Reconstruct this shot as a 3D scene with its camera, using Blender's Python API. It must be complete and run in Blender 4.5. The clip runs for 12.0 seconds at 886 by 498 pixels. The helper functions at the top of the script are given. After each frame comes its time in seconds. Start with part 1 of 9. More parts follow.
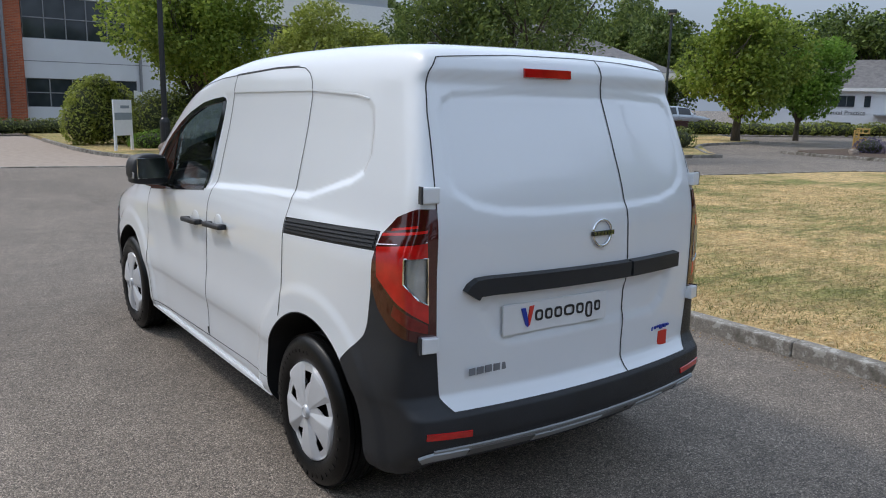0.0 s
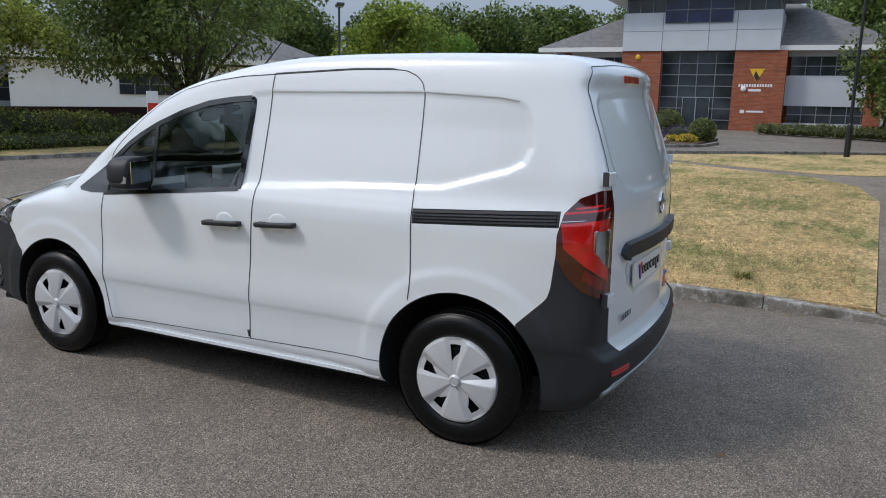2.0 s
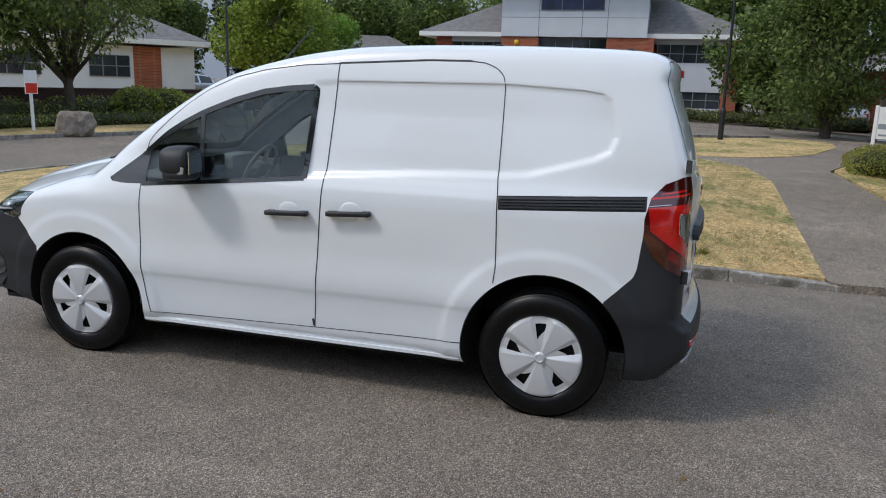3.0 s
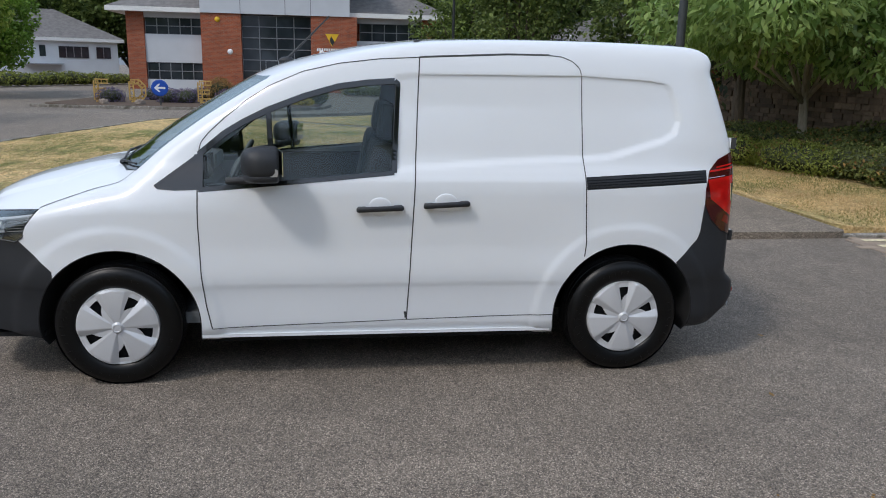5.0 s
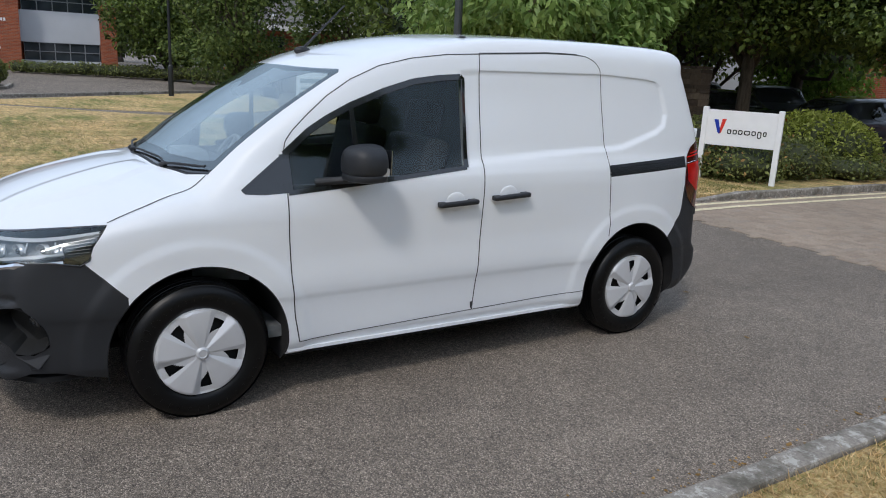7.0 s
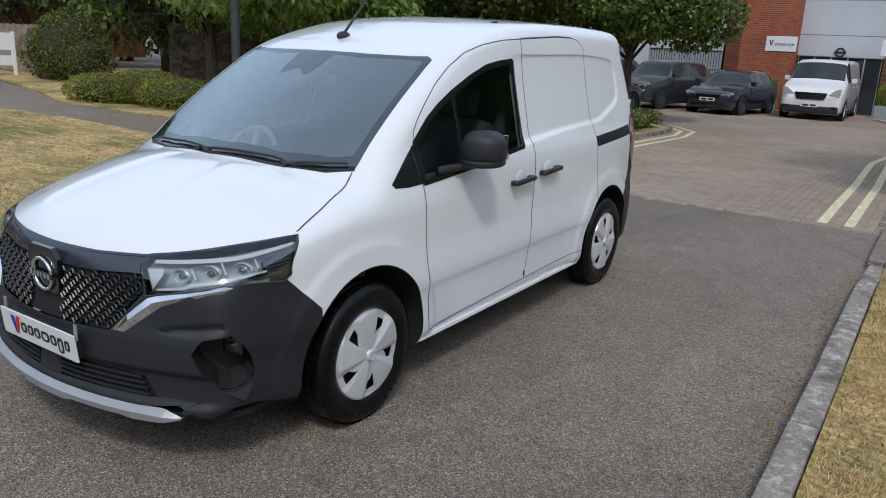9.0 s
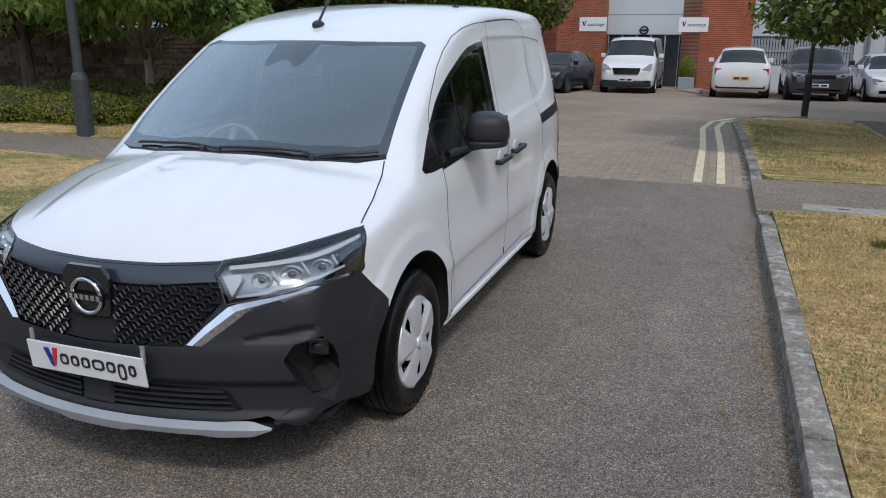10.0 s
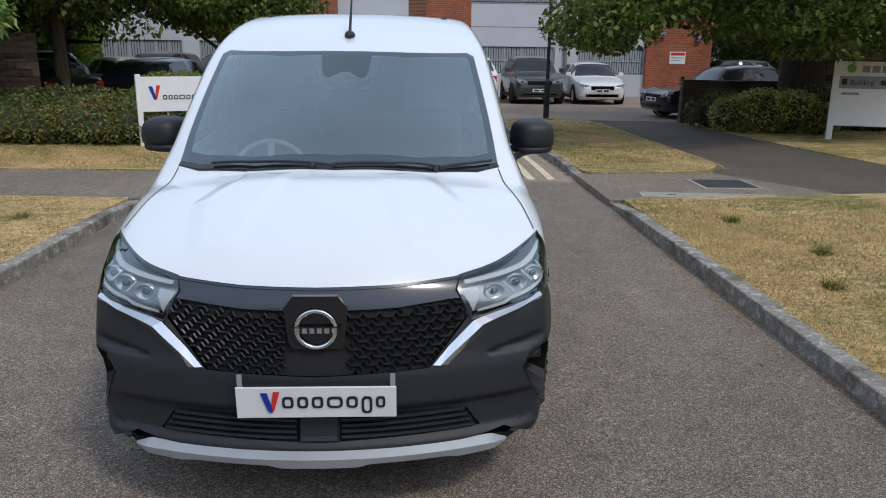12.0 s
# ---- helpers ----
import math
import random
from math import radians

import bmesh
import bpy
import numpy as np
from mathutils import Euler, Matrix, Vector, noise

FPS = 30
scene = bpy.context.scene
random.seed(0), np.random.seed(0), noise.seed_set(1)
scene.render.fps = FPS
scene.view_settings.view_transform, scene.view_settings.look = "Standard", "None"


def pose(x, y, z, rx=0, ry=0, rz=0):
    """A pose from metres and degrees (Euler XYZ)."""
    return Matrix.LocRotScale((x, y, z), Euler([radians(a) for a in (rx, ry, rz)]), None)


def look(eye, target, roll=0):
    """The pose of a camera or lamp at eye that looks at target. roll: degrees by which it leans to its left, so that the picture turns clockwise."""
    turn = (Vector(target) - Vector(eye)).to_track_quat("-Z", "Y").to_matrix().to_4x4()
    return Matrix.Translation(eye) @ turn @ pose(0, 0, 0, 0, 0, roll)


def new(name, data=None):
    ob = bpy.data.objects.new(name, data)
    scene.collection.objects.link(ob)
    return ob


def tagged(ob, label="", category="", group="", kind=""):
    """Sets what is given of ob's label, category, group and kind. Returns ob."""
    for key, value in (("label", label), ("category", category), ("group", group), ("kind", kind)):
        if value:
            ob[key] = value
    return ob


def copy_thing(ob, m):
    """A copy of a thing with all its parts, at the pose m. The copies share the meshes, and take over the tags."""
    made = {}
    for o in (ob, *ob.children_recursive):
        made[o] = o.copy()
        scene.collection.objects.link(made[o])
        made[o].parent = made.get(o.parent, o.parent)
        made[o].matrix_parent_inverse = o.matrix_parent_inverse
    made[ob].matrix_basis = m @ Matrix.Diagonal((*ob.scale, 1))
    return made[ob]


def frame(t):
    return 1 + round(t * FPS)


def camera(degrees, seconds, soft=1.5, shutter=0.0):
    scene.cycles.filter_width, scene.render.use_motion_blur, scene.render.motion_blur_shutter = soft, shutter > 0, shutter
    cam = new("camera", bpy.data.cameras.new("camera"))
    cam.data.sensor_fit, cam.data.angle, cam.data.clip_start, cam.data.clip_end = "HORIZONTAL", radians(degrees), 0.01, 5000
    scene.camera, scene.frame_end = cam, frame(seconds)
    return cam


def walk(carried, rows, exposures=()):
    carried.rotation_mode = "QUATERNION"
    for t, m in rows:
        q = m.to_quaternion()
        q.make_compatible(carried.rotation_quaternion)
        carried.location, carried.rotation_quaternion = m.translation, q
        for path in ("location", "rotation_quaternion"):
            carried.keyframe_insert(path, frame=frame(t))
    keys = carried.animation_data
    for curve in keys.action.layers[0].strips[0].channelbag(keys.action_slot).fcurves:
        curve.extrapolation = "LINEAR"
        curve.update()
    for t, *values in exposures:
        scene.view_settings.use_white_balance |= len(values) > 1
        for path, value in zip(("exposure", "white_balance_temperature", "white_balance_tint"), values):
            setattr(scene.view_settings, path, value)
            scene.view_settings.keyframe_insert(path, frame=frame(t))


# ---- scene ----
cam = camera(60.6, 12.0, 1.0)
PATH = [
    (0, (-2.222, -2.719, 1.592), (-1.053, -1.14, 1.216), 1.3),
    (0.5, (-2.69, -2.459, 1.571), (-1.323, -1.049, 1.191), 0.9),
    (1, (-3.16, -2.173, 1.586), (-1.685, -0.876, 1.207), 0.6),
    (1.5, (-3.61, -1.828, 1.604), (-1.97, -0.75, 1.219), 1.4),
    (2, (-3.937, -1.39, 1.604), (-2.169, -0.538, 1.216), 1.2),
    (2.5, (-4.272, -0.934, 1.621), (-2.419, -0.298, 1.222), 2.7),
    (3, (-4.444, -0.486, 1.622), (-2.562, 0.044, 1.198), 1.8),
    (3.2, (-4.515, -0.305, 1.614), (-2.621, 0.197, 1.21), 1.8),
    (4.8, (-4.755, 1.324, 1.675), (-2.821, 1.153, 1.193), 1.0),
    (5, (-4.792, 1.568, 1.647), (-2.863, 1.303, 1.189), 1.3),
    (5.5, (-4.717, 2.073, 1.615), (-2.822, 1.637, 1.148), 0.5),
    (6, (-4.623, 2.569, 1.623), (-2.796, 1.908, 1.15), 1.3),
    (6.5, (-4.463, 3.094, 1.664), (-2.732, 2.214, 1.185), 2.6),
    (7, (-4.194, 3.547, 1.66), (-2.556, 2.503, 1.182), 2.9),
    (7.2, (-4.116, 3.721, 1.657), (-2.52, 2.618, 1.172), 2.9),
    (8.8, (-3.009, 5.052, 1.683), (-1.89, 3.479, 1.159), 2.2),
    (9, (-2.852, 5.167, 1.671), (-1.799, 3.55, 1.147), 2.7),
    (9.5, (-2.441, 5.367, 1.684), (-1.549, 3.658, 1.152), 2.2),
    (10, (-2.048, 5.628, 1.615), (-1.4, 3.813, 1.081), 0.3),
    (10.5, (-1.627, 5.774, 1.592), (-1.197, 3.887, 1.09), 1.3),
    (11, (-1.158, 5.901, 1.591), (-0.913, 3.978, 1.095), 1.5),
    (11.5, (-0.687, 6.007, 1.624), (-0.658, 4.072, 1.118), 0.9),
    (12, (-0.298, 5.995, 1.616), (-0.392, 4.063, 1.108), 0.7),
]
walk(cam, [(t, look(eye, target, roll)) for t, eye, target, roll in PATH],
     exposures=((0.0, 0.42), (0.5, 0.38), (1.0, 0.29), (3.0, 0.28), (5.0, 0.29), (7.0, 0.23), (9.0, 0.21), (12.0, 0.19)))

# ---- world, sun, light ----
SUN_AZ, SUN_EL = 127.0, 51.0      # degrees: direction towards the sun, from +x counter-clockwise
world = bpy.data.worlds.new("world")
scene.world = world
world.use_nodes = True
wn, wl = world.node_tree.nodes, world.node_tree.links
wn.clear()
w_out, w_bg, w_sky = wn.new("ShaderNodeOutputWorld"), wn.new("ShaderNodeBackground"), wn.new("ShaderNodeTexSky")
w_sky.sky_type, w_sky.sun_disc = "NISHITA", False
w_sky.sun_elevation, w_sky.sun_rotation = radians(SUN_EL), radians(90.0 - SUN_AZ)
w_sky.dust_density, w_sky.air_density, w_sky.ozone_density = 4.0, 1.2, 1.0
# a thin veil of grey cloud over the clear sky
w_tc, w_map, w_noise = wn.new("ShaderNodeTexCoord"), wn.new("ShaderNodeMapping"), wn.new("ShaderNodeTexNoise")
w_ramp, w_mix, w_cloud = wn.new("ShaderNodeValToRGB"), wn.new("ShaderNodeMix"), wn.new("ShaderNodeRGB")
w_map.inputs["Scale"].default_value = (1.0, 1.0, 2.6)
w_noise.inputs["Scale"].default_value, w_noise.inputs["Detail"].default_value = 2.2, 7.0
w_ramp.color_ramp.elements[0].position, w_ramp.color_ramp.elements[0].color = 0.25, (0.62, 0.62, 0.62, 1)
w_ramp.color_ramp.elements[1].position, w_ramp.color_ramp.elements[1].color = 0.75, (0.95, 0.95, 0.95, 1)
w_cloud.outputs[0].default_value = (4.2, 5.1, 6.55, 1)
w_mix.data_type = "RGBA"
wl.new(w_tc.outputs["Generated"], w_map.inputs["Vector"])
wl.new(w_map.outputs[0], w_noise.inputs["Vector"])
wl.new(w_noise.outputs["Fac"], w_ramp.inputs[0])
wl.new(w_ramp.outputs[0], w_mix.inputs["Factor"])
wl.new(w_sky.outputs[0], w_mix.inputs["A"])
wl.new(w_cloud.outputs[0], w_mix.inputs["B"])
# the veiled sky is dull near the horizon and brightest about the height of the sun
w_sep, w_fall, w_tone = wn.new("ShaderNodeSeparateXYZ"), wn.new("ShaderNodeValToRGB"), wn.new("ShaderNodeMix")
w_fall.color_ramp.interpolation = "B_SPLINE"
for k, (at, v) in enumerate(((0.0, 0.28), (0.16, 0.34), (0.40, 0.95), (0.70, 0.72), (1.0, 0.36))):
    e = w_fall.color_ramp.elements[k] if k < 2 else w_fall.color_ramp.elements.new(at)
    e.position, e.color = at, (v, v, v, 1)
w_gain = wn.new("ShaderNodeMix")
w_tone.data_type, w_tone.blend_type = "RGBA", "MULTIPLY"
w_gain.data_type, w_gain.blend_type = "RGBA", "MULTIPLY"
w_tone.inputs["Factor"].default_value = w_gain.inputs["Factor"].default_value = 1.0
w_gain.inputs["B"].default_value = (1.36, 1.36, 1.37, 1)
wl.new(w_tc.outputs["Generated"], w_sep.inputs[0])
wl.new(w_sep.outputs["Z"], w_fall.inputs[0])
wl.new(w_mix.outputs["Result"], w_tone.inputs["A"])
wl.new(w_fall.outputs[0], w_gain.inputs["A"])
wl.new(w_gain.outputs["Result"], w_tone.inputs["B"])
wl.new(w_tone.outputs["Result"], w_bg.inputs["Color"])
w_bg.inputs["Strength"].default_value = 0.15
wl.new(w_bg.outputs[0], w_out.inputs["Surface"])
sun_data = bpy.data.lights.new("sun", "SUN")
sun_data.energy, sun_data.angle, sun_data.color = 1.20, radians(9.0), (1.0, 0.965, 0.93)
sun = new("sun", sun_data)
sun.matrix_world = look((0, 0, 30), (-30 * math.cos(radians(SUN_AZ)) / math.tan(radians(SUN_EL)), -30 * math.sin(radians(SUN_AZ)) / math.tan(radians(SUN_EL)), 0))

# ---- materials ----
class Nodes:
    """A node material under construction."""

    def __init__(self, name):
        self.mat = bpy.data.materials.new(name)
        self.mat.use_nodes = True
        self.nt = self.mat.node_tree
        self.bsdf = self.nt.nodes["Principled BSDF"]
        self.co = None

    def add(self, kind, **settings):
        n = self.nt.nodes.new(kind)
        for key, value in settings.items():
            n.inputs[key.replace("_", " ")].default_value = value
        return n

    def link(self, a, b):
        self.nt.links.new(a, b)

    def coords(self):
        if self.co is None:
            self.co = self.nt.nodes.new("ShaderNodeNewGeometry").outputs["Position"]
        return self.co

    def object_coords(self):
        return self.nt.nodes.new("ShaderNodeTexCoord").outputs["Object"]

    def noise(self, scale, detail=4.0, rough=0.55, vec=None, stretch=None):
        n = self.add("ShaderNodeTexNoise", Scale=scale, Detail=detail, Roughness=rough)
        v = vec or self.coords()
        if stretch:
            m = self.add("ShaderNodeMapping", Scale=stretch)
            self.link(v, m.inputs["Vector"])
            v = m.outputs[0]
        self.link(v, n.inputs["Vector"])
        return n.outputs["Fac"]

    def ramp(self, fac, stops):
        r = self.nt.nodes.new("ShaderNodeValToRGB")
        while len(r.color_ramp.elements) < len(stops):
            r.color_ramp.elements.new(0.5)
        for e, (p, c) in zip(r.color_ramp.elements, stops):
            e.position, e.color = p, (*c, 1.0)
        self.link(fac, r.inputs[0])
        return r.outputs[0]

    def mix(self, fac, a, b, blend="MIX"):
        m = self.nt.nodes.new("ShaderNodeMix")
        m.data_type, m.blend_type = "RGBA", blend
        for src, key in ((fac, "Factor"), (a, "A"), (b, "B")):
            if isinstance(src, (int, float)):
                m.inputs[key].default_value = src
            elif isinstance(src, tuple):
                m.inputs[key].default_value = (*src, 1.0)
            else:
                self.link(src, m.inputs[key])
        return m.outputs["Result"]

    def bump(self, height, strength=0.3, distance=0.01):
        b = self.add("ShaderNodeBump", Strength=strength, Distance=distance)
        self.link(height, b.inputs["Height"])
        self.link(b.outputs[0], self.bsdf.inputs["Normal"])

    def base(self, c):
        if isinstance(c, tuple):
            self.bsdf.inputs["Base Color"].default_value = (*c, 1.0)
        else:
            self.link(c, self.bsdf.inputs["Base Color"])

    def set(self, **kw):
        for key, value in kw.items():
            self.bsdf.inputs[key.replace("_", " ")].default_value = value
        return self


def grey(v):
    return (v, v, v)


def plain(name, color, rough=0.5, metal=0.0, var=0.12, scale=9.0, bump=0.0, coat=0.0, bscale=120.0):
    """A surface of one colour with slight mottling and fine relief."""
    n = Nodes(name)
    dark = tuple(c * (1 - var) for c in color)
    light = tuple(min(1.0, c * (1 + var)) for c in color)
    n.base(n.ramp(n.noise(scale, 5.0), [(0.3, dark), (0.7, light)]))
    n.set(Roughness=rough, Metallic=metal)
    if coat:
        n.set(Coat_Weight=coat, Coat_Roughness=0.04)
    if bump:
        n.bump(n.noise(bscale, 3.0), bump, 0.004)
    return n.mat


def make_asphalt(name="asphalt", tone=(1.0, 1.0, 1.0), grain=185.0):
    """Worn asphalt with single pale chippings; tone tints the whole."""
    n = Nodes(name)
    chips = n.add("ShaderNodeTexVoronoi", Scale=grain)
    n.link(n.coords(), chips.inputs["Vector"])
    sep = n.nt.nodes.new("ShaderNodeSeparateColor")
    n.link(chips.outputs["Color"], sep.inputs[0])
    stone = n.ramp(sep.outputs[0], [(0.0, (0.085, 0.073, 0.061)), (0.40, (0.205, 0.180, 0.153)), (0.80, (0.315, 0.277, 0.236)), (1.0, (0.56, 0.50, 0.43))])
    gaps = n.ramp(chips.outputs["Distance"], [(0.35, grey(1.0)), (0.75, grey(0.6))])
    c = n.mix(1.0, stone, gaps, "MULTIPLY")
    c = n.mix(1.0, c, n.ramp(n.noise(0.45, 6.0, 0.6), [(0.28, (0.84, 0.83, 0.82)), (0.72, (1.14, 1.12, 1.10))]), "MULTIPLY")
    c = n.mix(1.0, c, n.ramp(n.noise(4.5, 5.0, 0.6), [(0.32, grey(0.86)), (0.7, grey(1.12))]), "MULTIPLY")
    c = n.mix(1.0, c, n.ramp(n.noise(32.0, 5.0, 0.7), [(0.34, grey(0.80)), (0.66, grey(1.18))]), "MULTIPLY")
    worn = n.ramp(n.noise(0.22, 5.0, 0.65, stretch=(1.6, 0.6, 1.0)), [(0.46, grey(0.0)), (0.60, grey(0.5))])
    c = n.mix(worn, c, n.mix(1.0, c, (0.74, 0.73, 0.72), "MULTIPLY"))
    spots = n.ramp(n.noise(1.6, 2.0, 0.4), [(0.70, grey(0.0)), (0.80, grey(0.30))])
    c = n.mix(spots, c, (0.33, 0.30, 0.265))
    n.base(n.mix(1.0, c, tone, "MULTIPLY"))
    n.set(Roughness=0.83)
    inv = n.add("ShaderNodeMath")
    inv.operation = "SUBTRACT"
    inv.inputs[0].default_value = 1.0
    n.link(chips.outputs["Distance"], inv.inputs[1])
    n.bump(inv.outputs[0], 0.6, 0.005)
    return n.mat


def make_turf():
    n = Nodes("dry_turf")
    patch = n.noise(0.55, 6.0, 0.62)
    fine = n.noise(26.0, 4.0, 0.7)
    straw = n.ramp(fine, [(0.30, (0.29, 0.175, 0.065)), (0.50, (0.60, 0.41, 0.18)), (0.70, (0.86, 0.66, 0.37))])
    green = n.ramp(fine, [(0.30, (0.055, 0.070, 0.014)), (0.50, (0.18, 0.185, 0.045)), (0.70, (0.36, 0.35, 0.11))])
    c = n.mix(n.ramp(patch, [(0.40, grey(0.05)), (0.56, grey(0.95))]), green, straw)
    c = n.mix(n.ramp(n.noise(3.2, 6.0, 0.65, stretch=(0.35, 1.6, 1.0)), [(0.47, grey(0.0)), (0.62, grey(0.8))]), c, straw)
    c = n.mix(n.ramp(n.noise(6.0, 6.0, 0.65), [(0.52, grey(0.0)), (0.66, grey(0.65))]), c, green)
    c = n.mix(1.0, c, n.ramp(n.noise(7.0, 6.0, 0.75, stretch=(0.5, 1.5, 1.0)), [(0.34, grey(0.62)), (0.64, grey(1.3))]), "MULTIPLY")
    n.base(c)
    n.set(Roughness=0.95)
    n.bump(n.noise(90.0, 4.0, 0.8), 0.8, 0.02)
    return n.mat


def leafy(name, dark, light, rough=0.55, glow=0.25):
    """Foliage: colour by island and by object, some light let through."""
    n = Nodes(name)
    geo = n.nt.nodes.new("ShaderNodeNewGeometry")
    c = n.ramp(geo.outputs["Random Per Island"], [(0.0, dark), (0.65, tuple((a + b) / 2 for a, b in zip(dark, light))), (1.0, light)])
    c = n.mix(1.0, c, n.ramp(n.noise(0.9, 3.0), [(0.3, grey(0.75)), (0.7, grey(1.2))]), "MULTIPLY")
    n.base(c)
    n.set(Roughness=rough, Specular_IOR_Level=0.35)
    tr = n.nt.nodes.new("ShaderNodeBsdfTranslucent")
    mixs = n.nt.nodes.new("ShaderNodeMixShader")
    mixs.inputs[0].default_value = glow
    n.link(c, tr.inputs["Color"])
    n.link(n.bsdf.outputs[0], mixs.inputs[1])
    n.link(tr.outputs[0], mixs.inputs[2])
    n.link(mixs.outputs[0], n.nt.nodes["Material Output"].inputs["Surface"])
    return n.mat


def make_brickwork(name, along="x"):
    """Fine red stretcher-bond brickwork for walls that stay far off."""
    n = Nodes(name)
    sep = n.nt.nodes.new("ShaderNodeSeparateXYZ")
    n.link(n.coords(), sep.inputs[0])
    comb = n.nt.nodes.new("ShaderNodeCombineXYZ")
    add = n.add("ShaderNodeMath")
    add.operation = "ADD"
    n.link(sep.outputs["X"], add.inputs[0])
    n.link(sep.outputs["Y"], add.inputs[1])
    n.link(add.outputs[0], comb.inputs["X"])
    n.link(sep.outputs["Z"], comb.inputs["Y"])
    b = n.add("ShaderNodeTexBrick", Scale=1.0)
    b.inputs["Brick Width"].default_value, b.inputs["Row Height"].default_value, b.inputs["Mortar Size"].default_value = 0.225, 0.075, 0.008
    b.inputs["Color1"].default_value, b.inputs["Color2"].default_value = (0.36, 0.085, 0.030, 1), (0.235, 0.050, 0.020, 1)
    b.inputs["Mortar"].default_value = (0.26, 0.17, 0.12, 1)
    n.link(comb.outputs[0], b.inputs["Vector"])
    c = n.mix(1.0, b.outputs["Color"], n.ramp(n.noise(1.3, 5.0), [(0.3, grey(0.85)), (0.7, grey(1.12))]), "MULTIPLY")
    n.base(c)
    n.set(Roughness=0.85)
    n.bump(b.outputs["Fac"], -0.4, 0.01)
    return n.mat


def make_pane(name, tint=(0.02, 0.025, 0.03)):
    """Dark window glass of a building, blinds dimly behind it."""
    n = Nodes(name)
    n.base(n.ramp(n.noise(0.8, 2.0), [(0.35, tint), (0.65, tuple(v * 2.2 for v in tint))]))
    n.set(Roughness=0.05, IOR=1.5, Specular_IOR_Level=0.6)
    return n.mat


def make_clear(name, tint, rough=0.0, alpha=0.75, gain=1.35):
    """A thin tinted car pane: mostly see-through, with a mirror sheen."""
    n = Nodes(name)
    t = n.nt.nodes.new("ShaderNodeBsdfTransparent")
    t.inputs["Color"].default_value = (*tint, 1)
    g = n.nt.nodes.new("ShaderNodeBsdfGlossy")
    g.inputs["Color"].default_value, g.inputs["Roughness"].default_value = (0.86, 0.97, 0.99, 1), rough
    f = n.nt.nodes.new("ShaderNodeFresnel")
    f.inputs["IOR"].default_value = 1.52
    add = n.add("ShaderNodeMath")
    add.operation = "MULTIPLY_ADD"
    add.inputs[1].default_value, add.inputs[2].default_value = gain, alpha
    m = n.nt.nodes.new("ShaderNodeMixShader")
    n.link(f.outputs[0], add.inputs[0])
    n.link(add.outputs[0], m.inputs[0])
    n.link(t.outputs[0], m.inputs[1])
    n.link(g.outputs[0], m.inputs[2])
    n.link(m.outputs[0], n.nt.nodes["Material Output"].inputs["Surface"])
    return n.mat


def make_blocks():
    n = Nodes("paving_block")
    info = n.nt.nodes.new("ShaderNodeObjectInfo")
    geo = n.nt.nodes.new("ShaderNodeNewGeometry")
    mixv = n.add("ShaderNodeMath")
    mixv.operation = "ADD"
    n.link(info.outputs["Random"], mixv.inputs[0])
    n.link(geo.outputs["Random Per Island"], mixv.inputs[1])
    fr = n.add("ShaderNodeMath")
    fr.operation = "FRACT"
    n.link(mixv.outputs[0], fr.inputs[0])
    c = n.ramp(fr.outputs[0], [(0.0, (0.275, 0.215, 0.165)), (0.4, (0.315, 0.245, 0.185)), (0.75, (0.345, 0.275, 0.210)), (1.0, (0.295, 0.240, 0.190))])
    c = n.mix(1.0, c, n.ramp(n.noise(38.0, 4.0), [(0.3, grey(0.85)), (0.7, grey(1.12))]), "MULTIPLY")
    c = n.mix(1.0, c, n.ramp(n.noise(0.5, 5.0), [(0.3, grey(0.82)), (0.7, grey(1.1))]), "MULTIPLY")
    n.base(c)
    n.set(Roughness=0.85)
    n.bump(n.noise(160.0, 3.0), 0.4, 0.003)
    return n.mat


def make_kerb_stone():
    n = Nodes("kerb_concrete")
    c = n.ramp(n.noise(60.0, 4.0, 0.7), [(0.3, (0.17, 0.155, 0.135)), (0.7, (0.33, 0.30, 0.26))])
    c = n.mix(n.ramp(n.noise(16.0, 6.0, 0.75), [(0.52, grey(0.0)), (0.58, grey(0.85))]), c, (0.47, 0.45, 0.41))
    c = n.mix(n.ramp(n.noise(3.0, 6.0, 0.7), [(0.46, grey(0.0)), (0.62, grey(0.85))]), c, (0.085, 0.075, 0.055))
    n.base(c)
    n.set(Roughness=0.92)
    n.bump(n.noise(80.0, 4.0), 0.7, 0.006)
    return n.mat


def make_rubble():
    n = Nodes("field_stone")
    info = n.nt.nodes.new("ShaderNodeNewGeometry")
    # dark brown stone, deepened to carry the canopy's shade as well
    c = n.ramp(info.outputs["Random Per Island"], [(0.0, (0.045, 0.032, 0.022)), (0.5, (0.080, 0.058, 0.040)), (1.0, (0.12, 0.092, 0.066))])
    c = n.mix(1.0, c, n.ramp(n.noise(14.0, 5.0), [(0.3, grey(0.75)), (0.7, grey(1.2))]), "MULTIPLY")
    n.base(c)
    n.set(Roughness=0.92)
    n.bump(n.noise(25.0, 5.0), 0.7, 0.02)
    return n.mat


def make_boulder():
    n = Nodes("boulder_rock")
    c = n.ramp(n.noise(5.0, 6.0, 0.7), [(0.3, (0.13, 0.105, 0.085)), (0.5, (0.26, 0.21, 0.17)), (0.75, (0.40, 0.35, 0.30))])
    n.base(c)
    n.set(Roughness=0.9)
    n.bump(n.noise(12.0, 6.0, 0.7), 0.9, 0.05)
    return n.mat


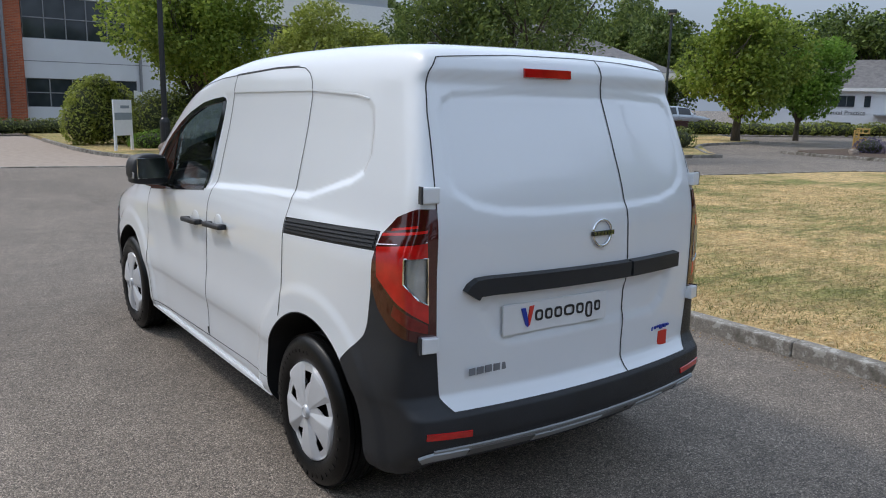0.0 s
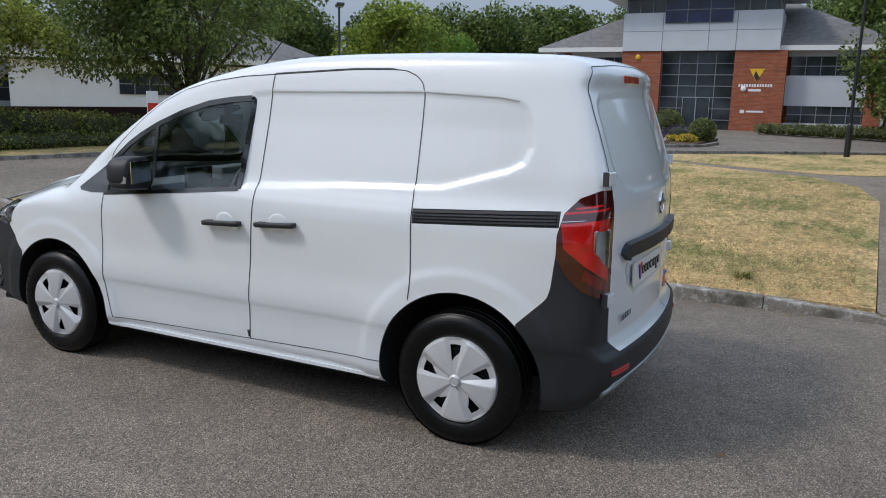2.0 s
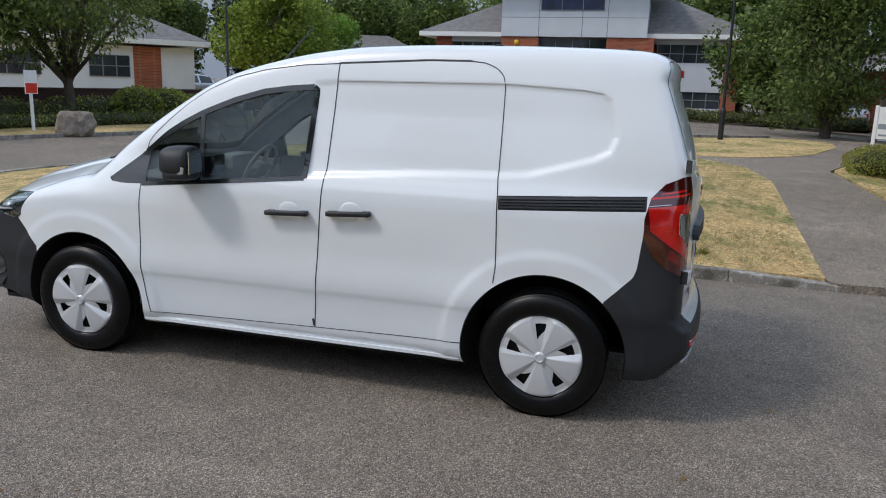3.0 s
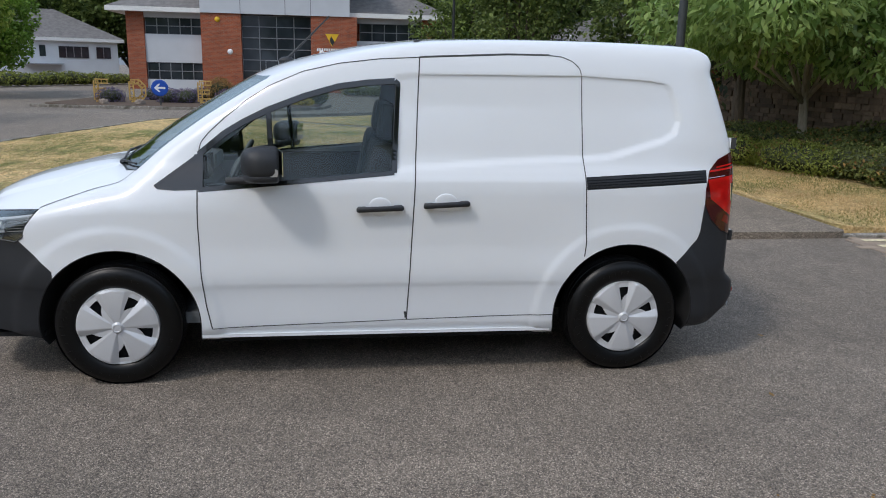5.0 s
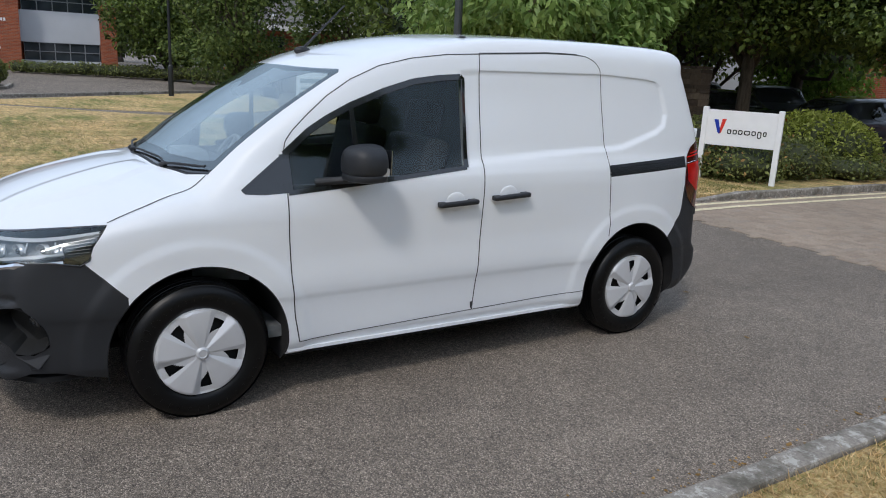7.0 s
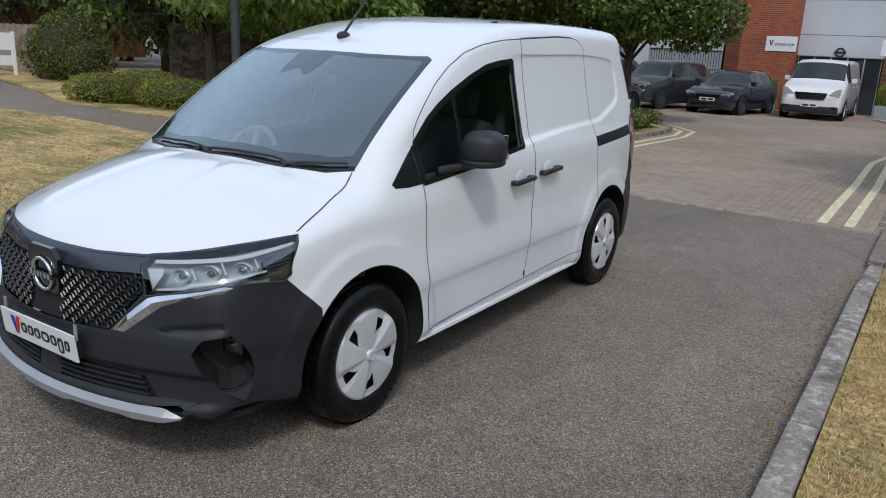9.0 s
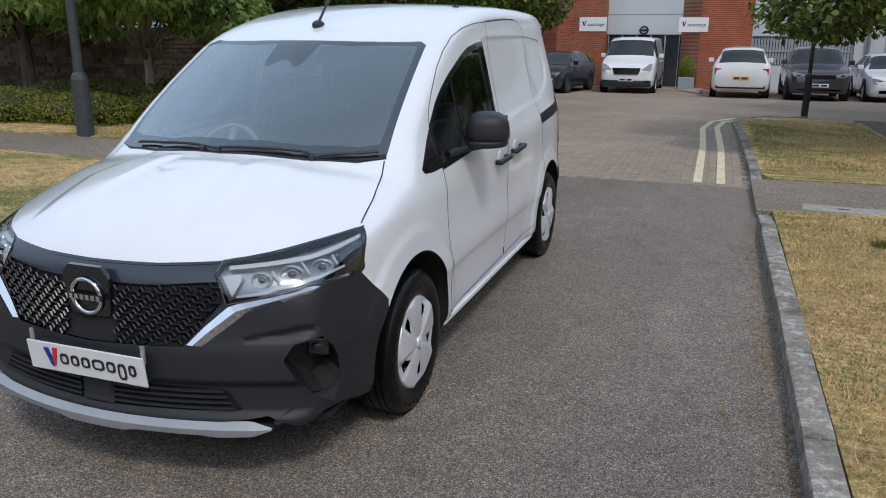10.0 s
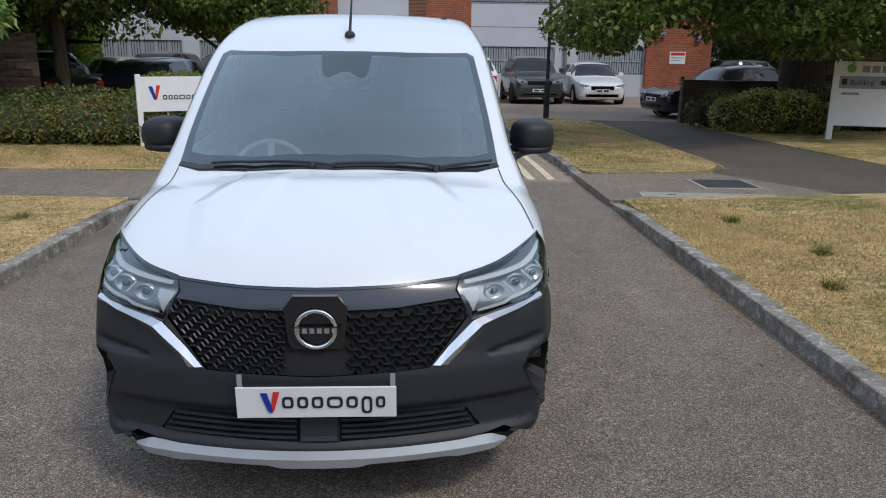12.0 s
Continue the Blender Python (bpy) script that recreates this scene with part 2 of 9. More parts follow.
def make_bark(name, a, b):
    n = Nodes(name)
    n.base(n.ramp(n.noise(6.0, 6.0, 0.7, stretch=(3.0, 3.0, 0.5)), [(0.3, a), (0.7, b)]))
    n.set(Roughness=0.95)
    n.bump(n.noise(9.0, 6.0, 0.7, stretch=(3.0, 3.0, 0.5)), 1.0, 0.03)
    return n.mat


def make_roof_tile():
    n = Nodes("slate_roof")
    w = n.nt.nodes.new("ShaderNodeTexWave")
    w.bands_direction = "Z"
    w.inputs["Scale"].default_value, w.inputs["Distortion"].default_value = 3.2, 0.3
    n.link(n.coords(), w.inputs["Vector"])
    c = n.ramp(n.noise(3.0, 5.0), [(0.3, (0.125, 0.12, 0.12)), (0.7, (0.21, 0.20, 0.195))])
    c = n.mix(1.0, c, n.ramp(w.outputs["Fac"], [(0.0, grey(0.78)), (0.25, grey(1.0))]), "MULTIPLY")
    n.base(c)
    n.set(Roughness=0.8)
    return n.mat


M = {
    # the darkest path tone adds painted tree shade to darker tarmac
    "asphalt": make_asphalt("asphalt", (1.02, 0.985, 0.95)), "path": make_asphalt("path_asphalt", (1.12, 1.06, 0.98), 120.0), "path_dark_shade": make_asphalt("path_asphalt_shade_tone", (0.60, 0.57, 0.53), 150.0), "turf": make_turf(), "kerb": make_kerb_stone(), "blocks": make_blocks(),
    "blade_green": leafy("grass_green", (0.10, 0.115, 0.024), (0.29, 0.28, 0.085), 0.7, 0.3),
    "blade_straw": leafy("grass_straw", (0.47, 0.315, 0.135), (0.86, 0.63, 0.34), 0.75, 0.25),
    "soil": plain("soil", (0.085, 0.055, 0.035), 0.95, var=0.35, scale=12.0, bump=0.8, bscale=30.0),
    "brick": make_brickwork("red_brickwork"), "stone": make_rubble(), "boulder": make_boulder(), "roof": make_roof_tile(),
    "cladding": plain("grey_cladding", (0.52, 0.545, 0.58), 0.45, var=0.05, scale=0.7),
    "render": plain("white_render", (0.66, 0.68, 0.70), 0.7, var=0.05, scale=0.8),
    "fascia": plain("white_fascia", (0.72, 0.72, 0.70), 0.5, var=0.05),
    "frame": plain("window_frame_grey", (0.19, 0.20, 0.22), 0.4, var=0.08),
    "frame_light": plain("window_frame_light", (0.33, 0.36, 0.39), 0.4, var=0.08),
    "pane": make_pane("window_glass"), "pane_blue": make_pane("blue_window_glass", (0.008, 0.013, 0.042)),
    "blind": plain("blind_slat", (0.30, 0.33, 0.35), 0.6, var=0.1),
    "yellow_line": plain("worn_yellow_paint", (0.68, 0.60, 0.40), 0.8, var=0.28, scale=18.0, bump=0.5),
    "white": plain("white_enamel", (0.78, 0.79, 0.80), 0.35, var=0.03),
    "ink": plain("dark_ink", (0.018, 0.018, 0.020), 0.5, var=0.05),
    "navy": plain("navy_board", (0.030, 0.026, 0.055), 0.45, var=0.08),
    "logo_blue": plain("logo_blue", (0.008, 0.035, 0.33), 0.35, var=0.03),
    "logo_red": plain("logo_red", (0.62, 0.035, 0.02), 0.35, var=0.03),
    "logo_yellow": plain("logo_yellow", (0.72, 0.44, 0.02), 0.4, var=0.03),
    "sign_blue": plain("sign_blue", (0.010, 0.075, 0.42), 0.35, var=0.04),
    "sign_grey": plain("sign_grey", (0.26, 0.30, 0.33), 0.4, var=0.04),
    "apple": plain("apple_green", (0.14, 0.40, 0.09), 0.4, var=0.04),
    "timber": plain("pale_timber", (0.52, 0.34, 0.10), 0.7, var=0.2, scale=14.0),
    "fence": plain("weathered_fence", (0.27, 0.22, 0.18), 0.85, var=0.25, scale=7.0),
    "lamp_black": plain("lamp_post_paint", (0.014, 0.016, 0.018), 0.4, var=0.2),
    "lamp_grey": plain("lamp_post_grey", (0.045, 0.052, 0.056), 0.45, var=0.15),
    "lamp_lens": plain("lamp_lens", (0.55, 0.56, 0.55), 0.25, var=0.05),
    "iron": plain("cast_iron", (0.060, 0.062, 0.066), 0.7, 0.3, var=0.2, scale=30.0, bump=0.5),
    "concrete": plain("pale_concrete", (0.33, 0.31, 0.27), 0.9, var=0.2, scale=14.0, bump=0.5),
    "pavement": plain("pale_paving", (0.36, 0.29, 0.235), 0.9, var=0.12, scale=6.0),
    "hedge": leafy("hedge_leaf_tone", (0.06, 0.08, 0.022), (0.26, 0.29, 0.085), 0.6, 0.35),
    "hedge_light": leafy("hedge_light_leaf_tone", (0.16, 0.2, 0.03), (0.46, 0.5, 0.12), 0.55, 0.5),
    "hedge_rust": leafy("hedge_rust_leaf_tone", (0.2, 0.12, 0.04), (0.46, 0.28, 0.1), 0.7, 0.35),
    "spotted": leafy("spotted_leaf", (0.22, 0.26, 0.05), (0.78, 0.74, 0.30), 0.5, 0.4),
    "walnut": leafy("walnut_leaf_tone", (0.12, 0.21, 0.045), (0.44, 0.58, 0.2), 0.34, 0.45),
    "oak": leafy("oak_leaf_tone", (0.030, 0.058, 0.013), (0.26, 0.34, 0.08), 0.42, 0.4),
    "maple": leafy("maple_leaf", (0.12, 0.19, 0.026), (0.40, 0.47, 0.09), 0.5, 0.55),
    "wood_leaf": leafy("wood_leaf_leaf_tone", (0.055, 0.095, 0.024), (0.24, 0.3, 0.08), 0.55, 0.45),
    "bright_leaf": leafy("bright_leaf", (0.10, 0.20, 0.025), (0.27, 0.42, 0.075), 0.55, 0.5),
    "conifer": leafy("conifer_leaf", (0.014, 0.026, 0.014), (0.040, 0.062, 0.030), 0.7, 0.1),
    "lavender": leafy("lavender_flower", (0.085, 0.07, 0.14), (0.20, 0.17, 0.29), 0.7, 0.2),
    "flower": leafy("yellow_flower", (0.45, 0.33, 0.02), (0.75, 0.58, 0.05), 0.6, 0.2),
    "bark": make_bark("bark", (0.045, 0.035, 0.026), (0.13, 0.105, 0.08)),
    # bark darkened to stand for deep shade under the oak's crown
    "bark_shade": make_bark("bark_shade_tone", (0.018, 0.014, 0.011), (0.060, 0.048, 0.036)),
    "bark_pale": make_bark("pale_bark", (0.24, 0.205, 0.15), (0.46, 0.40, 0.30)),
    "brick_dark": plain("dark_brown_wall", (0.060, 0.026, 0.022), 0.85, var=0.2),
    "rubber_near": plain("parked_car_tyre", (0.02, 0.02, 0.021), 0.8, var=0.2),
}


def make_far_blocks():
    n = Nodes("paving_far")
    b = n.add("ShaderNodeTexBrick", Scale=1.0)
    b.inputs["Brick Width"].default_value, b.inputs["Row Height"].default_value, b.inputs["Mortar Size"].default_value = 0.2, 0.1, 0.006
    b.inputs["Color1"].default_value, b.inputs["Color2"].default_value, b.inputs["Mortar"].default_value = (0.33, 0.258, 0.197, 1), (0.28, 0.220, 0.172, 1), (0.20, 0.165, 0.13, 1)
    n.link(n.coords(), b.inputs["Vector"])
    n.base(n.mix(1.0, b.outputs["Color"], n.ramp(n.noise(0.35, 6.0), [(0.3, grey(0.82)), (0.7, grey(1.18))]), "MULTIPLY"))
    n.set(Roughness=0.88)
    return n.mat


M["paving_far"] = make_far_blocks()

# ---- geometry helpers ----
def smooth(ob, flat=False):
    if not flat:
        for p in ob.data.polygons:
            p.use_smooth = True
    return ob


def mesh_from(bm, name, material, soft=False):
    me = bpy.data.meshes.new(name)
    bm.to_mesh(me)
    bm.free()
    for m in material if isinstance(material, (list, tuple)) else [material]:
        me.materials.append(m)
    if soft:
        for p in me.polygons:
            p.use_smooth = True
    return me


def part(name, bm, material, parent=None, label="", soft=False):
    """One mesh object, under a thing or a part where a parent is given."""
    ob = new(name, mesh_from(bm, name, material, soft))
    ob.parent = parent
    if label:
        ob["label"] = label
    return ob


def thing(name, label, category, at=(0, 0, 0), turn=0.0, group=""):
    """An empty at a thing's base, to parent its parts."""
    ob = new(name)
    ob.empty_display_size = 0.1
    ob.matrix_world = pose(*at, 0, 0, turn)
    return tagged(ob, label, category, group)


def box(bm, x0, x1, y0, y1, z0, z1, m=None, bevel=0.0):
    vs = bmesh.ops.create_cube(bm, size=1.0)["verts"]
    sx, sy, sz = x1 - x0, y1 - y0, z1 - z0
    for v in vs:
        v.co = Vector(((v.co.x + 0.5) * sx + x0, (v.co.y + 0.5) * sy + y0, (v.co.z + 0.5) * sz + z0))
    if bevel:
        es = list({e for v in vs for e in v.link_edges})
        vs = list({v for f in bmesh.ops.bevel(bm, geom=es, offset=bevel, segments=2, affect="EDGES", profile=0.6)["faces"] for v in f.verts} | {v for v in vs if v.is_valid})
    if m is not None:
        bmesh.ops.transform(bm, matrix=m, verts=[v for v in vs if v.is_valid])
    return vs


def boxed(x0, x1, y0, y1, z0, z1, m=None, bevel=0.0):
    bm = bmesh.new()
    box(bm, x0, x1, y0, y1, z0, z1, m, bevel)
    return bm


def tube(bm, points, radius, sides=8, caps=True):
    """A round bar along points; radius is a number or one for each point."""
    pts = [Vector(p) for p in points]
    rings = []
    for i, p in enumerate(pts):
        d = (pts[min(i + 1, len(pts) - 1)] - pts[max(i - 1, 0)]).normalized()
        u = d.cross(Vector((0, 0, 1)) if abs(d.z) < 0.9 else Vector((0, 1, 0))).normalized()
        w = d.cross(u)
        r = radius if isinstance(radius, (int, float)) else radius[i]
        rings.append([bm.verts.new(p + (u * math.cos(a) + w * math.sin(a)) * r) for a in (2 * math.pi * k / sides for k in range(sides))])
    for a, b in zip(rings, rings[1:]):
        for k in range(sides):
            bm.faces.new((a[k], a[(k + 1) % sides], b[(k + 1) % sides], b[k]))
    if caps:
        bm.faces.new(rings[0][::-1])
        bm.faces.new(rings[-1])
    return rings


def tubed(points, radius, sides=8):
    bm = bmesh.new()
    tube(bm, points, radius, sides)
    bmesh.ops.recalc_face_normals(bm, faces=bm.faces)
    return bm


def lathe(bm, profile, sides=24, m=None, angle=2 * math.pi):
    """Turns a profile of (radius, height) about z."""
    full = abs(angle - 2 * math.pi) < 1e-6
    n = sides if full else sides + 1
    rings = [[bm.verts.new((r * math.cos(angle * k / sides), r * math.sin(angle * k / sides), h)) for k in range(n)] for r, h in profile]
    for a, b in zip(rings, rings[1:]):
        for k in range(sides):
            j = (k + 1) % n
            bm.faces.new((a[k], a[j], b[j], b[k]))
    if m is not None:
        bmesh.ops.transform(bm, matrix=m, verts=[v for r in rings for v in r])
    return rings


def prism(bm, outline, z0, z1, m=None):
    """A flat polygon drawn up from z0 to z1."""
    lo = [bm.verts.new((x, y, z0)) for x, y in outline]
    hi = [bm.verts.new((x, y, z1)) for x, y in outline]
    n = len(outline)
    bm.faces.new(lo[::-1])
    bm.faces.new(hi)
    for i in range(n):
        j = (i + 1) % n
        bm.faces.new((lo[i], lo[j], hi[j], hi[i]))
    if m is not None:
        bmesh.ops.transform(bm, matrix=m, verts=lo + hi)
    return lo + hi


def prismed(outline, z0, z1, m=None):
    bm = bmesh.new()
    prism(bm, outline, z0, z1, m)
    bmesh.ops.recalc_face_normals(bm, faces=bm.faces)
    return bm


def mesh_np(name, verts, faces, material, soft=False):
    me = bpy.data.meshes.new(name)
    me.from_pydata([tuple(v) for v in verts], [], [tuple(int(i) for i in f) for f in faces])
    me.materials.append(material)
    if soft:
        for p in me.polygons:
            p.use_smooth = True
    return me


def text_mesh(words, size, material, extrude=0.002, align="LEFT"):
    """Lettering in the built-in font, turned into a mesh in the xy plane."""
    cu = bpy.data.curves.new("words", "FONT")
    cu.body, cu.size, cu.extrude, cu.align_x = words, size, extrude, align
    ob = bpy.data.objects.new("words", cu)
    scene.collection.objects.link(ob)
    me = bpy.data.meshes.new_from_object(ob.evaluated_get(bpy.context.evaluated_depsgraph_get()))
    bpy.data.objects.remove(ob)
    me.materials.clear()
    me.materials.append(material)
    return me


def upright(x, y, z, yaw):
    """A pose for flat work drawn in xy: its x runs along the wall at yaw, its y up, its face looks to the right of yaw."""
    return pose(x, y, z, 0, 0, yaw) @ pose(0, 0, 0, 90, 0, 0)


def rise(x, y):
    """Height of the ground: level by the van, falling gently to the offices behind it."""
    back = min(25.0, max(0.0, -5.0 - y))
    side = min(30.0, max(0.0, x - 6.0)) * min(1.0, max(0.0, (y + 9.0) / 6.0))
    return -0.0135 * back + 0.004 * side

# ---- ground, roads, lawns ----
def sheet(name, xs, ys, lift, material):
    verts = [(x, y, rise(x, y) + lift) for y in ys for x in xs]
    n = len(xs)
    faces = [(j * n + i, j * n + i + 1, (j + 1) * n + i + 1, (j + 1) * n + i) for j in range(len(ys) - 1) for i in range(n - 1)]
    return new(name, mesh_np(name, verts, faces, material))


STEPS = [-900, -300, -120, -60, -40, -30, -24, -18, -12, -9, -7, -5, -3, -1, 1, 3, 6, 9, 12, 16, 20, 26, 32, 40, 60, 120, 300, 900]
tagged(sheet("ground", STEPS, STEPS, 0.0, M["asphalt"]), "grey worn asphalt road with pale stone chippings", "road", kind="structure")


def rounded(points, radius=0.0, steps=6):
    """A closed outline with its corners rounded."""
    out, n = [], len(points)
    for i in range(n):
        p, a, b = Vector(points[i]), Vector(points[i - 1]), Vector(points[(i + 1) % n])
        r = min(radius, (a - p).length * 0.45, (b - p).length * 0.45)
        if r < 0.02:
            out.append(tuple(p))
            continue
        p0, p1 = p + (a - p).normalized() * r, p + (b - p).normalized() * r
        out += [tuple(p0 * (1 - t) ** 2 + p * 2 * t * (1 - t) + p1 * t * t) for t in (k / steps for k in range(steps + 1))]
    return out


def slab(name, outline, lift, material, label, category, depth=0.25):
    """A flat piece of ground of that outline, its top lift metres above the ground."""
    bm = bmesh.new()
    top = [bm.verts.new((x, y, rise(x, y) + lift)) for x, y in outline]
    low = [bm.verts.new((x, y, rise(x, y) + lift - depth)) for x, y in outline]
    f = bm.faces.new(top)
    if f.normal.z < 0 or f.calc_area() and (f.normal_update() or f.normal.z < 0):
        f.normal_flip()
    for i in range(len(top)):
        j = (i + 1) % len(top)
        bm.faces.new((top[i], low[i], low[j], top[j]))
    bmesh.ops.triangulate(bm, faces=[f])
    ob = part(name, bm, material)
    return tagged(ob, label, category, kind="structure")


LAWN = 0.085
ISLAND = [(2.62, -1.95), (10.2, -2.45), (12.6, -2.25), (14.2, -1.5), (15.2, 0.2), (17.6, 3.2), (19.6, 5.4), (17.8, 6.7), (14.3, 7.4), (12.4, 7.9), (8.5, 8.6), (5.2, 9.3), (3.2, 9.2), (2.62, 7.8)]
slab("lawn_island", ISLAND, LAWN, M["turf"], "sun-scorched mown lawn edged by a low concrete kerb", "lawn")
slab("lawn_far", rounded([(15.0, -2.0), (16.0, -3.4), (17.6, -4.4), (21.5, -5.7), (24.0, -5.9), (24.6, -4.6), (23.2, -2.6), (20.6, 1.0), (18.6, 3.6), (17.6, 2.6), (16.2, 0.4)], 0.8), LAWN, M["turf"], "sun-scorched lawn between two paths with a lamp post", "lawn")
slab("lawn_path_side", rounded([(2.62, -3.85), (6.7, -3.95), (13.0, -3.95), (15.4, -4.9), (21.0, -6.6), (26.0, -8.5), (26.0, -15.2), (8.0, -15.1), (5.4, -14.95), (3.6, -14.4), (2.95, -13.7), (2.62, -12.5)], 0.4), LAWN, M["turf"], "dry lawn strip and planting bed beside the paved drive", "lawn")
slab("lawn_verge", [(-2.62, -1.95), (-2.62, 9.0), (-3.0, 11.5), (-4.5, 13.5), (-8.0, 15.0), (-30.0, 15.0), (-30.0, -2.6), (-5.8, -2.35)], LAWN, M["turf"], "sun-scorched grass verge beside the road", "lawn")
slab("lawn_tip", rounded([(-2.62, -3.75), (-2.45, -12.2), (-3.0, -13.0), (-3.95, -12.9), (-4.85, -12.3), (-4.75, -4.6), (-4.3, -3.9)], 0.35), LAWN, M["turf"], "narrow dry grass strip between the drive and a footpath", "lawn")
slab("lawn_sign", [(-7.2, -4.7), (-7.0, -6.6), (-6.9, -12.0), (-30.0, -12.0), (-30.0, -3.6), (-9.0, -4.1)], LAWN, M["turf"], "shaded lawn under an oak tree behind a path", "lawn")
slab("lawn_north", rounded([(2.5, 31.0), (2.45, 21.8), (2.65, 19.6), (3.15, 18.0), (4.3, 16.7), (6.0, 15.95), (8.5, 15.15), (10.0, 14.65), (11.3, 14.2), (13.1, 13.3), (17.0, 13.0), (19.9, 12.0), (21.5, 13.6), (26.0, 17.2), (31.0, 17.6), (40.0, 27.0), (40, 60), (2.5, 60)], 0.4), LAWN, M["turf"], "dry lawn and planting beds along the far kerb", "lawn")
slab("entrance_drive", [(-30.0, 17.3), (-0.3, 16.5), (2.4, 15.85), (4.3, 16.0), (4.2, 16.7), (3.0, 18.0), (2.5, 19.6), (2.3, 21.8), (2.3, 30.6), (-30.0, 30.6)], 0.012, M["pavement"], "pale worn surface of a side entrance", "drive")
slab("path_east", rounded([(2.48, -1.95), (10.2, -2.45), (12.6, -2.25), (14.2, -1.5), (15.2, 0.2), (17.6, 3.2), (19.4, 5.2), (18.9, 3.9), (16.3, 0.6), (15.1, -2.0), (16.1, -3.4), (17.7, -4.4), (21.0, -5.5), (26.0, -6.6), (26.0, -8.4), (21.0, -6.5), (15.4, -4.8), (13.0, -3.9), (2.48, -3.8)], 0.15), LAWN - 0.012, M["path"], "grey asphalt footpath crossing the lawns", "path")
slab("path_west", [(-2.48, -1.95), (-5.3, -2.28), (-4.75, -3.2), (-4.35, -3.85), (-2.48, -3.75)], LAWN - 0.014, M["path"], "grey asphalt path crossing with pale chippings", "path")
# darker tarmac, its tone lowered further to hold the trees' shade
slab("path_shaded", [(-5.3, -2.28), (-5.8, -2.35), (-9.0, -4.1), (-7.2, -4.7), (-7.0, -6.6), (-6.9, -12.6), (-4.85, -12.9), (-4.75, -4.6), (-4.35, -3.85), (-4.75, -3.2)], LAWN - 0.014, M["path_dark_shade"], "dark asphalt footpath with the shade of trees in its tone", "path")
slab("pavement_office", rounded([(3.8, -23.5), (3.2, -25.2), (2.6, -26.0), (-0.6, -25.6), (-1.4, -23.2), (-1.4, -29.0), (3.8, -29.0)], 0.3), 0.05, M["pavement"], "pale paved apron in front of the office entrance", "pavement")

# ---- kerbs, stone by stone ----
stone_bm = bmesh.new()
box(stone_bm, -0.0625, 0.0625, -0.4525, 0.4525, -0.15, 0.0, bevel=0.014)
KERB_MESH = mesh_from(stone_bm, "kerb_stone", M["kerb"], False)


def kerb_line(name, points, label, lift=0.105, drop=()):
    """A row of kerb stones along points. drop: stretches (from, to, lift) in metres along the row where it is lowered."""
    holder = tagged(new(name), label, "kerb", kind="structure")
    pts = [Vector((x, y, 0)) for x, y in points]
    lens = [(b - a).length for a, b in zip(pts, pts[1:])]
    total, s, rng = sum(lens), 0.0, random.Random(len(points) * 7 + int(points[0][0] * 10))

    def along(d):
        for a, b, q in zip(pts, pts[1:], lens):
            if d <= q:
                return a + (b - a) * (d / q)
            d -= q
        return pts[-1]

    def level(d):
        for lo, hi, v in drop:
            if lo < d < hi:
                return v
            if lo - 0.9 < d <= lo:
                return v + (lift - v) * (lo - d) / 0.9
            if hi <= d < hi + 0.9:
                return v + (lift - v) * (d - hi) / 0.9
        return lift

    while s < total - 0.2:
        step = min(0.915, total - s)
        a, b = along(s), along(s + step)
        za, zb = rise(a.x, a.y) + level(s), rise(b.x, b.y) + level(s + step)
        d = (b - a)
        ob = new("kerb_stone", KERB_MESH)
        ob.parent = holder
        ob.matrix_basis = Matrix.LocRotScale(((a.x + b.x) / 2 + rng.uniform(-0.006, 0.006), (a.y + b.y) / 2, (za + zb) / 2 + rng.uniform(-0.004, 0.004)),
                                             Euler((math.atan2(zb - za, d.length), rng.uniform(-0.01, 0.01), math.atan2(-d.x, d.y) + rng.uniform(-0.004, 0.004))), (1, (step - 0.008) / 0.905, 1))
        s += step
    return holder


kerb_line("kerb_island", [(2.55, -3.9), (2.55, 7.8), (2.75, 8.7), (3.4, 9.25), (5.2, 9.35), (8.5, 8.66), (12.4, 7.95), (14.3, 7.45), (17.8, 6.75), (19.6, 5.0), (21.2, 2.4), (23.6, -1.2), (25.4, -4.2)], "weathered grey concrete kerb round the lawn", drop=((0.0, 1.6, 0.03), (1.6, 1.9, 0.04)))
kerb_line("kerb_verge", [(-2.55, 9.0), (-2.55, -3.8), (-2.5, -8.0), (-2.38, -11.6), (-2.6, -12.5), (-3.2, -13.05), (-3.95, -13.0)], "mossy worn concrete kerb of the grass verge", drop=((10.9, 12.6, 0.035),))
kerb_line("kerb_drive", [(2.55, -3.9), (2.55, -12.2), (2.75, -13.2), (3.3, -13.9), (5.5, -14.5), (8.0, -14.6)], "grey concrete kerb along the planting bed", drop=((0.0, 0.9, 0.03),))
kerb_line("kerb_north", [(2.35, 27.0), (2.38, 21.8), (2.58, 19.6), (3.08, 17.95), (4.25, 16.62), (6.0, 15.9), (8.5, 15.1), (10.0, 14.6), (11.3, 14.15), (13.1, 13.25), (17.0, 12.95), (19.9, 11.95), (20.3, 12.8), (23.0, 15.2), (26.0, 17.0), (31.0, 17.4)], "grey concrete kerb on the far side of the road")
kerb_line("kerb_entrance", [(-18.0, 17.0), (-0.3, 16.45), (2.4, 15.8), (4.2, 15.9)], "flush concrete kerb across a side entrance", lift=0.02)
kerb_line("kerb_letters", [(24.6, 12.6), (24.0, 11.0), (23.8, 7.0), (24.0, 3.4), (25.2, 2.3), (27.4, 2.0)], "pale kerb round the flower bed with the big letters")

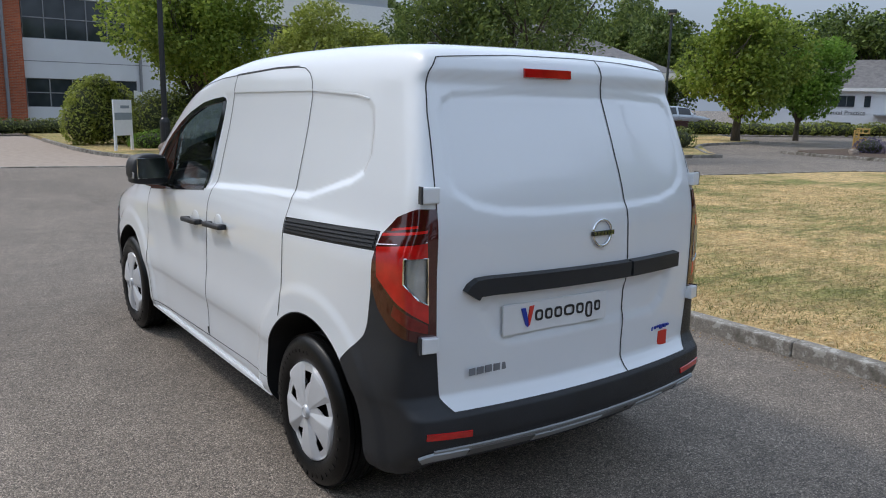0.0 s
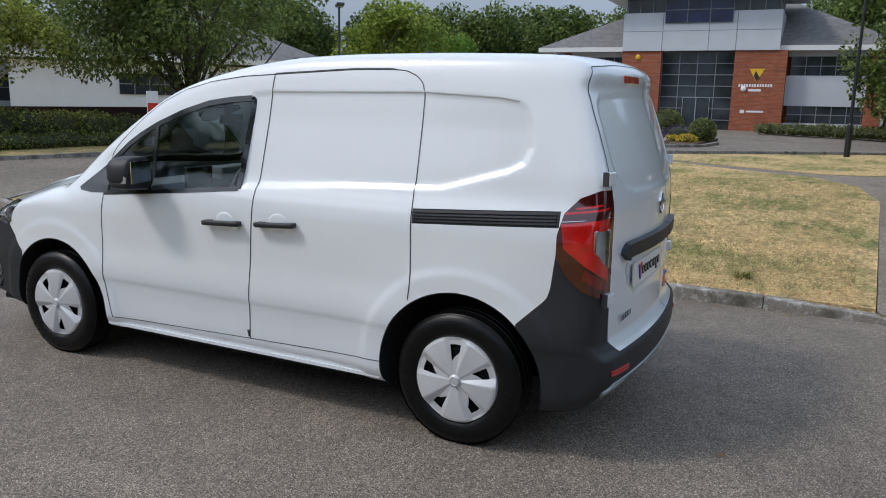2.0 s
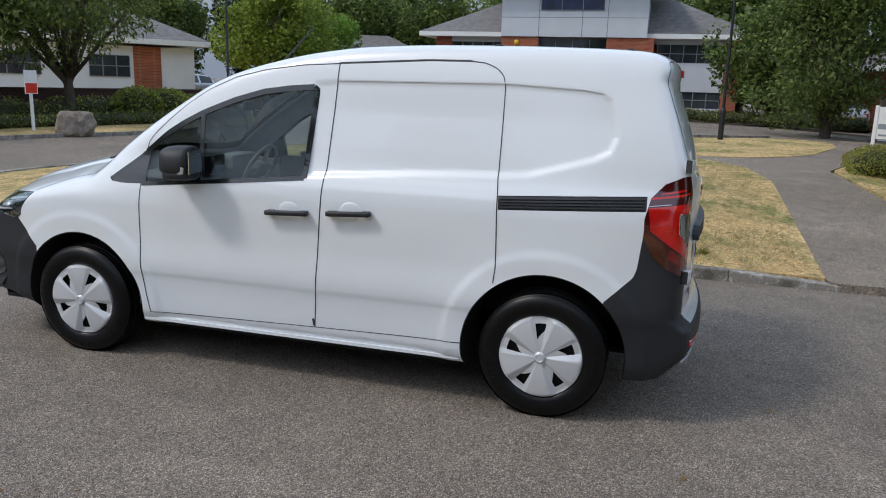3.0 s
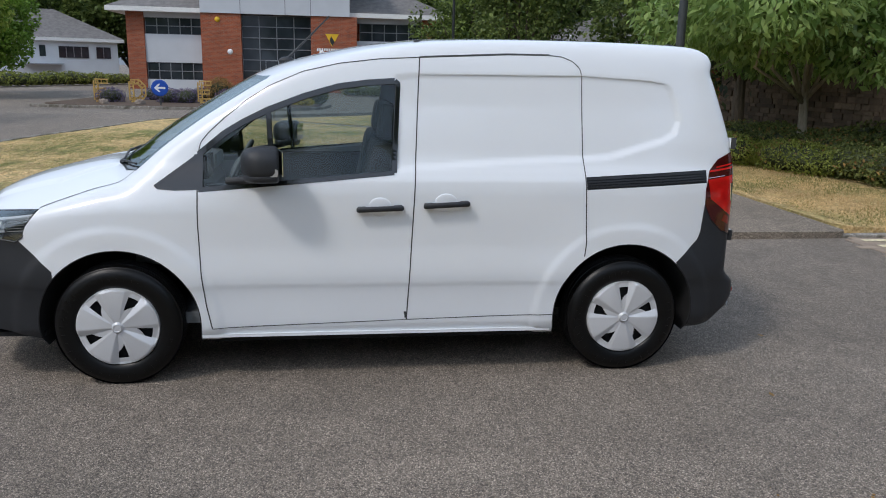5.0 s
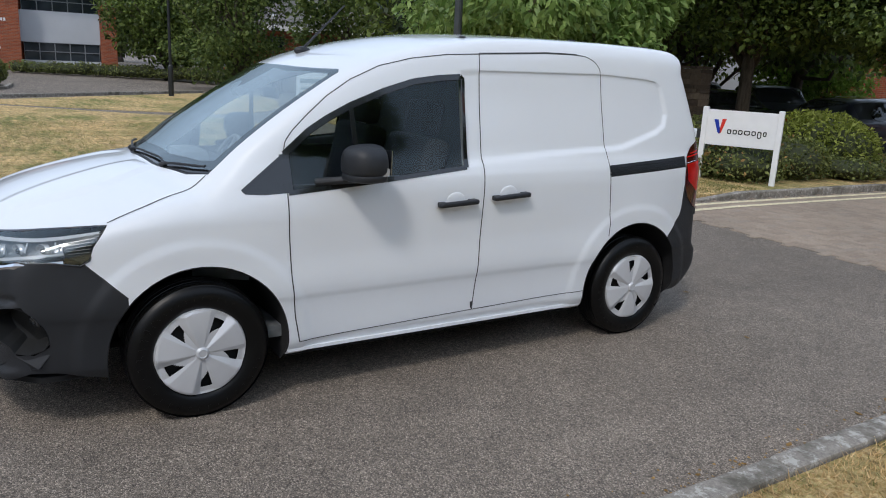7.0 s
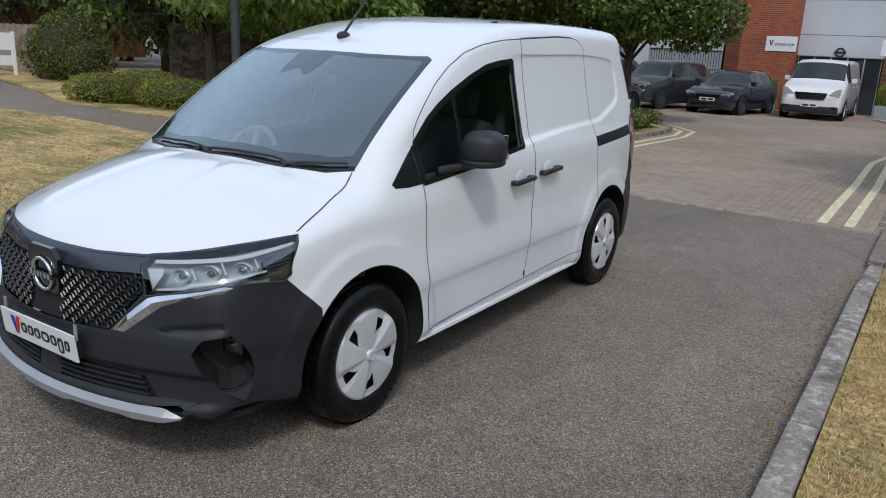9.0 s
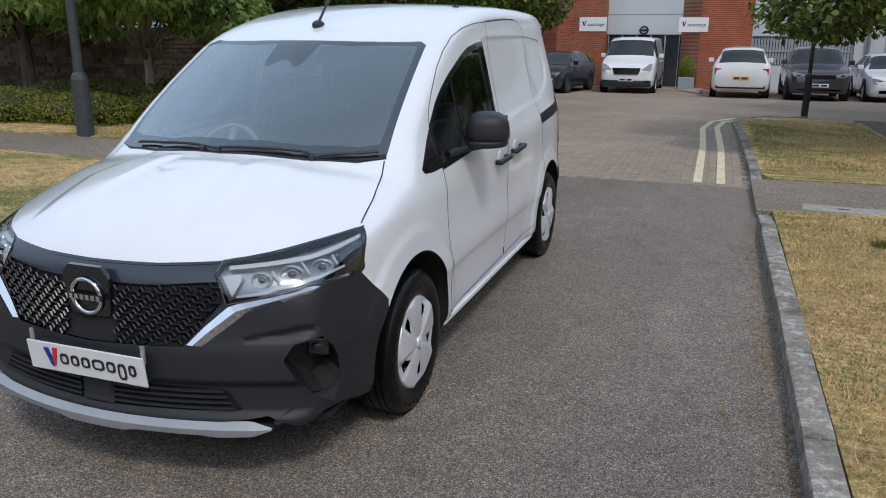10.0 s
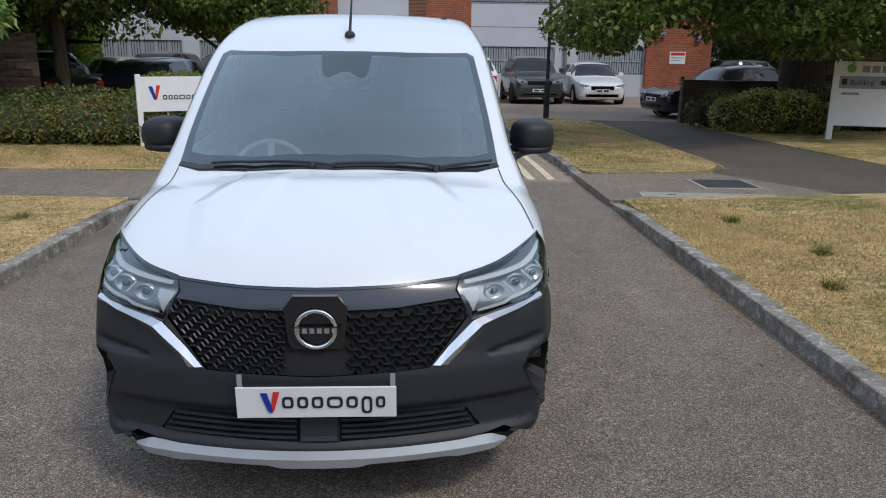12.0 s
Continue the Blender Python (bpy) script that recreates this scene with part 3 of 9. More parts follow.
# ---- double yellow lines ----
for pts, tag in (([(-1.90, -3.62), (-1.88, -7.0), (-1.80, -10.3), (-1.95, -12.0), (-2.4, -13.0), (-3.2, -13.5)], "near"), ([(-2.16, -3.62), (-2.15, -7.0), (-2.06, -10.6), (-2.2, -12.0), (-2.62, -12.75), (-3.3, -13.2)], "kerbside"),
                 ([(2.06, -3.85), (2.05, -7.0), (1.95, -11.6), (2.2, -13.3), (3.0, -14.4), (5.0, -14.95)], "near"), ([(2.32, -3.85), (2.31, -7.0), (2.22, -11.8), (2.45, -13.1), (3.15, -14.15), (5.0, -14.7)], "kerbside")):
    bm = bmesh.new()
    rows = []
    pts = [Vector(a).lerp(Vector(b), k / 10) for a, b in zip(pts, pts[1:]) for k in range(10)] + [Vector(pts[-1])]
    for i, p in enumerate(pts):
        a, b = Vector(pts[max(i - 1, 0)]), Vector(pts[min(i + 1, len(pts) - 1)])
        d = (b - a).normalized()
        q = Vector((d.y, -d.x)) * 0.05
        rows.append([bm.verts.new((p[0] + s * q.x, p[1] + s * q.y, rise(*p) + 0.0135)) for s in (-1, 1)])
    for a, b in zip(rows, rows[1:]):
        bm.faces.new((a[0], a[1], b[1], b[0]))
    bmesh.ops.recalc_face_normals(bm, faces=bm.faces)
    tagged(part("yellow_line", bm, M["yellow_line"]), "worn yellow painted no-parking line on block paving", "road marking", group="double yellow lines", kind="structure")

# ---- service covers in the path ----
cover = thing("service_cover", "dark cast-iron service cover set in the footpath", "manhole cover", (-4.15, -2.98, LAWN - 0.012))
part("frame", boxed(-0.36, 0.36, -0.33, 0.33, -0.05, 0.006), M["concrete"], cover)
part("lid", boxed(-0.31, 0.31, -0.28, 0.28, -0.03, 0.012, bevel=0.006), M["iron"], cover)
beam = thing("kerb_slab", "pale concrete slab with two lifting slots in the footpath edge", "slab", (-3.65, -2.2, LAWN - 0.012), -6)
part("slab", boxed(-0.85, 0.75, -0.14, 0.14, -0.05, 0.008, bevel=0.006), M["concrete"], beam)
for x in (-0.45, 0.4):
    part("slot", boxed(x - 0.05, x + 0.05, -0.02, 0.02, 0.0, 0.0105), M["iron"], beam)


# ---- leaves, bushes, trees ----
def leaf_arrays(rng, pos, size, narrow=0.5, hang=0.0, out=None):
    """Four-cornered leaves at pos, turned at random, or outwards where out is given."""
    n = len(pos)
    d = rng.normal(size=(n, 3))
    if out is not None:
        d += out * 0.9
    d[:, 2] -= hang
    d /= np.linalg.norm(d, axis=1)[:, None]
    s = np.cross(d, rng.normal(size=(n, 3)) * 0.55 + np.array([0.0, 0.0, 0.9]))
    s /= np.linalg.norm(s, axis=1)[:, None] + 1e-9
    up = np.cross(s, d)
    size = size * rng.uniform(0.6, 1.3, (n, 1))
    a, b = pos - d * size * 0.5, pos + d * size * 0.5
    mid = pos - d * size * 0.06 + up * size * 0.10
    v = np.stack([a, mid + s * size * narrow * 0.5, b, mid - s * size * narrow * 0.5], 1).reshape(-1, 3)
    f = np.arange(4 * n).reshape(n, 4)
    return v, f


def leaf_mesh(name, v, f, material):
    me = bpy.data.meshes.new(name)
    me.vertices.add(len(v))
    me.vertices.foreach_set("co", np.asarray(v, dtype=np.float32).ravel())
    me.loops.add(f.size)
    me.loops.foreach_set("vertex_index", f.ravel().astype(np.int32))
    me.polygons.add(len(f))
    me.polygons.foreach_set("loop_start", (np.arange(len(f)) * f.shape[1]).astype(np.int32))
    me.update(calc_edges=True)
    me.materials.append(material)
    return me


def shell_points(rng, lobes, count, inner=0.55):
    """Points in the outer shells of ellipsoids (centre, radii), and their outward ways."""
    w = np.array([r[0] * r[1] * r[2] for _, r in lobes]) ** 0.67
    pick = rng.choice(len(lobes), count, p=w / w.sum())
    c, r = np.array([l[0] for l in lobes])[pick], np.array([l[1] for l in lobes])[pick]
    d = rng.normal(size=(count, 3))
    d /= np.linalg.norm(d, axis=1)[:, None]
    rad = rng.uniform(inner ** 3, 1.12, count) ** (1 / 3)
    return c + d * r * rad[:, None], d


def gappy(rng, pos, scale, keep):
    """Thins leaves out in soft patches, to leave gaps."""
    k = np.sin(pos * scale + rng.uniform(0, 6, 3)).sum(1) + np.sin(pos[:, ::-1] * scale * 2.3 + rng.uniform(0, 6, 3)).sum(1) * 0.6 + rng.normal(size=len(pos)) * 0.7
    return k > np.quantile(k, 1 - keep)


def tree(name, label, x, y, height, spread, material, leaves, leaf, low=0.35, trunk=0.14, seed=1, narrow=0.5, hang=0.2, bark="bark", lobes=9, group="", lean=(0, 0), flat=1.0, inner=0.5):
    """A tapered trunk with limbs, and a crown of single leaves in uneven lobes."""
    rng = np.random.default_rng(seed)
    z0 = rise(x, y)
    t = thing(name, label, "tree", (x, y, z0), 0, group)
    mid, rad = height * (low + 1) / 2, height * (1 - low) / 2
    blobs = []
    for i in range(lobes):
        d = rng.normal(size=3)
        d /= np.linalg.norm(d)
        q = rng.uniform(0.35, 0.75)
        c = np.array([lean[0] + d[0] * spread * q, lean[1] + d[1] * spread * q, mid + d[2] * rad * q * flat])
        s = rng.uniform(0.34, 0.55)
        blobs.append((c, np.array([spread * s, spread * s, rad * s * 1.05])))
    bm = bmesh.new()
    fork = height * low * 0.95
    wob = rng.uniform(-0.06, 0.06, (4, 2)) * height * 0.3
    tube(bm, [(0, 0, -0.15), (wob[0][0] * 0.3, wob[0][1] * 0.3, fork * 0.5), (lean[0] * 0.15, lean[1] * 0.15, fork), (lean[0] * 0.5, lean[1] * 0.5, mid)], [trunk * 1.25, trunk, trunk * 0.85, trunk * 0.4], 10)
    bmesh.ops.recalc_face_normals(bm, faces=bm.faces)
    tr = part("trunk", bm, M[bark], t, soft=True)
    for c, r in blobs:
        bm = bmesh.new()
        s = Vector((lean[0] * 0.15, lean[1] * 0.15, fork * rng.uniform(0.85, 1.1)))
        e = Vector(c)
        m1 = s.lerp(e, 0.5) + Vector(rng.normal(size=3)) * spread * 0.08 + Vector((0, 0, rad * 0.1))
        tube(bm, [s, m1, e, e + (e - m1) * 0.15], [trunk * 0.45, trunk * 0.28, trunk * 0.14, trunk * 0.05], 6)
        for _ in range(3):
            tip = e + Vector(rng.normal(size=3)) * float(r[0]) * 0.4
            tube(bm, [m1.lerp(e, rng.uniform(0.2, 0.9)), (m1 + tip) / 2 + Vector((0, 0, 0.08)), tip], [trunk * 0.13, trunk * 0.09, trunk * 0.03], 5)
        bmesh.ops.recalc_face_normals(bm, faces=bm.faces)
        part("limb", bm, M[bark], t, soft=True)
    pos, out = shell_points(rng, blobs, int(leaves * 1.35), inner)
    ok = gappy(rng, pos, 5.0 / max(1.0, spread), 0.74) & (pos[:, 2] > height * low * 0.7)
    v, f = leaf_arrays(rng, pos[ok], leaf, narrow, hang, out[ok])
    crown = new("crown", leaf_mesh("crown", v, f, material))
    crown.parent = t
    return t


def bush(name, label, x, y, lobes, material, leaves, leaf, seed=1, category="shrub", group="", narrow=0.5, extra=None, lift=LAWN):
    """A shrub or clipped hedge of single leaves on a solid core, coloured as its shaded inside. lobes: (centre, radii)
    from its base.
    """
    rng = np.random.default_rng(seed)
    t = thing(name, label, category, (x, y, rise(x, y) + lift - 0.01), 0, group)
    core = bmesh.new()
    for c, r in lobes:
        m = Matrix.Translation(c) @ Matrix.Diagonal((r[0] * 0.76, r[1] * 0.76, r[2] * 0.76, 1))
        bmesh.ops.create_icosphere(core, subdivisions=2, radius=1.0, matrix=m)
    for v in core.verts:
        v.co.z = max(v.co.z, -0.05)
    part("core", core, M["bush_shade"], t)
    pos, out = shell_points(rng, [(np.array(c), np.array(r)) for c, r in lobes], leaves, 0.8)
    pos = pos[(pos[:, 2] > 0.0)]
    v, f = leaf_arrays(rng, pos, leaf, narrow)
    ob = new("leaves", leaf_mesh("leaves", v, f, material))
    ob.parent = t
    if extra:
        mat2, count2 = extra
        pos, _ = shell_points(rng, [(np.array(c), np.array(r) * 1.03) for c, r in lobes], count2, 0.92)
        pos = pos[pos[:, 2] > 0.35 * max(r[2] for _, r in lobes)]
        pos = pos[gappy(rng, pos, 1.4, 0.5)]
        v, f = leaf_arrays(rng, pos, leaf, narrow)
        ob = new("young_leaves", leaf_mesh("young_leaves", v, f, mat2))
        ob.parent = t
    return t


# dark green of the filled cores: shade inside the leaves, put into colour
M["bush_shade"] = plain("bush_core_shade", (0.040, 0.048, 0.020), 0.95, var=0.4, scale=20.0)


def hedge_lobes(points, width, height, rng_seed=3, step=0.55):
    """Lobes strung along a line, for a long low hedge; points are relative to its base."""
    rng, out = random.Random(rng_seed), []
    for (x0, y0), (x1, y1) in zip(points, points[1:]):
        n = max(1, int(math.hypot(x1 - x0, y1 - y0) / step))
        for i in range(n):
            t = (i + 0.5) / n
            h = height * rng.uniform(0.85, 1.15)
            out.append(((x0 + (x1 - x0) * t + rng.uniform(-0.1, 0.1), y0 + (y1 - y0) * t + rng.uniform(-0.1, 0.1), h * 0.42), (step * 0.95 + width * 0.12, width * 0.55 if abs(x1 - x0) > abs(y1 - y0) else step, h * 0.6)))
    return out

# ---- trees near the drive ----
tree("walnut_tree", "young walnut tree with large bright green drooping leaves", 8.9, -7.2, 4.6, 2.9, M["walnut"], 15000, 0.21, 0.31, 0.09, 11, 0.42, 0.9, "bark_pale", 13, inner=0.45, lean=(-0.4, 0.3))
tree("walnut_tree", "walnut tree with large bright green drooping leaves over a hedge", 13.2, -8.2, 5.6, 3.2, M["walnut"], 12000, 0.23, 0.30, 0.15, 12, 0.42, 0.9, "bark", 13, inner=0.45)
tree("lime_tree", "dense dark green lime tree beside the drive", 4.3, -14.1, 5.6, 2.9, M["oak"], 30000, 0.135, 0.33, 0.11, 21, 0.7, 0.3, "bark", 14)
tree("lime_tree", "dark green tree behind the planting bed", 7.6, -12.2, 6.6, 3.5, M["oak"], 26000, 0.15, 0.34, 0.16, 22, 0.65, 0.3, "bark", 14)
tree("lime_tree", "broad dark green tree shading the parked cars", 11.2, -13.6, 8.0, 4.2, M["oak"], 20000, 0.18, 0.30, 0.20, 23, 0.6, 0.3, "bark", 15)
oak = tree("oak_tree", "old oak with a thick trunk in painted shade tones and overhanging leafy boughs", -8.95, -10.7, 7.8, 5.2, M["oak"], 42000, 0.14, 0.36, 0.46, 31, 0.6, 0.4, "bark_shade", 20, lean=(0.4, -0.8))
rng = np.random.default_rng(77)
for bx, by, bz, br, bh in ((4.9, 2.2, 2.65, 1.5, 0.95), (3.2, 1.4, 2.75, 1.6, 1.05), (1.2, 2.0, 2.6, 1.5, 1.0), (-0.8, 1.6, 2.5, 1.5, 1.1), (-2.6, 0.6, 2.5, 1.6, 1.1), (2.0, 3.4, 3.6, 1.6, 0.9), (0.2, -0.8, 3.2, 1.8, 1.0), (3.6, -0.6, 3.5, 1.7, 0.9)):
    bx, by, bz = bx + 0.85, by + 1.8, bz + 0.03
    bm = bmesh.new()
    tube(bm, [(0.2, 0.15, 2.5), (bx * 0.5, by * 0.5, bz + 0.5), (bx, by, bz + 0.1), (bx * 1.12, by * 1.12, bz - 0.4)], [0.13, 0.09, 0.05, 0.02], 7)
    bmesh.ops.recalc_face_normals(bm, faces=bm.faces)
    bough = part("bough", bm, M["bark"], oak, soft=True)
    pos, out = shell_points(rng, [(np.array([bx + dx, by + dy, bz + dz]), np.array([br * 0.55, br * 0.55, bh * 0.5])) for dx, dy, dz in rng.normal(size=(6, 3)) * np.array([br * 0.45, br * 0.45, bh * 0.32])], 6200, 0.55)
    pos, out = pos[pos[:, 2] > 1.6], out[pos[:, 2] > 1.6]
    v, f = leaf_arrays(rng, pos, 0.115, 0.65, 0.3, out)
    spray = new("leaves", leaf_mesh("leaves", v, f, M["oak"]))
    spray.parent = bough
tree("yew_tree", "very dark evergreen tree behind the lawn", 15.0, -10.8, 8.0, 4.2, M["conifer"], 9000, 0.26, 0.10, 0.25, 41, 0.4, 0.3, "bark", 14)
tree("yew_tree", "very dark evergreen tree above a hedge", 19.5, -11.6, 8.5, 4.2, M["oak"], 9000, 0.27, 0.12, 0.25, 42, 0.6, 0.3, "bark", 14)
tree("lime_tree", "wide dark green tree over the car park", 9.6, -17.2, 7.5, 4.0, M["oak"], 11000, 0.22, 0.30, 0.18, 24, 0.6, 0.3, "bark", 16)
tree("lime_tree", "dark green tree at the edge of the car park", 14.5, -17.5, 8.0, 4.2, M["oak"], 11000, 0.24, 0.28, 0.18, 25, 0.6, 0.3, "bark", 16)
tree("lime_tree", "green tree beyond the end of the offices", -17.5, -31.0, 7.5, 3.6, M["wood_leaf"], 12000, 0.22, 0.10, 0.2, 26, 0.6, 0.3, "bark", 15)
tree("lime_tree", "green tree beyond the car park", -21.0, -25.0, 8.0, 3.8, M["wood_leaf"], 12000, 0.24, 0.10, 0.2, 27, 0.6, 0.3, "bark", 15)
tree("lime_tree", "green tree at the back of the car park", 17.0, -21.5, 7.0, 4.0, M["wood_leaf"], 14000, 0.22, 0.06, 0.2, 28, 0.6, 0.3, "bark", 16)
tree("lime_tree", "bushy green tree behind the parked cars", 13.2, -22.6, 6.0, 3.4, M["bright_leaf"], 12000, 0.20, 0.06, 0.18, 29, 0.6, 0.3, "bark", 15)
tree("bare_tree", "thin tree with few leaves beside the offices", -15.2, -34.0, 6.5, 2.2, M["wood_leaf"], 900, 0.2, 0.25, 0.09, 43, 0.6, 0.2, "bark_pale", 12)

# ---- trees and shrubs across the road ----
tree("maple_tree", "green maple tree behind a planting bed", 6.4, 22.4, 6.6, 2.9, M["maple"], 24000, 0.14, 0.16, 0.12, 51, 0.75, 0.2, "bark", 14)
tree("acer_tree", "small acer with yellow-green leaves and a slim trunk", 8.8, 18.1, 4.5, 2.1, M["hedge_light"], 12000, 0.12, 0.33, 0.07, 52, 0.6, 0.2, "bark_pale", 11)
tree("ash_tree", "large ash tree with fine green foliage", 15.4, 17.3, 7.0, 4.3, M["wood_leaf"], 26000, 0.19, 0.19, 0.16, 53, 0.42, 0.3, "bark", 17)
tree("horse_chestnut", "dense mid-green chestnut tree on the lawn", 30.6, 18.4, 6.9, 3.0, M["maple"], 19000, 0.20, 0.17, 0.2, 54, 0.75, 0.3, "bark", 15)
tree("birch_tree", "fresh bright green tree on the lawn", 36.3, 18.6, 5.6, 2.2, M["bright_leaf"], 14000, 0.18, 0.17, 0.13, 55, 0.7, 0.3, "bark", 13)
tree("hornbeam_tree", "dense dark green hornbeam reaching down to the hedge", 28.6, -6.6, 7.4, 3.4, M["wood_leaf"], 22000, 0.19, 0.06, 0.2, 56, 0.6, 0.3, "bark", 17)
tree("hornbeam_tree", "dark green tree beside the brick house", 31.5, -14.0, 8.5, 3.8, M["wood_leaf"], 9000, 0.28, 0.08, 0.2, 57, 0.6, 0.3, "bark", 15)

tree("hornbeam_tree", "dark green tree between the offices and the house", 37.0, -5.6, 7.0, 3.4, M["oak"], 16000, 0.24, 0.05, 0.2, 58, 0.6, 0.3, "bark", 16)

WOODS = [(58, 44, 10.5, 4.5), (50, 54, 9.5, 5.0), (66, 40, 11.0, 4.6), (74, 33, 10.0, 5.0), (82, 36, 9.5, 5.2), (68, 14, 9.0, 4.8), (80, 45, 10.5, 6.0), (76, 22, 9.5, 5.5), (62, 52, 11.0, 5.5), (44, 46, 9.0, 4.5), (58, 4, 9.0, 4.6), (60, -6, 9.5, 5.0), (46, -10, 10.5, 5.0), (52, -20, 10.5, 5.4), (40, -24, 11.0, 5.4), (30, -24, 10.0, 5.0), (22, -18, 9.0, 4.4), (26, 46, 9.0, 4.6), (16, 50, 9.0, 4.8), (86, 30, 11.0, 6.0), (88, 10, 11.0, 6.0), (70, -4, 10, 5.5), (-4, -48, 10, 6), (-18, -44, 10, 6), (-26, -32, 9, 5), (20, -40, 10, 6), (-20, -18, 10, 5), (-22, -4, 9, 5), (-24, 8, 9, 5), (-20, 22, 9, 5), (-14, 38, 10, 6), (90, -12, 11, 6), (-13, -42, 9, 6), (-24, -42, 10, 6)]
masters = [tree("wood_tree", "tree in full dark summer leaf in the belt of woodland", WOODS[k][0], WOODS[k][1], 10.0, 4.8, M[("wood_leaf", "oak", "conifer")[k % 3 if k < 2 else 2]] if k < 3 else M["wood_leaf"], 17000, 0.40, 0.08, 0.3, 60 + k, 0.6, 0.3, "bark", 17, "belt of woodland") for k in range(3)]
for i, (x, y, h, s) in enumerate(WOODS[3:]):
    ob = copy_thing(masters[0 if i % 3 else 1], pose(x, y, rise(x, y), 0, 0, i * 77))
    ob.scale = (s / 4.5, s / 4.5, h / 8.8)

# ---- hedges and beds ----
bush("low_hedge", "low clipped spreading hedge with rusty patches", 3.0, -6.6, hedge_lobes([(0.3, -0.6), (3.0, -0.55), (6.5, -0.2), (9.6, 0.9)], 1.5, 0.56, 5, 0.5) + hedge_lobes([(0.3, -1.7), (4.0, -1.7), (9.0, -1.0)], 1.5, 0.62, 6, 0.5) + hedge_lobes([(0.35, -2.6), (0.3, -6.2)], 0.9, 0.36, 7, 0.5) + hedge_lobes([(1.2, -2.8), (8.0, -2.8)], 1.6, 0.55, 8, 0.55), M["hedge"], 90000, 0.066, 71, "hedge", narrow=0.6, extra=(M["hedge_rust"], 14000))
bush("laurel_shrub", "rounded bright green shrub beside the sign", 4.3, -10.4, [((0, 0, 0.5), (0.8, 0.7, 0.62)), ((0.6, -0.2, 0.55), (0.6, 0.6, 0.55)), ((-0.5, 0.1, 0.45), (0.6, 0.6, 0.5))], M["hedge_light"], 6000, 0.09, 72)
bush("laurel_hedge", "dark green hedge in front of the parked cars", 6.3, -9.6, hedge_lobes([(-1.2, -0.3), (4.5, 0.2)], 1.0, 0.75, 9, 0.6), M["hedge"], 5000, 0.11, 73, "hedge")
bush("juniper_bank", "low spreading evergreen shrubs with yellowing tips", 9.2, -5.7, [((0, 0, 0.22), (1.3, 0.8, 0.34)), ((1.6, 0.3, 0.25), (1.2, 0.8, 0.38)), ((2.9, 0.2, 0.3), (1.1, 0.8, 0.42)), ((-1.5, -0.7, 0.2), (1.2, 0.7, 0.32)), ((3.6, 0.9, 0.25), (0.9, 0.7, 0.38))], M["hedge_light"], 22000, 0.060, 74, "shrub", extra=(M["hedge_rust"], 5000))
bush("beech_bush", "rounded green bush against a timber fence", 19.4, -8.1, [((0, 0, 1.0), (1.2, 1.0, 1.1)), ((1.0, 0, 0.8), (0.9, 0.9, 0.85)), ((-1.0, 0.1, 0.7), (0.8, 0.8, 0.75))], M["hedge"], 8000, 0.10, 75)
bush("office_hedge", "long low clipped hedge in front of the brick offices", 37.0, -4.0, hedge_lobes([(3.0, 5.2), (0.6, 1.2), (-1.6, -2.8), (-3.6, -5.0)], 1.2, 0.55, 10, 0.7), M["hedge"], 7000, 0.13, 76, "hedge")
bush("clipped_hedge", "long clipped green hedge on the far lawn", 40.0, 24.0, hedge_lobes([(-6.0, 1.6), (0, -1.0), (8, -3.5), (16, -6.5)], 1.4, 0.75, 11, 0.9), M["hedge_light"], 9000, 0.16, 77, "hedge", extra=(M["hedge"], 5000))
bush("round_bush", "big bushy yellow-green shrub at the corner of a bed", 3.2, 23.4, [((0, 0, 1.1), (0.75, 0.8, 1.0)), ((0.35, 0.1, 0.9), (0.8, 0.8, 1.1)), ((-0.35, -0.1, 0.7), (0.6, 0.7, 0.8)), ((0.75, 0.1, 1.35), (0.6, 0.6, 0.6)), ((0.3, 0, 1.75), (0.5, 0.5, 0.45)), ((1.2, -0.2, 0.6), (0.7, 0.7, 0.7))], M["hedge_light"], 12000, 0.10, 78)
bush("spotted_laurel", "tall bushy shrub with yellow and green leaves", 5.0, 22.3, [((0, 0, 0.8), (0.9, 0.8, 0.95)), ((1.0, 0.3, 0.9), (0.9, 0.8, 0.95)), ((1.9, 0.2, 0.8), (0.9, 0.8, 0.9))], M["hedge"], 6500, 0.10, 79, extra=(M["hedge_light"], 4000))
bush("low_shrub", "low green ground-cover shrub by the kerb", 4.6, 21.2, [((0, 0, 0.2), (0.9, 0.5, 0.35)), ((0.9, 0.1, 0.2), (0.8, 0.5, 0.35))], M["bright_leaf"], 2600, 0.09, 80)
bush("ground_cover", "band of low dark ground-cover planting behind the kerb", 6.0, 17.6, hedge_lobes([(0.6, 0.1), (4.2, -0.3), (8.0, -1.2), (13.0, -3.0)], 1.0, 0.42, 12, 0.7), M["hedge"], 9000, 0.09, 81, "shrub", extra=(M["hedge_light"], 3000))
bush("back_hedge", "dark hedge along the front of the offices", 4.5, 31.2, hedge_lobes([(-5.0, 0.6), (-0.3, 0.4)], 1.0, 0.65, 13, 0.8), M["hedge"], 3500, 0.12, 82, "hedge")
bush("border_hedge", "mixed shrub border with lighter shrubs behind the kerb", 12.0, 17.4, hedge_lobes([(-2.0, 1.6), (3.0, 0.4), (7.0, -1.2), (11.0, -1.6)], 1.3, 0.8, 14, 0.9), M["hedge"], 7000, 0.12, 83, "hedge", extra=(M["hedge_light"], 4000))
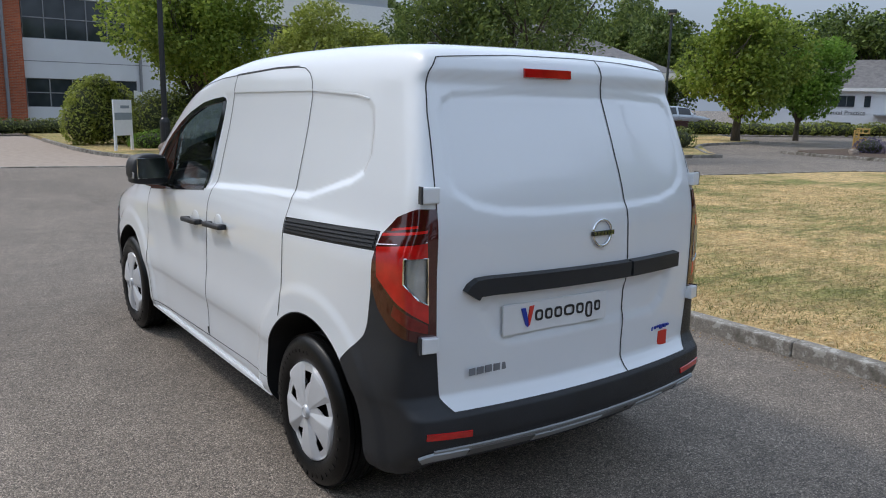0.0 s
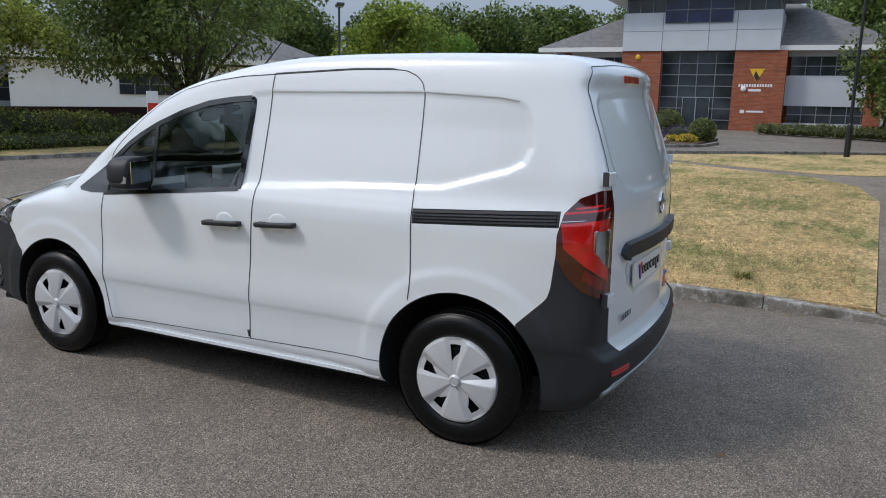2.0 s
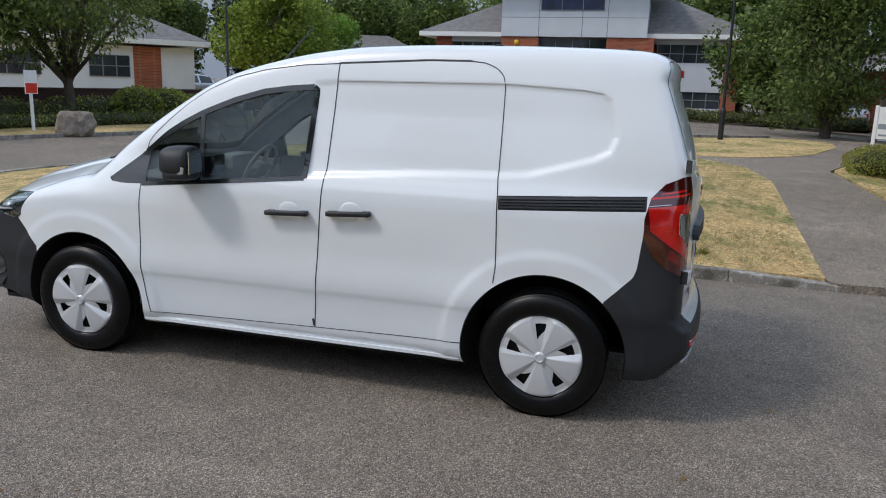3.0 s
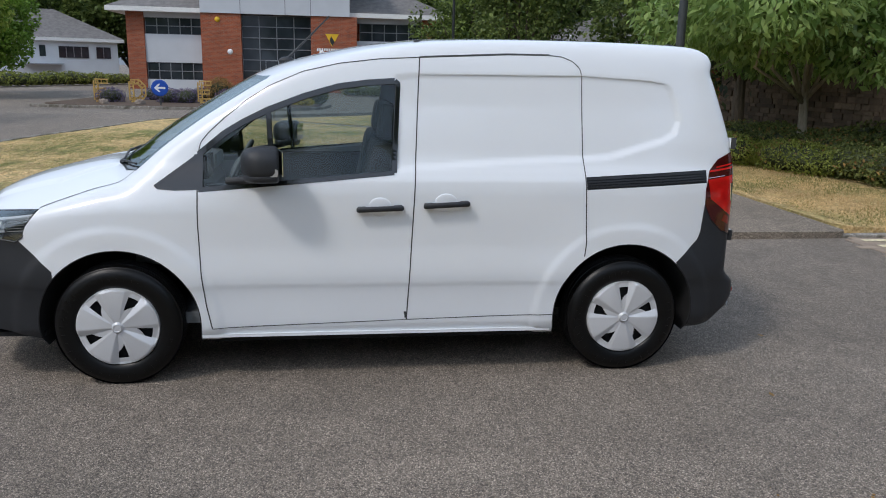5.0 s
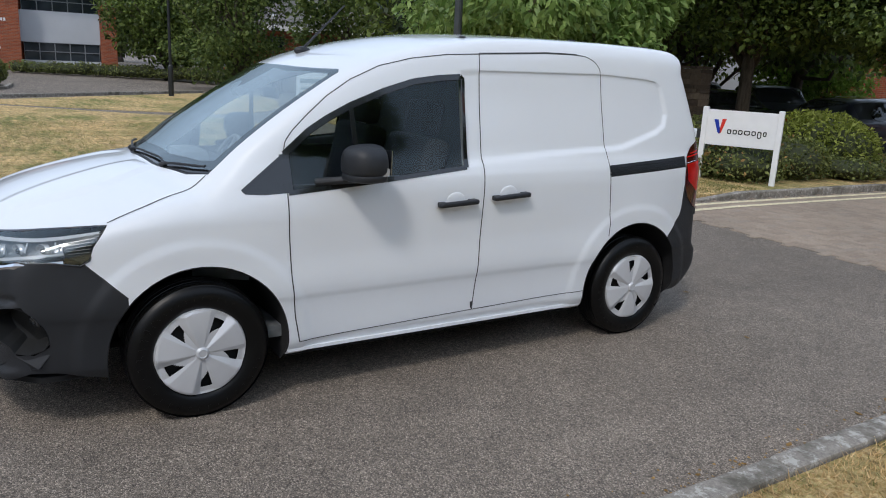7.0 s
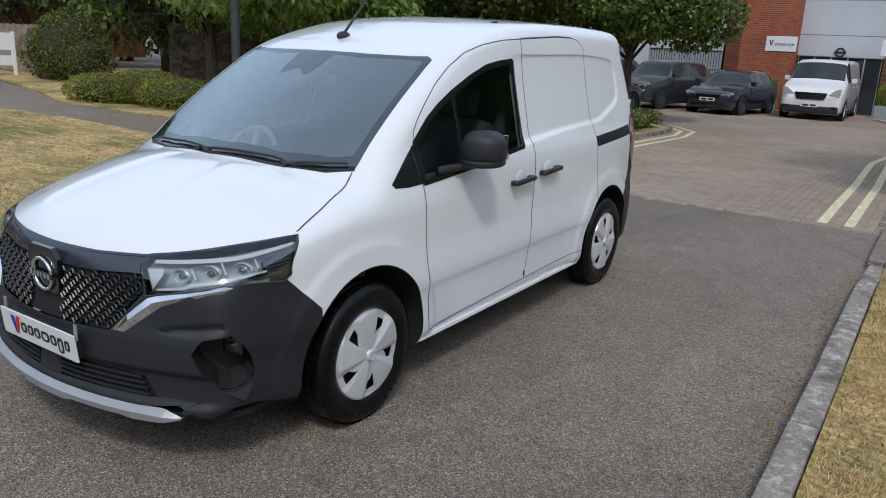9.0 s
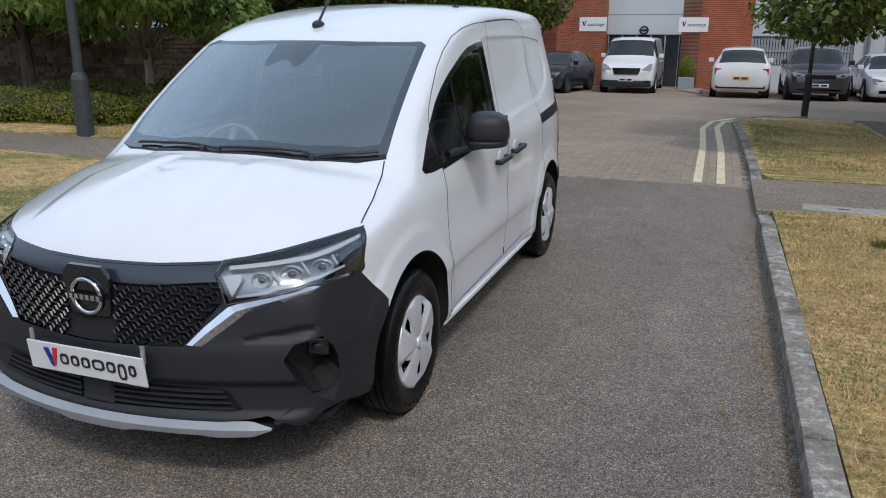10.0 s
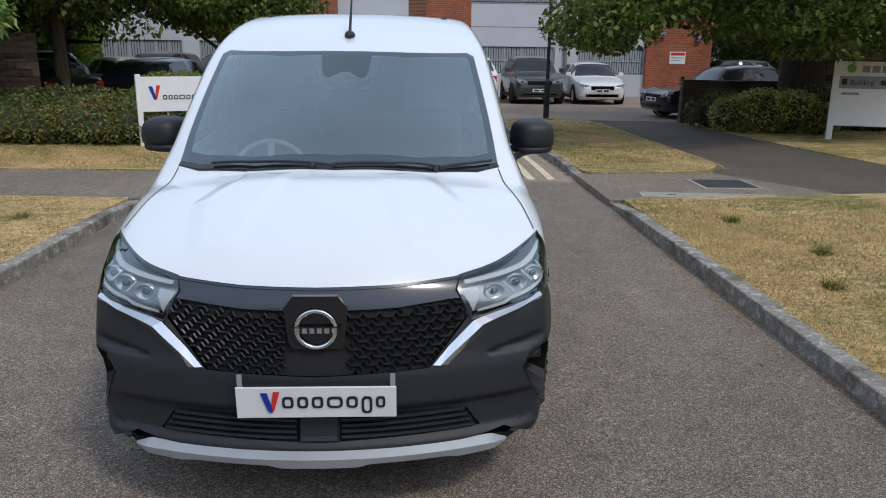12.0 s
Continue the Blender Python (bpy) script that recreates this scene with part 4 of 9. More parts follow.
bush("shrub_border", "dense dark shrubs behind the letting board", 4.6, 18.6, hedge_lobes([(0.2, 0.4), (2.6, 0.6), (5.4, 0.2), (8.0, -0.6)], 1.4, 1.0, 15, 0.7), M["hedge"], 12000, 0.10, 87, "shrub", narrow=0.6, extra=(M["hedge_light"], 4000))
bush("lilac_shrub", "golden-green shrub in the border", 17.2, 16.2, [((0, 0, 0.5), (0.9, 0.8, 0.65)), ((1.0, -0.4, 0.5), (0.8, 0.8, 0.6))], M["hedge_light"], 3500, 0.12, 84)
bush("spotted_shrub", "shrub with yellow-edged leaves beside a sign board", -7.75, -9.9, [((0, 0, 0.42), (0.65, 0.55, 0.50)), ((-0.65, 0.1, 0.42), (0.55, 0.5, 0.48)), ((0.55, -0.1, 0.34), (0.5, 0.45, 0.42)), ((-1.1, 0.3, 0.3), (0.5, 0.4, 0.36))], M["spotted"], 7500, 0.075, 85, extra=(M["hedge"], 2200))
bush("ivy_bank", "dark ivy and undergrowth behind the sign board", -9.0, -10.4, [((0, 0, 0.4), (1.6, 0.6, 0.6)), ((-2.5, 0.2, 0.5), (1.6, 0.7, 0.7)), ((1.6, -0.6, 0.3), (0.9, 0.5, 0.5))], M["hedge"], 5000, 0.10, 86)
for i, (x, y) in enumerate(((25.6, 10.4), (25.9, 8.3), (25.8, 7.6), (26.0, 6.0), (25.9, 4.4), (27.9, 9.2), (27.9, 5.8), (28.2, 3.8), (28.0, 7.3))):
    bush("lavender_clump", "purple flowering lavender clump in the letter bed", x + 1.0, y, [((0, 0, 0.22), (0.55, 0.55, 0.36))], M["lavender"], 1100, 0.09, 90 + i, "lavender", "lavender in the letter bed", 0.25, lift=0.1)
bush("box_ball", "clipped round green bush in the flower bed", 29.8, 4.4, [((0, 0, 0.55), (0.75, 0.75, 0.65))], M["hedge"], 2600, 0.10, 101, lift=0.1)
bush("box_ball", "clipped round green bush beside yellow flowers", 27.6, 2.6, [((0, 0, 0.42), (0.55, 0.55, 0.48))], M["hedge"], 2200, 0.09, 102, lift=0.1)
bush("yellow_flowers", "patch of bright yellow flowers in the bed", 26.4, 3.0, [((0, 0, 0.12), (0.5, 0.4, 0.22)), ((0.3, 0.6, 0.1), (0.3, 0.3, 0.18))], M["flower"], 1100, 0.08, 103, "flowers", lift=0.1)
bush("bronze_grass", "spiky bronze ornamental grass in the bed", 28.8, 6.6, [((0, 0, 0.35), (0.6, 0.6, 0.6))], M["hedge_rust"], 900, 0.35, 104, narrow=0.08, lift=0.1)
slab("flower_bed", rounded([(24.15, 10.9), (23.95, 7.0), (24.15, 3.5), (25.3, 2.45), (31.0, 2.3), (32.0, 7.0), (31.0, 12.0), (25.0, 12.4)], 0.6), 0.11, M["soil"], "brown soil of the raised flower bed", "flower bed")

# ---- buildings ----
def house(name, label, x, y, turn, z=None):
    t = thing(name, label, "building", (x, y, rise(x, y) if z is None else z), turn)
    return t


def wall(b, u0, u1, z0, z1, mat, deep=0.3, proud=0.0, name="wall", label=""):
    """A piece of facade: u along it, its face at proud metres before the building line."""
    return part(name, boxed(u0, u1, -proud, deep, z0, z1), M[mat], b, label)


def window(b, u0, u1, z0, z1, cols, rows, pane="pane", frame="frame", blind=0.0, sill=True, depth=0.08):
    """A glazed unit: frame with mullions, each pane of its own, set back in the wall."""
    t = 0.05
    w = new("window")
    w.parent = b
    for i in range(cols + 1):
        u = u0 + (u1 - u0) * i / cols
        part("mullion", boxed(max(u0, u - t / 2), min(u1, u + t / 2), depth - 0.05, depth + 0.03, z0, z1), M[frame], w)
    for j in range(rows + 1):
        z = z0 + (z1 - z0) * j / rows
        part("transom", boxed(u0, u1, depth - 0.046, depth + 0.026, max(z0, z - t / 2), min(z1, z + t / 2)), M[frame], w)
    for i in range(cols):
        for j in range(rows):
            a, c = u0 + (u1 - u0) * i / cols, u0 + (u1 - u0) * (i + 1) / cols
            e, f = z0 + (z1 - z0) * j / rows, z0 + (z1 - z0) * (j + 1) / rows
            part("pane", boxed(a + t / 2, c - t / 2, depth, depth + 0.012, e + t / 2, f - t / 2), M[pane], w)
    if blind:
        n = int((u1 - u0) / 0.11)
        for i in range(n):
            u = u0 + (u1 - u0) * (i + 0.5) / n
            part("blind_slat", boxed(u - 0.042, u + 0.042, depth - 0.012, depth - 0.004, z0 + (z1 - z0) * (1 - blind), z1 - 0.04), M["blind"], w)
    return w


def sloped_roof(b, u0, u1, deep, z, top, over=0.5, hip=1.0, name="roof"):
    """A hipped roof over a block, with white eaves boards."""
    x0, x1, y0, y1 = u0 - over, u1 + over, -over, deep + over
    bm = bmesh.new()
    inset = (y1 - y0) / 2
    lo = [bm.verts.new(c) for c in ((x0, y0, z), (x1, y0, z), (x1, y1, z), (x0, y1, z))]
    hi = [bm.verts.new((x0 + inset * hip, (y0 + y1) / 2, top)), bm.verts.new((x1 - inset * hip, (y0 + y1) / 2, top))]
    for f in ((lo[0], lo[1], hi[1], hi[0]), (lo[1], lo[2], hi[1]), (lo[2], lo[3], hi[0], hi[1]), (lo[3], lo[0], hi[0]), lo[::-1]):
        bm.faces.new(f)
    r = part(name, bm, M["roof"], b, "grey slate roof")
    part("fascia", boxed(x0 - 0.02, x1 + 0.02, y0 - 0.03, y1 + 0.02, z - 0.28, z - 0.004), M["fascia"], b, "white eaves board")
    return r


def flat_words(words, size, mat, parent, x, y, z, name="lettering"):
    """Lettering on a face that looks along the parent's -y."""
    ob = new(name, text_mesh(words, size, M[mat]))
    ob.parent = parent
    ob.matrix_basis = pose(x, y, z, 90, 0, 0)
    return ob


def bars(parent, mat, rows, y, name="print"):
    """Plain bars that stand for print: (u0, u1, z0, z1)."""
    bm = bmesh.new()
    for u0, u1, z0, z1 in rows:
        box(bm, u0, u1, y - 0.003, y, z0, z1)
    return part(name, bm, M[mat], parent)


def vee(parent, u, z, s, y):
    """The two-coloured V of the dealer's mark, with bars for its lettering."""
    bm = bmesh.new()
    for pts, key in (([(-0.42, 1.0), (-0.14, 1.0), (0.10, 0.12), (0.0, 0.0), (-0.12, 0.12)], "logo_blue"), ([(0.14, 1.06), (0.42, 1.06), (0.14, 0.10), (0.02, 0.0), (0.02, 0.3)], "logo_red")):
        ob = part("mark", prismed([(u + a * s, z + b * s) for a, b in pts], 0.0, 0.004), M[key], parent)
        ob.matrix_basis = pose(0, y, 0, 90, 0, 0)


def mark_bars(parent, u, z, s, y, mat="ink"):
    """Little rounded frames in place of the dealer's lettering."""
    bm = bmesh.new()
    for i, (w, tail) in enumerate(((0.46, 0), (0.44, 0), (0.46, 0), (0.64, 0), (0.46, 0), (0.44, 0.26), (0.38, 0))):
        x0 = u + sum((0.60, 0.58, 0.60, 0.78, 0.60, 0.58, 0.5)[:i]) * s
        cx, cz, hw, hh, th = x0 + w * s / 2, z + (0.32 - tail / 2) * s, w * s / 2, (0.26 + tail / 2) * s, 0.105 * s
        loops = []
        for a, b, dy in ((hw, hh, -0.003), (hw - th, hh - th, -0.003), (hw, hh, 0.0)):
            loops.append([bm.verts.new((cx + math.copysign(abs(math.cos(k)) ** 0.6, math.cos(k)) * a, y + dy, cz + math.copysign(abs(math.sin(k)) ** 0.6, math.sin(k)) * b)) for k in (2 * math.pi * (q + 0.5) / 16 for q in range(16))])
        for k in range(16):
            n = (k + 1) % 16
            bm.faces.new((loops[0][k], loops[0][n], loops[1][n], loops[1][k]))
            bm.faces.new((loops[0][k], loops[2][k], loops[2][n], loops[0][n]))
    return part("print", bm, M[mat], parent)


# offices behind the van: brick piers, grey panels, blinds
vb = house("dealer_offices", "red brick and grey clad two-storey offices with blinds in the windows", 16.0, -28.0, 180, -0.31)
def vu(x):
    return 16.0 - x
wall(vb, vu(22.0), vu(15.4), 0, 7.0, "cladding")
wall(vb, vu(15.4), vu(12.8), 0, 7.0, "brick", 0.5, 0.25)
wall(vb, vu(12.8), vu(5.5), 0, 0.75, "cladding")
wall(vb, vu(12.8), vu(5.5), 2.2, 3.9, "cladding")
wall(vb, vu(12.8), vu(5.5), 5.2, 7.0, "cladding")
window(vb, vu(12.7), vu(9.3), 0.75, 2.2, 6, 2, blind=0.9, frame="frame_light")
wall(vb, vu(9.3), vu(8.6), 0.75, 2.2, "cladding")
window(vb, vu(8.6), vu(5.5), 0.75, 2.2, 5, 2, blind=0.9, frame="frame_light")
window(vb, vu(12.7), vu(5.5), 3.9, 5.2, 10, 1, blind=0.9)
for x0, x1 in ((5.4, 2.65), (-0.35, -3.05)):
    bm = bmesh.new()
    prism(bm, [(vu(x0), 0.3), (vu(x0), 0.0), (vu(x0) + 0.75, -0.75), (vu(x1) - (0.75 if x1 < 0 else 0.0), -0.75), (vu(x1), 0.0 if x1 < 0 else -0.75), (vu(x1), 0.3)], 0, 7.0)
    bmesh.ops.recalc_face_normals(bm, faces=bm.faces)
    part("wall", bm, M["brick"], vb, "red brick pier")
wall(vb, vu(2.65), vu(-0.35), 2.15, 4.2, "cladding", 0.3, 0.0)
wall(vb, vu(2.65), vu(-0.35), 5.4, 7.0, "cladding", 0.3, 0.0)
wall(vb, vu(2.65), vu(-0.35), 2.92, 2.95, "frame", 0.02, 0.004, "trim")
window(vb, vu(2.65), vu(-0.35), 4.2, 5.4, 6, 1, blind=0.95)
window(vb, vu(2.6), vu(-0.3), 0.0, 2.15, 5, 1, frame="frame_light")
wall(vb, vu(-3.05), vu(-10.75), 0, 0.95, "cladding")
wall(vb, vu(-3.05), vu(-10.75), 2.1, 3.9, "cladding")
wall(vb, vu(-6.75), vu(-7.75), 0.95, 2.1, "cladding")
wall(vb, vu(-3.05), vu(-10.75), 5.2, 7.0, "cladding")
wall(vb, vu(-6.75), vu(-7.75), 3.9, 5.2, "cladding")
for z in (2.9, 3.86):
    wall(vb, vu(-3.05), vu(-10.75), z, z + 0.03, "frame", 0.02, 0.004, "trim")
for x0, x1 in ((-3.05, -6.75), (-7.75, -10.75)):
    window(vb, vu(x0), vu(x1), 0.95, 2.1, 5 if x0 > -5 else 4, 2, blind=0.95, frame="frame_light")
    window(vb, vu(x0), vu(x1), 3.9, 5.2, 5, 1, blind=0.95)
part("downpipe", tubed([(vu(-7.2), -0.09, 0), (vu(-7.2), -0.09, 7.0)], 0.07, 10), M["frame"], vb)
wall(vb, vu(-10.75), vu(-13.4), 0, 7.0, "brick", 0.5, 0.15)
wall(vb, vu(-13.4), vu(-13.7), 0, 7.0, "brick", 9.0, 0.0)
part("side_wall", boxed(vu(22.0), vu(-13.4), 9.0, 9.3, 0, 7.0), M["brick"], vb)
part("roof", boxed(vu(22.4), vu(-14.0), -0.5, 9.6, 7.004, 7.25), M["cladding"], vb)
for u, z in ((vu(3.15), 2.28), (vu(-0.82), 2.26)):
    sg = thing("wall_sign", "white dealer name board with a blue and red mark on brick", "sign", (16.0 - u, -28.0 + 0.753, z - 0.05), 180, "dealer wall boards")
    part("board", boxed(-0.56, 0.56, -0.03, 0.0, -0.28, 0.28, bevel=0.008), M["white"], sg)
    vee(sg, -0.36, -0.08, 0.2, -0.032)
    mark_bars(sg, -0.22, -0.075, 0.165, -0.032)
rb = thing("wall_sign", "small white notice with a red heading on brick", "sign", (-12.15, -27.845, 1.4), 180)
part("board", boxed(-0.35, 0.35, -0.02, 0.0, -0.26, 0.26), M["white"], rb)
bars(rb, "logo_red", [(-0.31, 0.31, 0.10, 0.22)], -0.0225)
bars(rb, "sign_grey", [(-0.28, 0.25, -0.02, 0.02), (-0.28, 0.15, -0.12, -0.09)], -0.0225)
badge = thing("round_badge", "dark round emblem above the office entrance", "sign", (1.15, -27.997, 2.0), 180)
bm = bmesh.new()
lathe(bm, [(0.12, 0.0), (0.12, 0.03), (0.18, 0.03), (0.18, 0.0)], 24, pose(0, 0, 0, 90, 0, 0))
box(bm, -0.2, 0.2, -0.035, -0.002, -0.04, 0.04)
part("ring", bm, M["ink"], badge)
for x, z in ((-13.0, 2.2), (-11.4, 2.35)):
    wl_ = thing("wall_light", "small dark wall light on brick", "lamp", (x, -27.845, z), 180)
    part("body", boxed(-0.12, 0.12, -0.16, 0.0, -0.1, 0.12, bevel=0.03), M["frame"], wl_)

# brick offices across the lawn
wd = house("brick_offices", "two-storey red brick offices with grey panels and a glazed tower bay", 46.0, 15.0, -90, 0.02)
def wu(y):
    return 15.0 - y
wall(wd, wu(14.6), wu(13.55), 0, 4.75, "brick", 0.5, 0.1)
wall(wd, wu(13.55), wu(10.0), 0, 0.7, "cladding")
wall(wd, wu(13.55), wu(10.0), 1.75, 3.45, "cladding")
wall(wd, wu(13.55), wu(10.0), 4.45, 4.75, "cladding")
window(wd, wu(13.5), wu(10.05), 0.7, 1.75, 5, 2)
window(wd, wu(13.5), wu(10.05), 3.45, 4.45, 5, 2)
wall(wd, wu(10.0), wu(7.6), 0, 4.75, "brick", 2.0, 1.0)
wall(wd, wu(3.35), wu(0.5), 0, 4.75, "brick", 2.0, 1.0)
wall(wd, wu(0.5), wu(-3.7), 0, 0.62, "cladding")
wall(wd, wu(0.5), wu(-3.7), 1.62, 3.35, "cladding")
wall(wd, wu(0.5), wu(-3.7), 4.45, 4.75, "cladding")
window(wd, wu(0.3), wu(-3.65), 0.62, 1.62, 5, 2)
window(wd, wu(0.3), wu(-3.65), 3.35, 4.45, 5, 2)
wall(wd, wu(-3.7), wu(-4.6), 0, 4.75, "brick", 0.5, 0.1)
window(wd, wu(7.6), wu(3.35), 0, 4.7, 4, 7, depth=-0.55)
window(wd, wu(6.2), wu(4.6), 0, 2.0, 2, 1, frame="frame_light", depth=-0.62)
part("tower", boxed(wu(10.0), wu(0.95), -1.1, 3.0, 4.754, 7.0), M["cladding"], wd, "grey clad upper storey")
for y in (7.6, 4.9, 3.35):
    part("trim", boxed(wu(y) - 0.02, wu(y) + 0.02, -1.108, -1.09, 4.76, 7.0), M["frame"], wd)
part("trim", boxed(wu(10.0), wu(0.95), -1.108, -1.09, 5.9, 5.93), M["frame"], wd)
window(wd, wu(9.8), wu(7.5), 7.0, 7.9, 3, 1, depth=-0.95)
window(wd, wu(7.5), wu(3.6), 6.35, 7.9, 3, 2, pane="pane_blue", depth=-1.12)
window(wd, wu(3.6), wu(1.1), 7.0, 7.9, 3, 1, depth=-0.95)
part("tower_core", boxed(wu(9.9), wu(1.05), -0.85, 2.9, 7.004, 7.9), M["frame"], wd)
part("tower_roof", boxed(wu(11.2), wu(-0.3), -2.0, 4.4, 7.904, 8.25), M["fascia"], wd, "white overhanging flat roof")
sloped_roof(wd, wu(14.9), wu(-4.9), 13.0, 5.03, 8.6, 0.7)
part("core", boxed(wu(14.5), wu(-4.5), 0.5, 12.5, 0, 4.75), M["brick"], wd)
ws = thing("wall_logo", "yellow and black triangular company mark with white lettering on brick", "sign", (44.997, 2.05, 3.3), -90)
ob = part("mark", prismed([(-0.42, 0.42), (0.42, 0.42), (0.0, -0.35)], 0, 0.02), M["logo_yellow"], ws)
ob.matrix_basis = pose(0, 0, 0, 90, 0, 0)
ob = part("mark", prismed([(-0.06, 0.30), (0.16, -0.06), (0.02, -0.30), (-0.16, 0.0)], 0.02, 0.026), M["ink"], ws)
ob.matrix_basis = pose(0, 0, 0, 90, 0, 0)
bars(ws, "white", [(-0.95 + i * 0.145, -0.95 + i * 0.145 + 0.10, -0.62, -0.46) for i in range(13)] + [(-0.4, 0.3, -0.88, -0.74)], -0.004)
bars(ws, "white", [(-0.75, -0.5, -2.15, -1.95), (-0.4, 0.55, -2.1, -1.99)], -0.004)
for y, z in ((2.7, 2.55), (8.3, 2.5), (9.0, 4.4)):
    al = thing("alarm_box", "small pale alarm box on a brick wall", "alarm", (44.997, y, z), -90)
    bm = bmesh.new()
    bmesh.ops.create_icosphere(bm, subdivisions=2, radius=0.17, matrix=Matrix.Diagonal((1, 0.6, 1, 1)))
    part("dome", bm, M["white" if z < 4 else "logo_yellow"], al, soft=True)

# white dental practice far off, and other houses
db = house("white_practice", "long white rendered building with a grey slate roof", 61.5, 38.0, -66, 0.1)
wall(db, 0, 18.2, 0, 3.35, "render", 0.3)
for u, w_, z, h in ((7.2, 1.9, 2.0, 0.95), (9.8, 0.5, 2.0, 0.95), (11.9, 0.5, 2.0, 0.95), (13.4, 2.4, 1.9, 1.0), (7.4, 1.6, 0.2, 0.5), (2.5, 2.0, 2.0, 0.95), (16.4, 1.2, 1.9, 1.0)):
    window(db, u, u + w_, z, z + h, max(1, round(w_ / 0.6)), 1, depth=-0.03)
sloped_roof(db, 0, 18.2, 9.0, 3.6, 6.2, 0.5)
part("core", boxed(0.1, 18.1, 0.31, 8.9, 0, 3.3), M["render"], db)
flat_words("Dental Practice", 0.5, "ink", db, 6.9, -0.03, 1.35)
part("canopy", boxed(10.6, 13.6, -1.4, -0.02, 1.35, 1.42), M["frame_light"], db, "glass entrance canopy")
mb = house("slate_roofed_offices", "low offices with a grey hipped slate roof behind trees", 21.0, 34.5, -39, 0.1)
wall(mb, 0, 15.6, 0, 3.0, "render", 0.3)
wall(mb, 12.4, 13.8, 0, 3.0, "brick", 0.2, 0.08)
window(mb, 10.2, 12.2, 1.4, 2.5, 3, 2, depth=-0.03)
window(mb, 5.0, 8.0, 1.4, 2.5, 4, 2, depth=-0.03)
sloped_roof(mb, 0, 15.6, 12.0, 3.4, 6.6, 0.7)
part("core", boxed(0.1, 15.5, 0.31, 11.5, 0, 3.0), M["render"], mb)
rh = house("brick_house", "red brick house with a grey roof and dark windows behind trees", 38.6, -10.4, -90, 0.0)
wall(rh, 0, 14, 0, 2.95, "brick", 0.3)
for u in (0.9, 3.0, 5.2):
    window(rh, u, u + 1.0, 0.6, 1.3, 3, 1, depth=-0.03)
    window(rh, u, u + 1.0, 1.95, 2.6, 3, 1, depth=-0.03)
sloped_roof(rh, 0, 14, 9.0, 3.2, 5.4, 0.9)
part("core", boxed(0.1, 13.9, 0.31, 8.9, 0, 2.9), M["brick"], rh)
lb = house("clad_offices", "three-storey brick and silver clad offices behind planting", 0.0, 40.0, 0, 0.1)
wall(lb, -9.0, 3.7, 0, 8.5, "brick", 0.5, 0.4)
wall(lb, 3.7, 12.5, 0, 0.9, "cladding")
wall(lb, 3.7, 12.5, 2.3, 4.2, "cladding")
wall(lb, 3.7, 12.5, 3.1, 3.14, "frame", 0.02, 0.004, "trim")
wall(lb, 3.7, 12.5, 6.2, 8.5, "cladding")
window(lb, 3.8, 12.5, 4.2, 6.2, 9, 2)
window(lb, 3.8, 9.0, 0.9, 2.3, 5, 2)
wall(lb, 9.0, 12.5, 0.9, 2.3, "cladding")
wall(lb, 12.5, 13.6, 0, 8.5, "brick", 0.5, 0.3)
wall(lb, 13.6, 25.0, 0, 0.9, "cladding")
wall(lb, 13.6, 25.0, 2.4, 4.4, "cladding")
wall(lb, 18.5, 19.8, 0, 6.6, "brick", 0.3, 0.1)
window(lb, 13.7, 18.5, 4.4, 5.8, 5, 1)
window(lb, 19.8, 24.9, 4.4, 5.8, 5, 1)
window(lb, 13.7, 18.5, 0.9, 2.4, 5, 2)
window(lb, 19.8, 24.9, 0.9, 2.4, 5, 2)
wall(lb, 13.6, 25.0, 5.8, 7.4, "fascia", 0.3, 0.2)
part("downpipe", tubed([(2.9, -0.48, 0), (2.9, -0.48, 8.5)], 0.08, 8), M["frame"], lb)
part("downpipe", tubed([(9.2, -0.1, 0), (9.2, -0.1, 8.5)], 0.08, 8), M["frame"], lb)
part("core", boxed(-8.9, 24.9, 0.51, 12.0, 0, 8.4), M["cladding"], lb)
part("roof", boxed(-9.4, 25.4, -0.6, 12.2, 8.504, 8.9), M["fascia"], lb)

# ---- lamp posts ----
def lamp_post(label, x, y, height, mat="lamp_black", r=0.055, head="flat", turn=0, lift=0.06, group=""):
    t = thing("street_lamp", label, "street lamp", (x, y, rise(x, y) + lift), turn, group)
    bm = bmesh.new()
    lathe(bm, [(r * 1.75, -0.1), (r * 1.75, 0.9), (r * 1.5, 0.98), (r, 1.02), (r * 0.8, height), (0.0, height)], 14)
    part("post", bm, M[mat], t, soft=False)
    part("door", boxed(-0.04, 0.04, -r * 1.8, -r * 1.6, 0.35, 0.75, bevel=0.004), M[mat], t)
    if head == "flat":
        h = part("lantern", boxed(-0.55, 0.12, -0.14, 0.14, height - 0.02, height + 0.1, bevel=0.03), M[mat], t)
        part("lens", boxed(-0.5, -0.1, -0.1, 0.1, height - 0.035, height - 0.021), M["lamp_lens"], h)
    else:
        bm = bmesh.new()
        lathe(bm, [(0.05, height), (0.2, height + 0.1), (0.22, height + 0.3), (0.05, height + 0.42), (0.0, height + 0.42)], 12)
        part("lantern", bm, M["lamp_lens"], t)
    return t


lamp_post("black tubular street lamp post on the verge by the path", 7.5, -3.98, 5.5, "lamp_grey", 0.075)
lamp_post("black street lamp post at the tip of the grass strip", -3.97, -14.2, 5.0, "lamp_black", 0.045, lift=0.0)
lamp_post("tall black street lamp post on the far lawn", 22.0, -2.3, 5.1, "lamp_black", 0.050, turn=90)
lamp_post("black street lamp post beside a planting bed", 3.85, 17.9, 5.5, "lamp_black", 0.075)
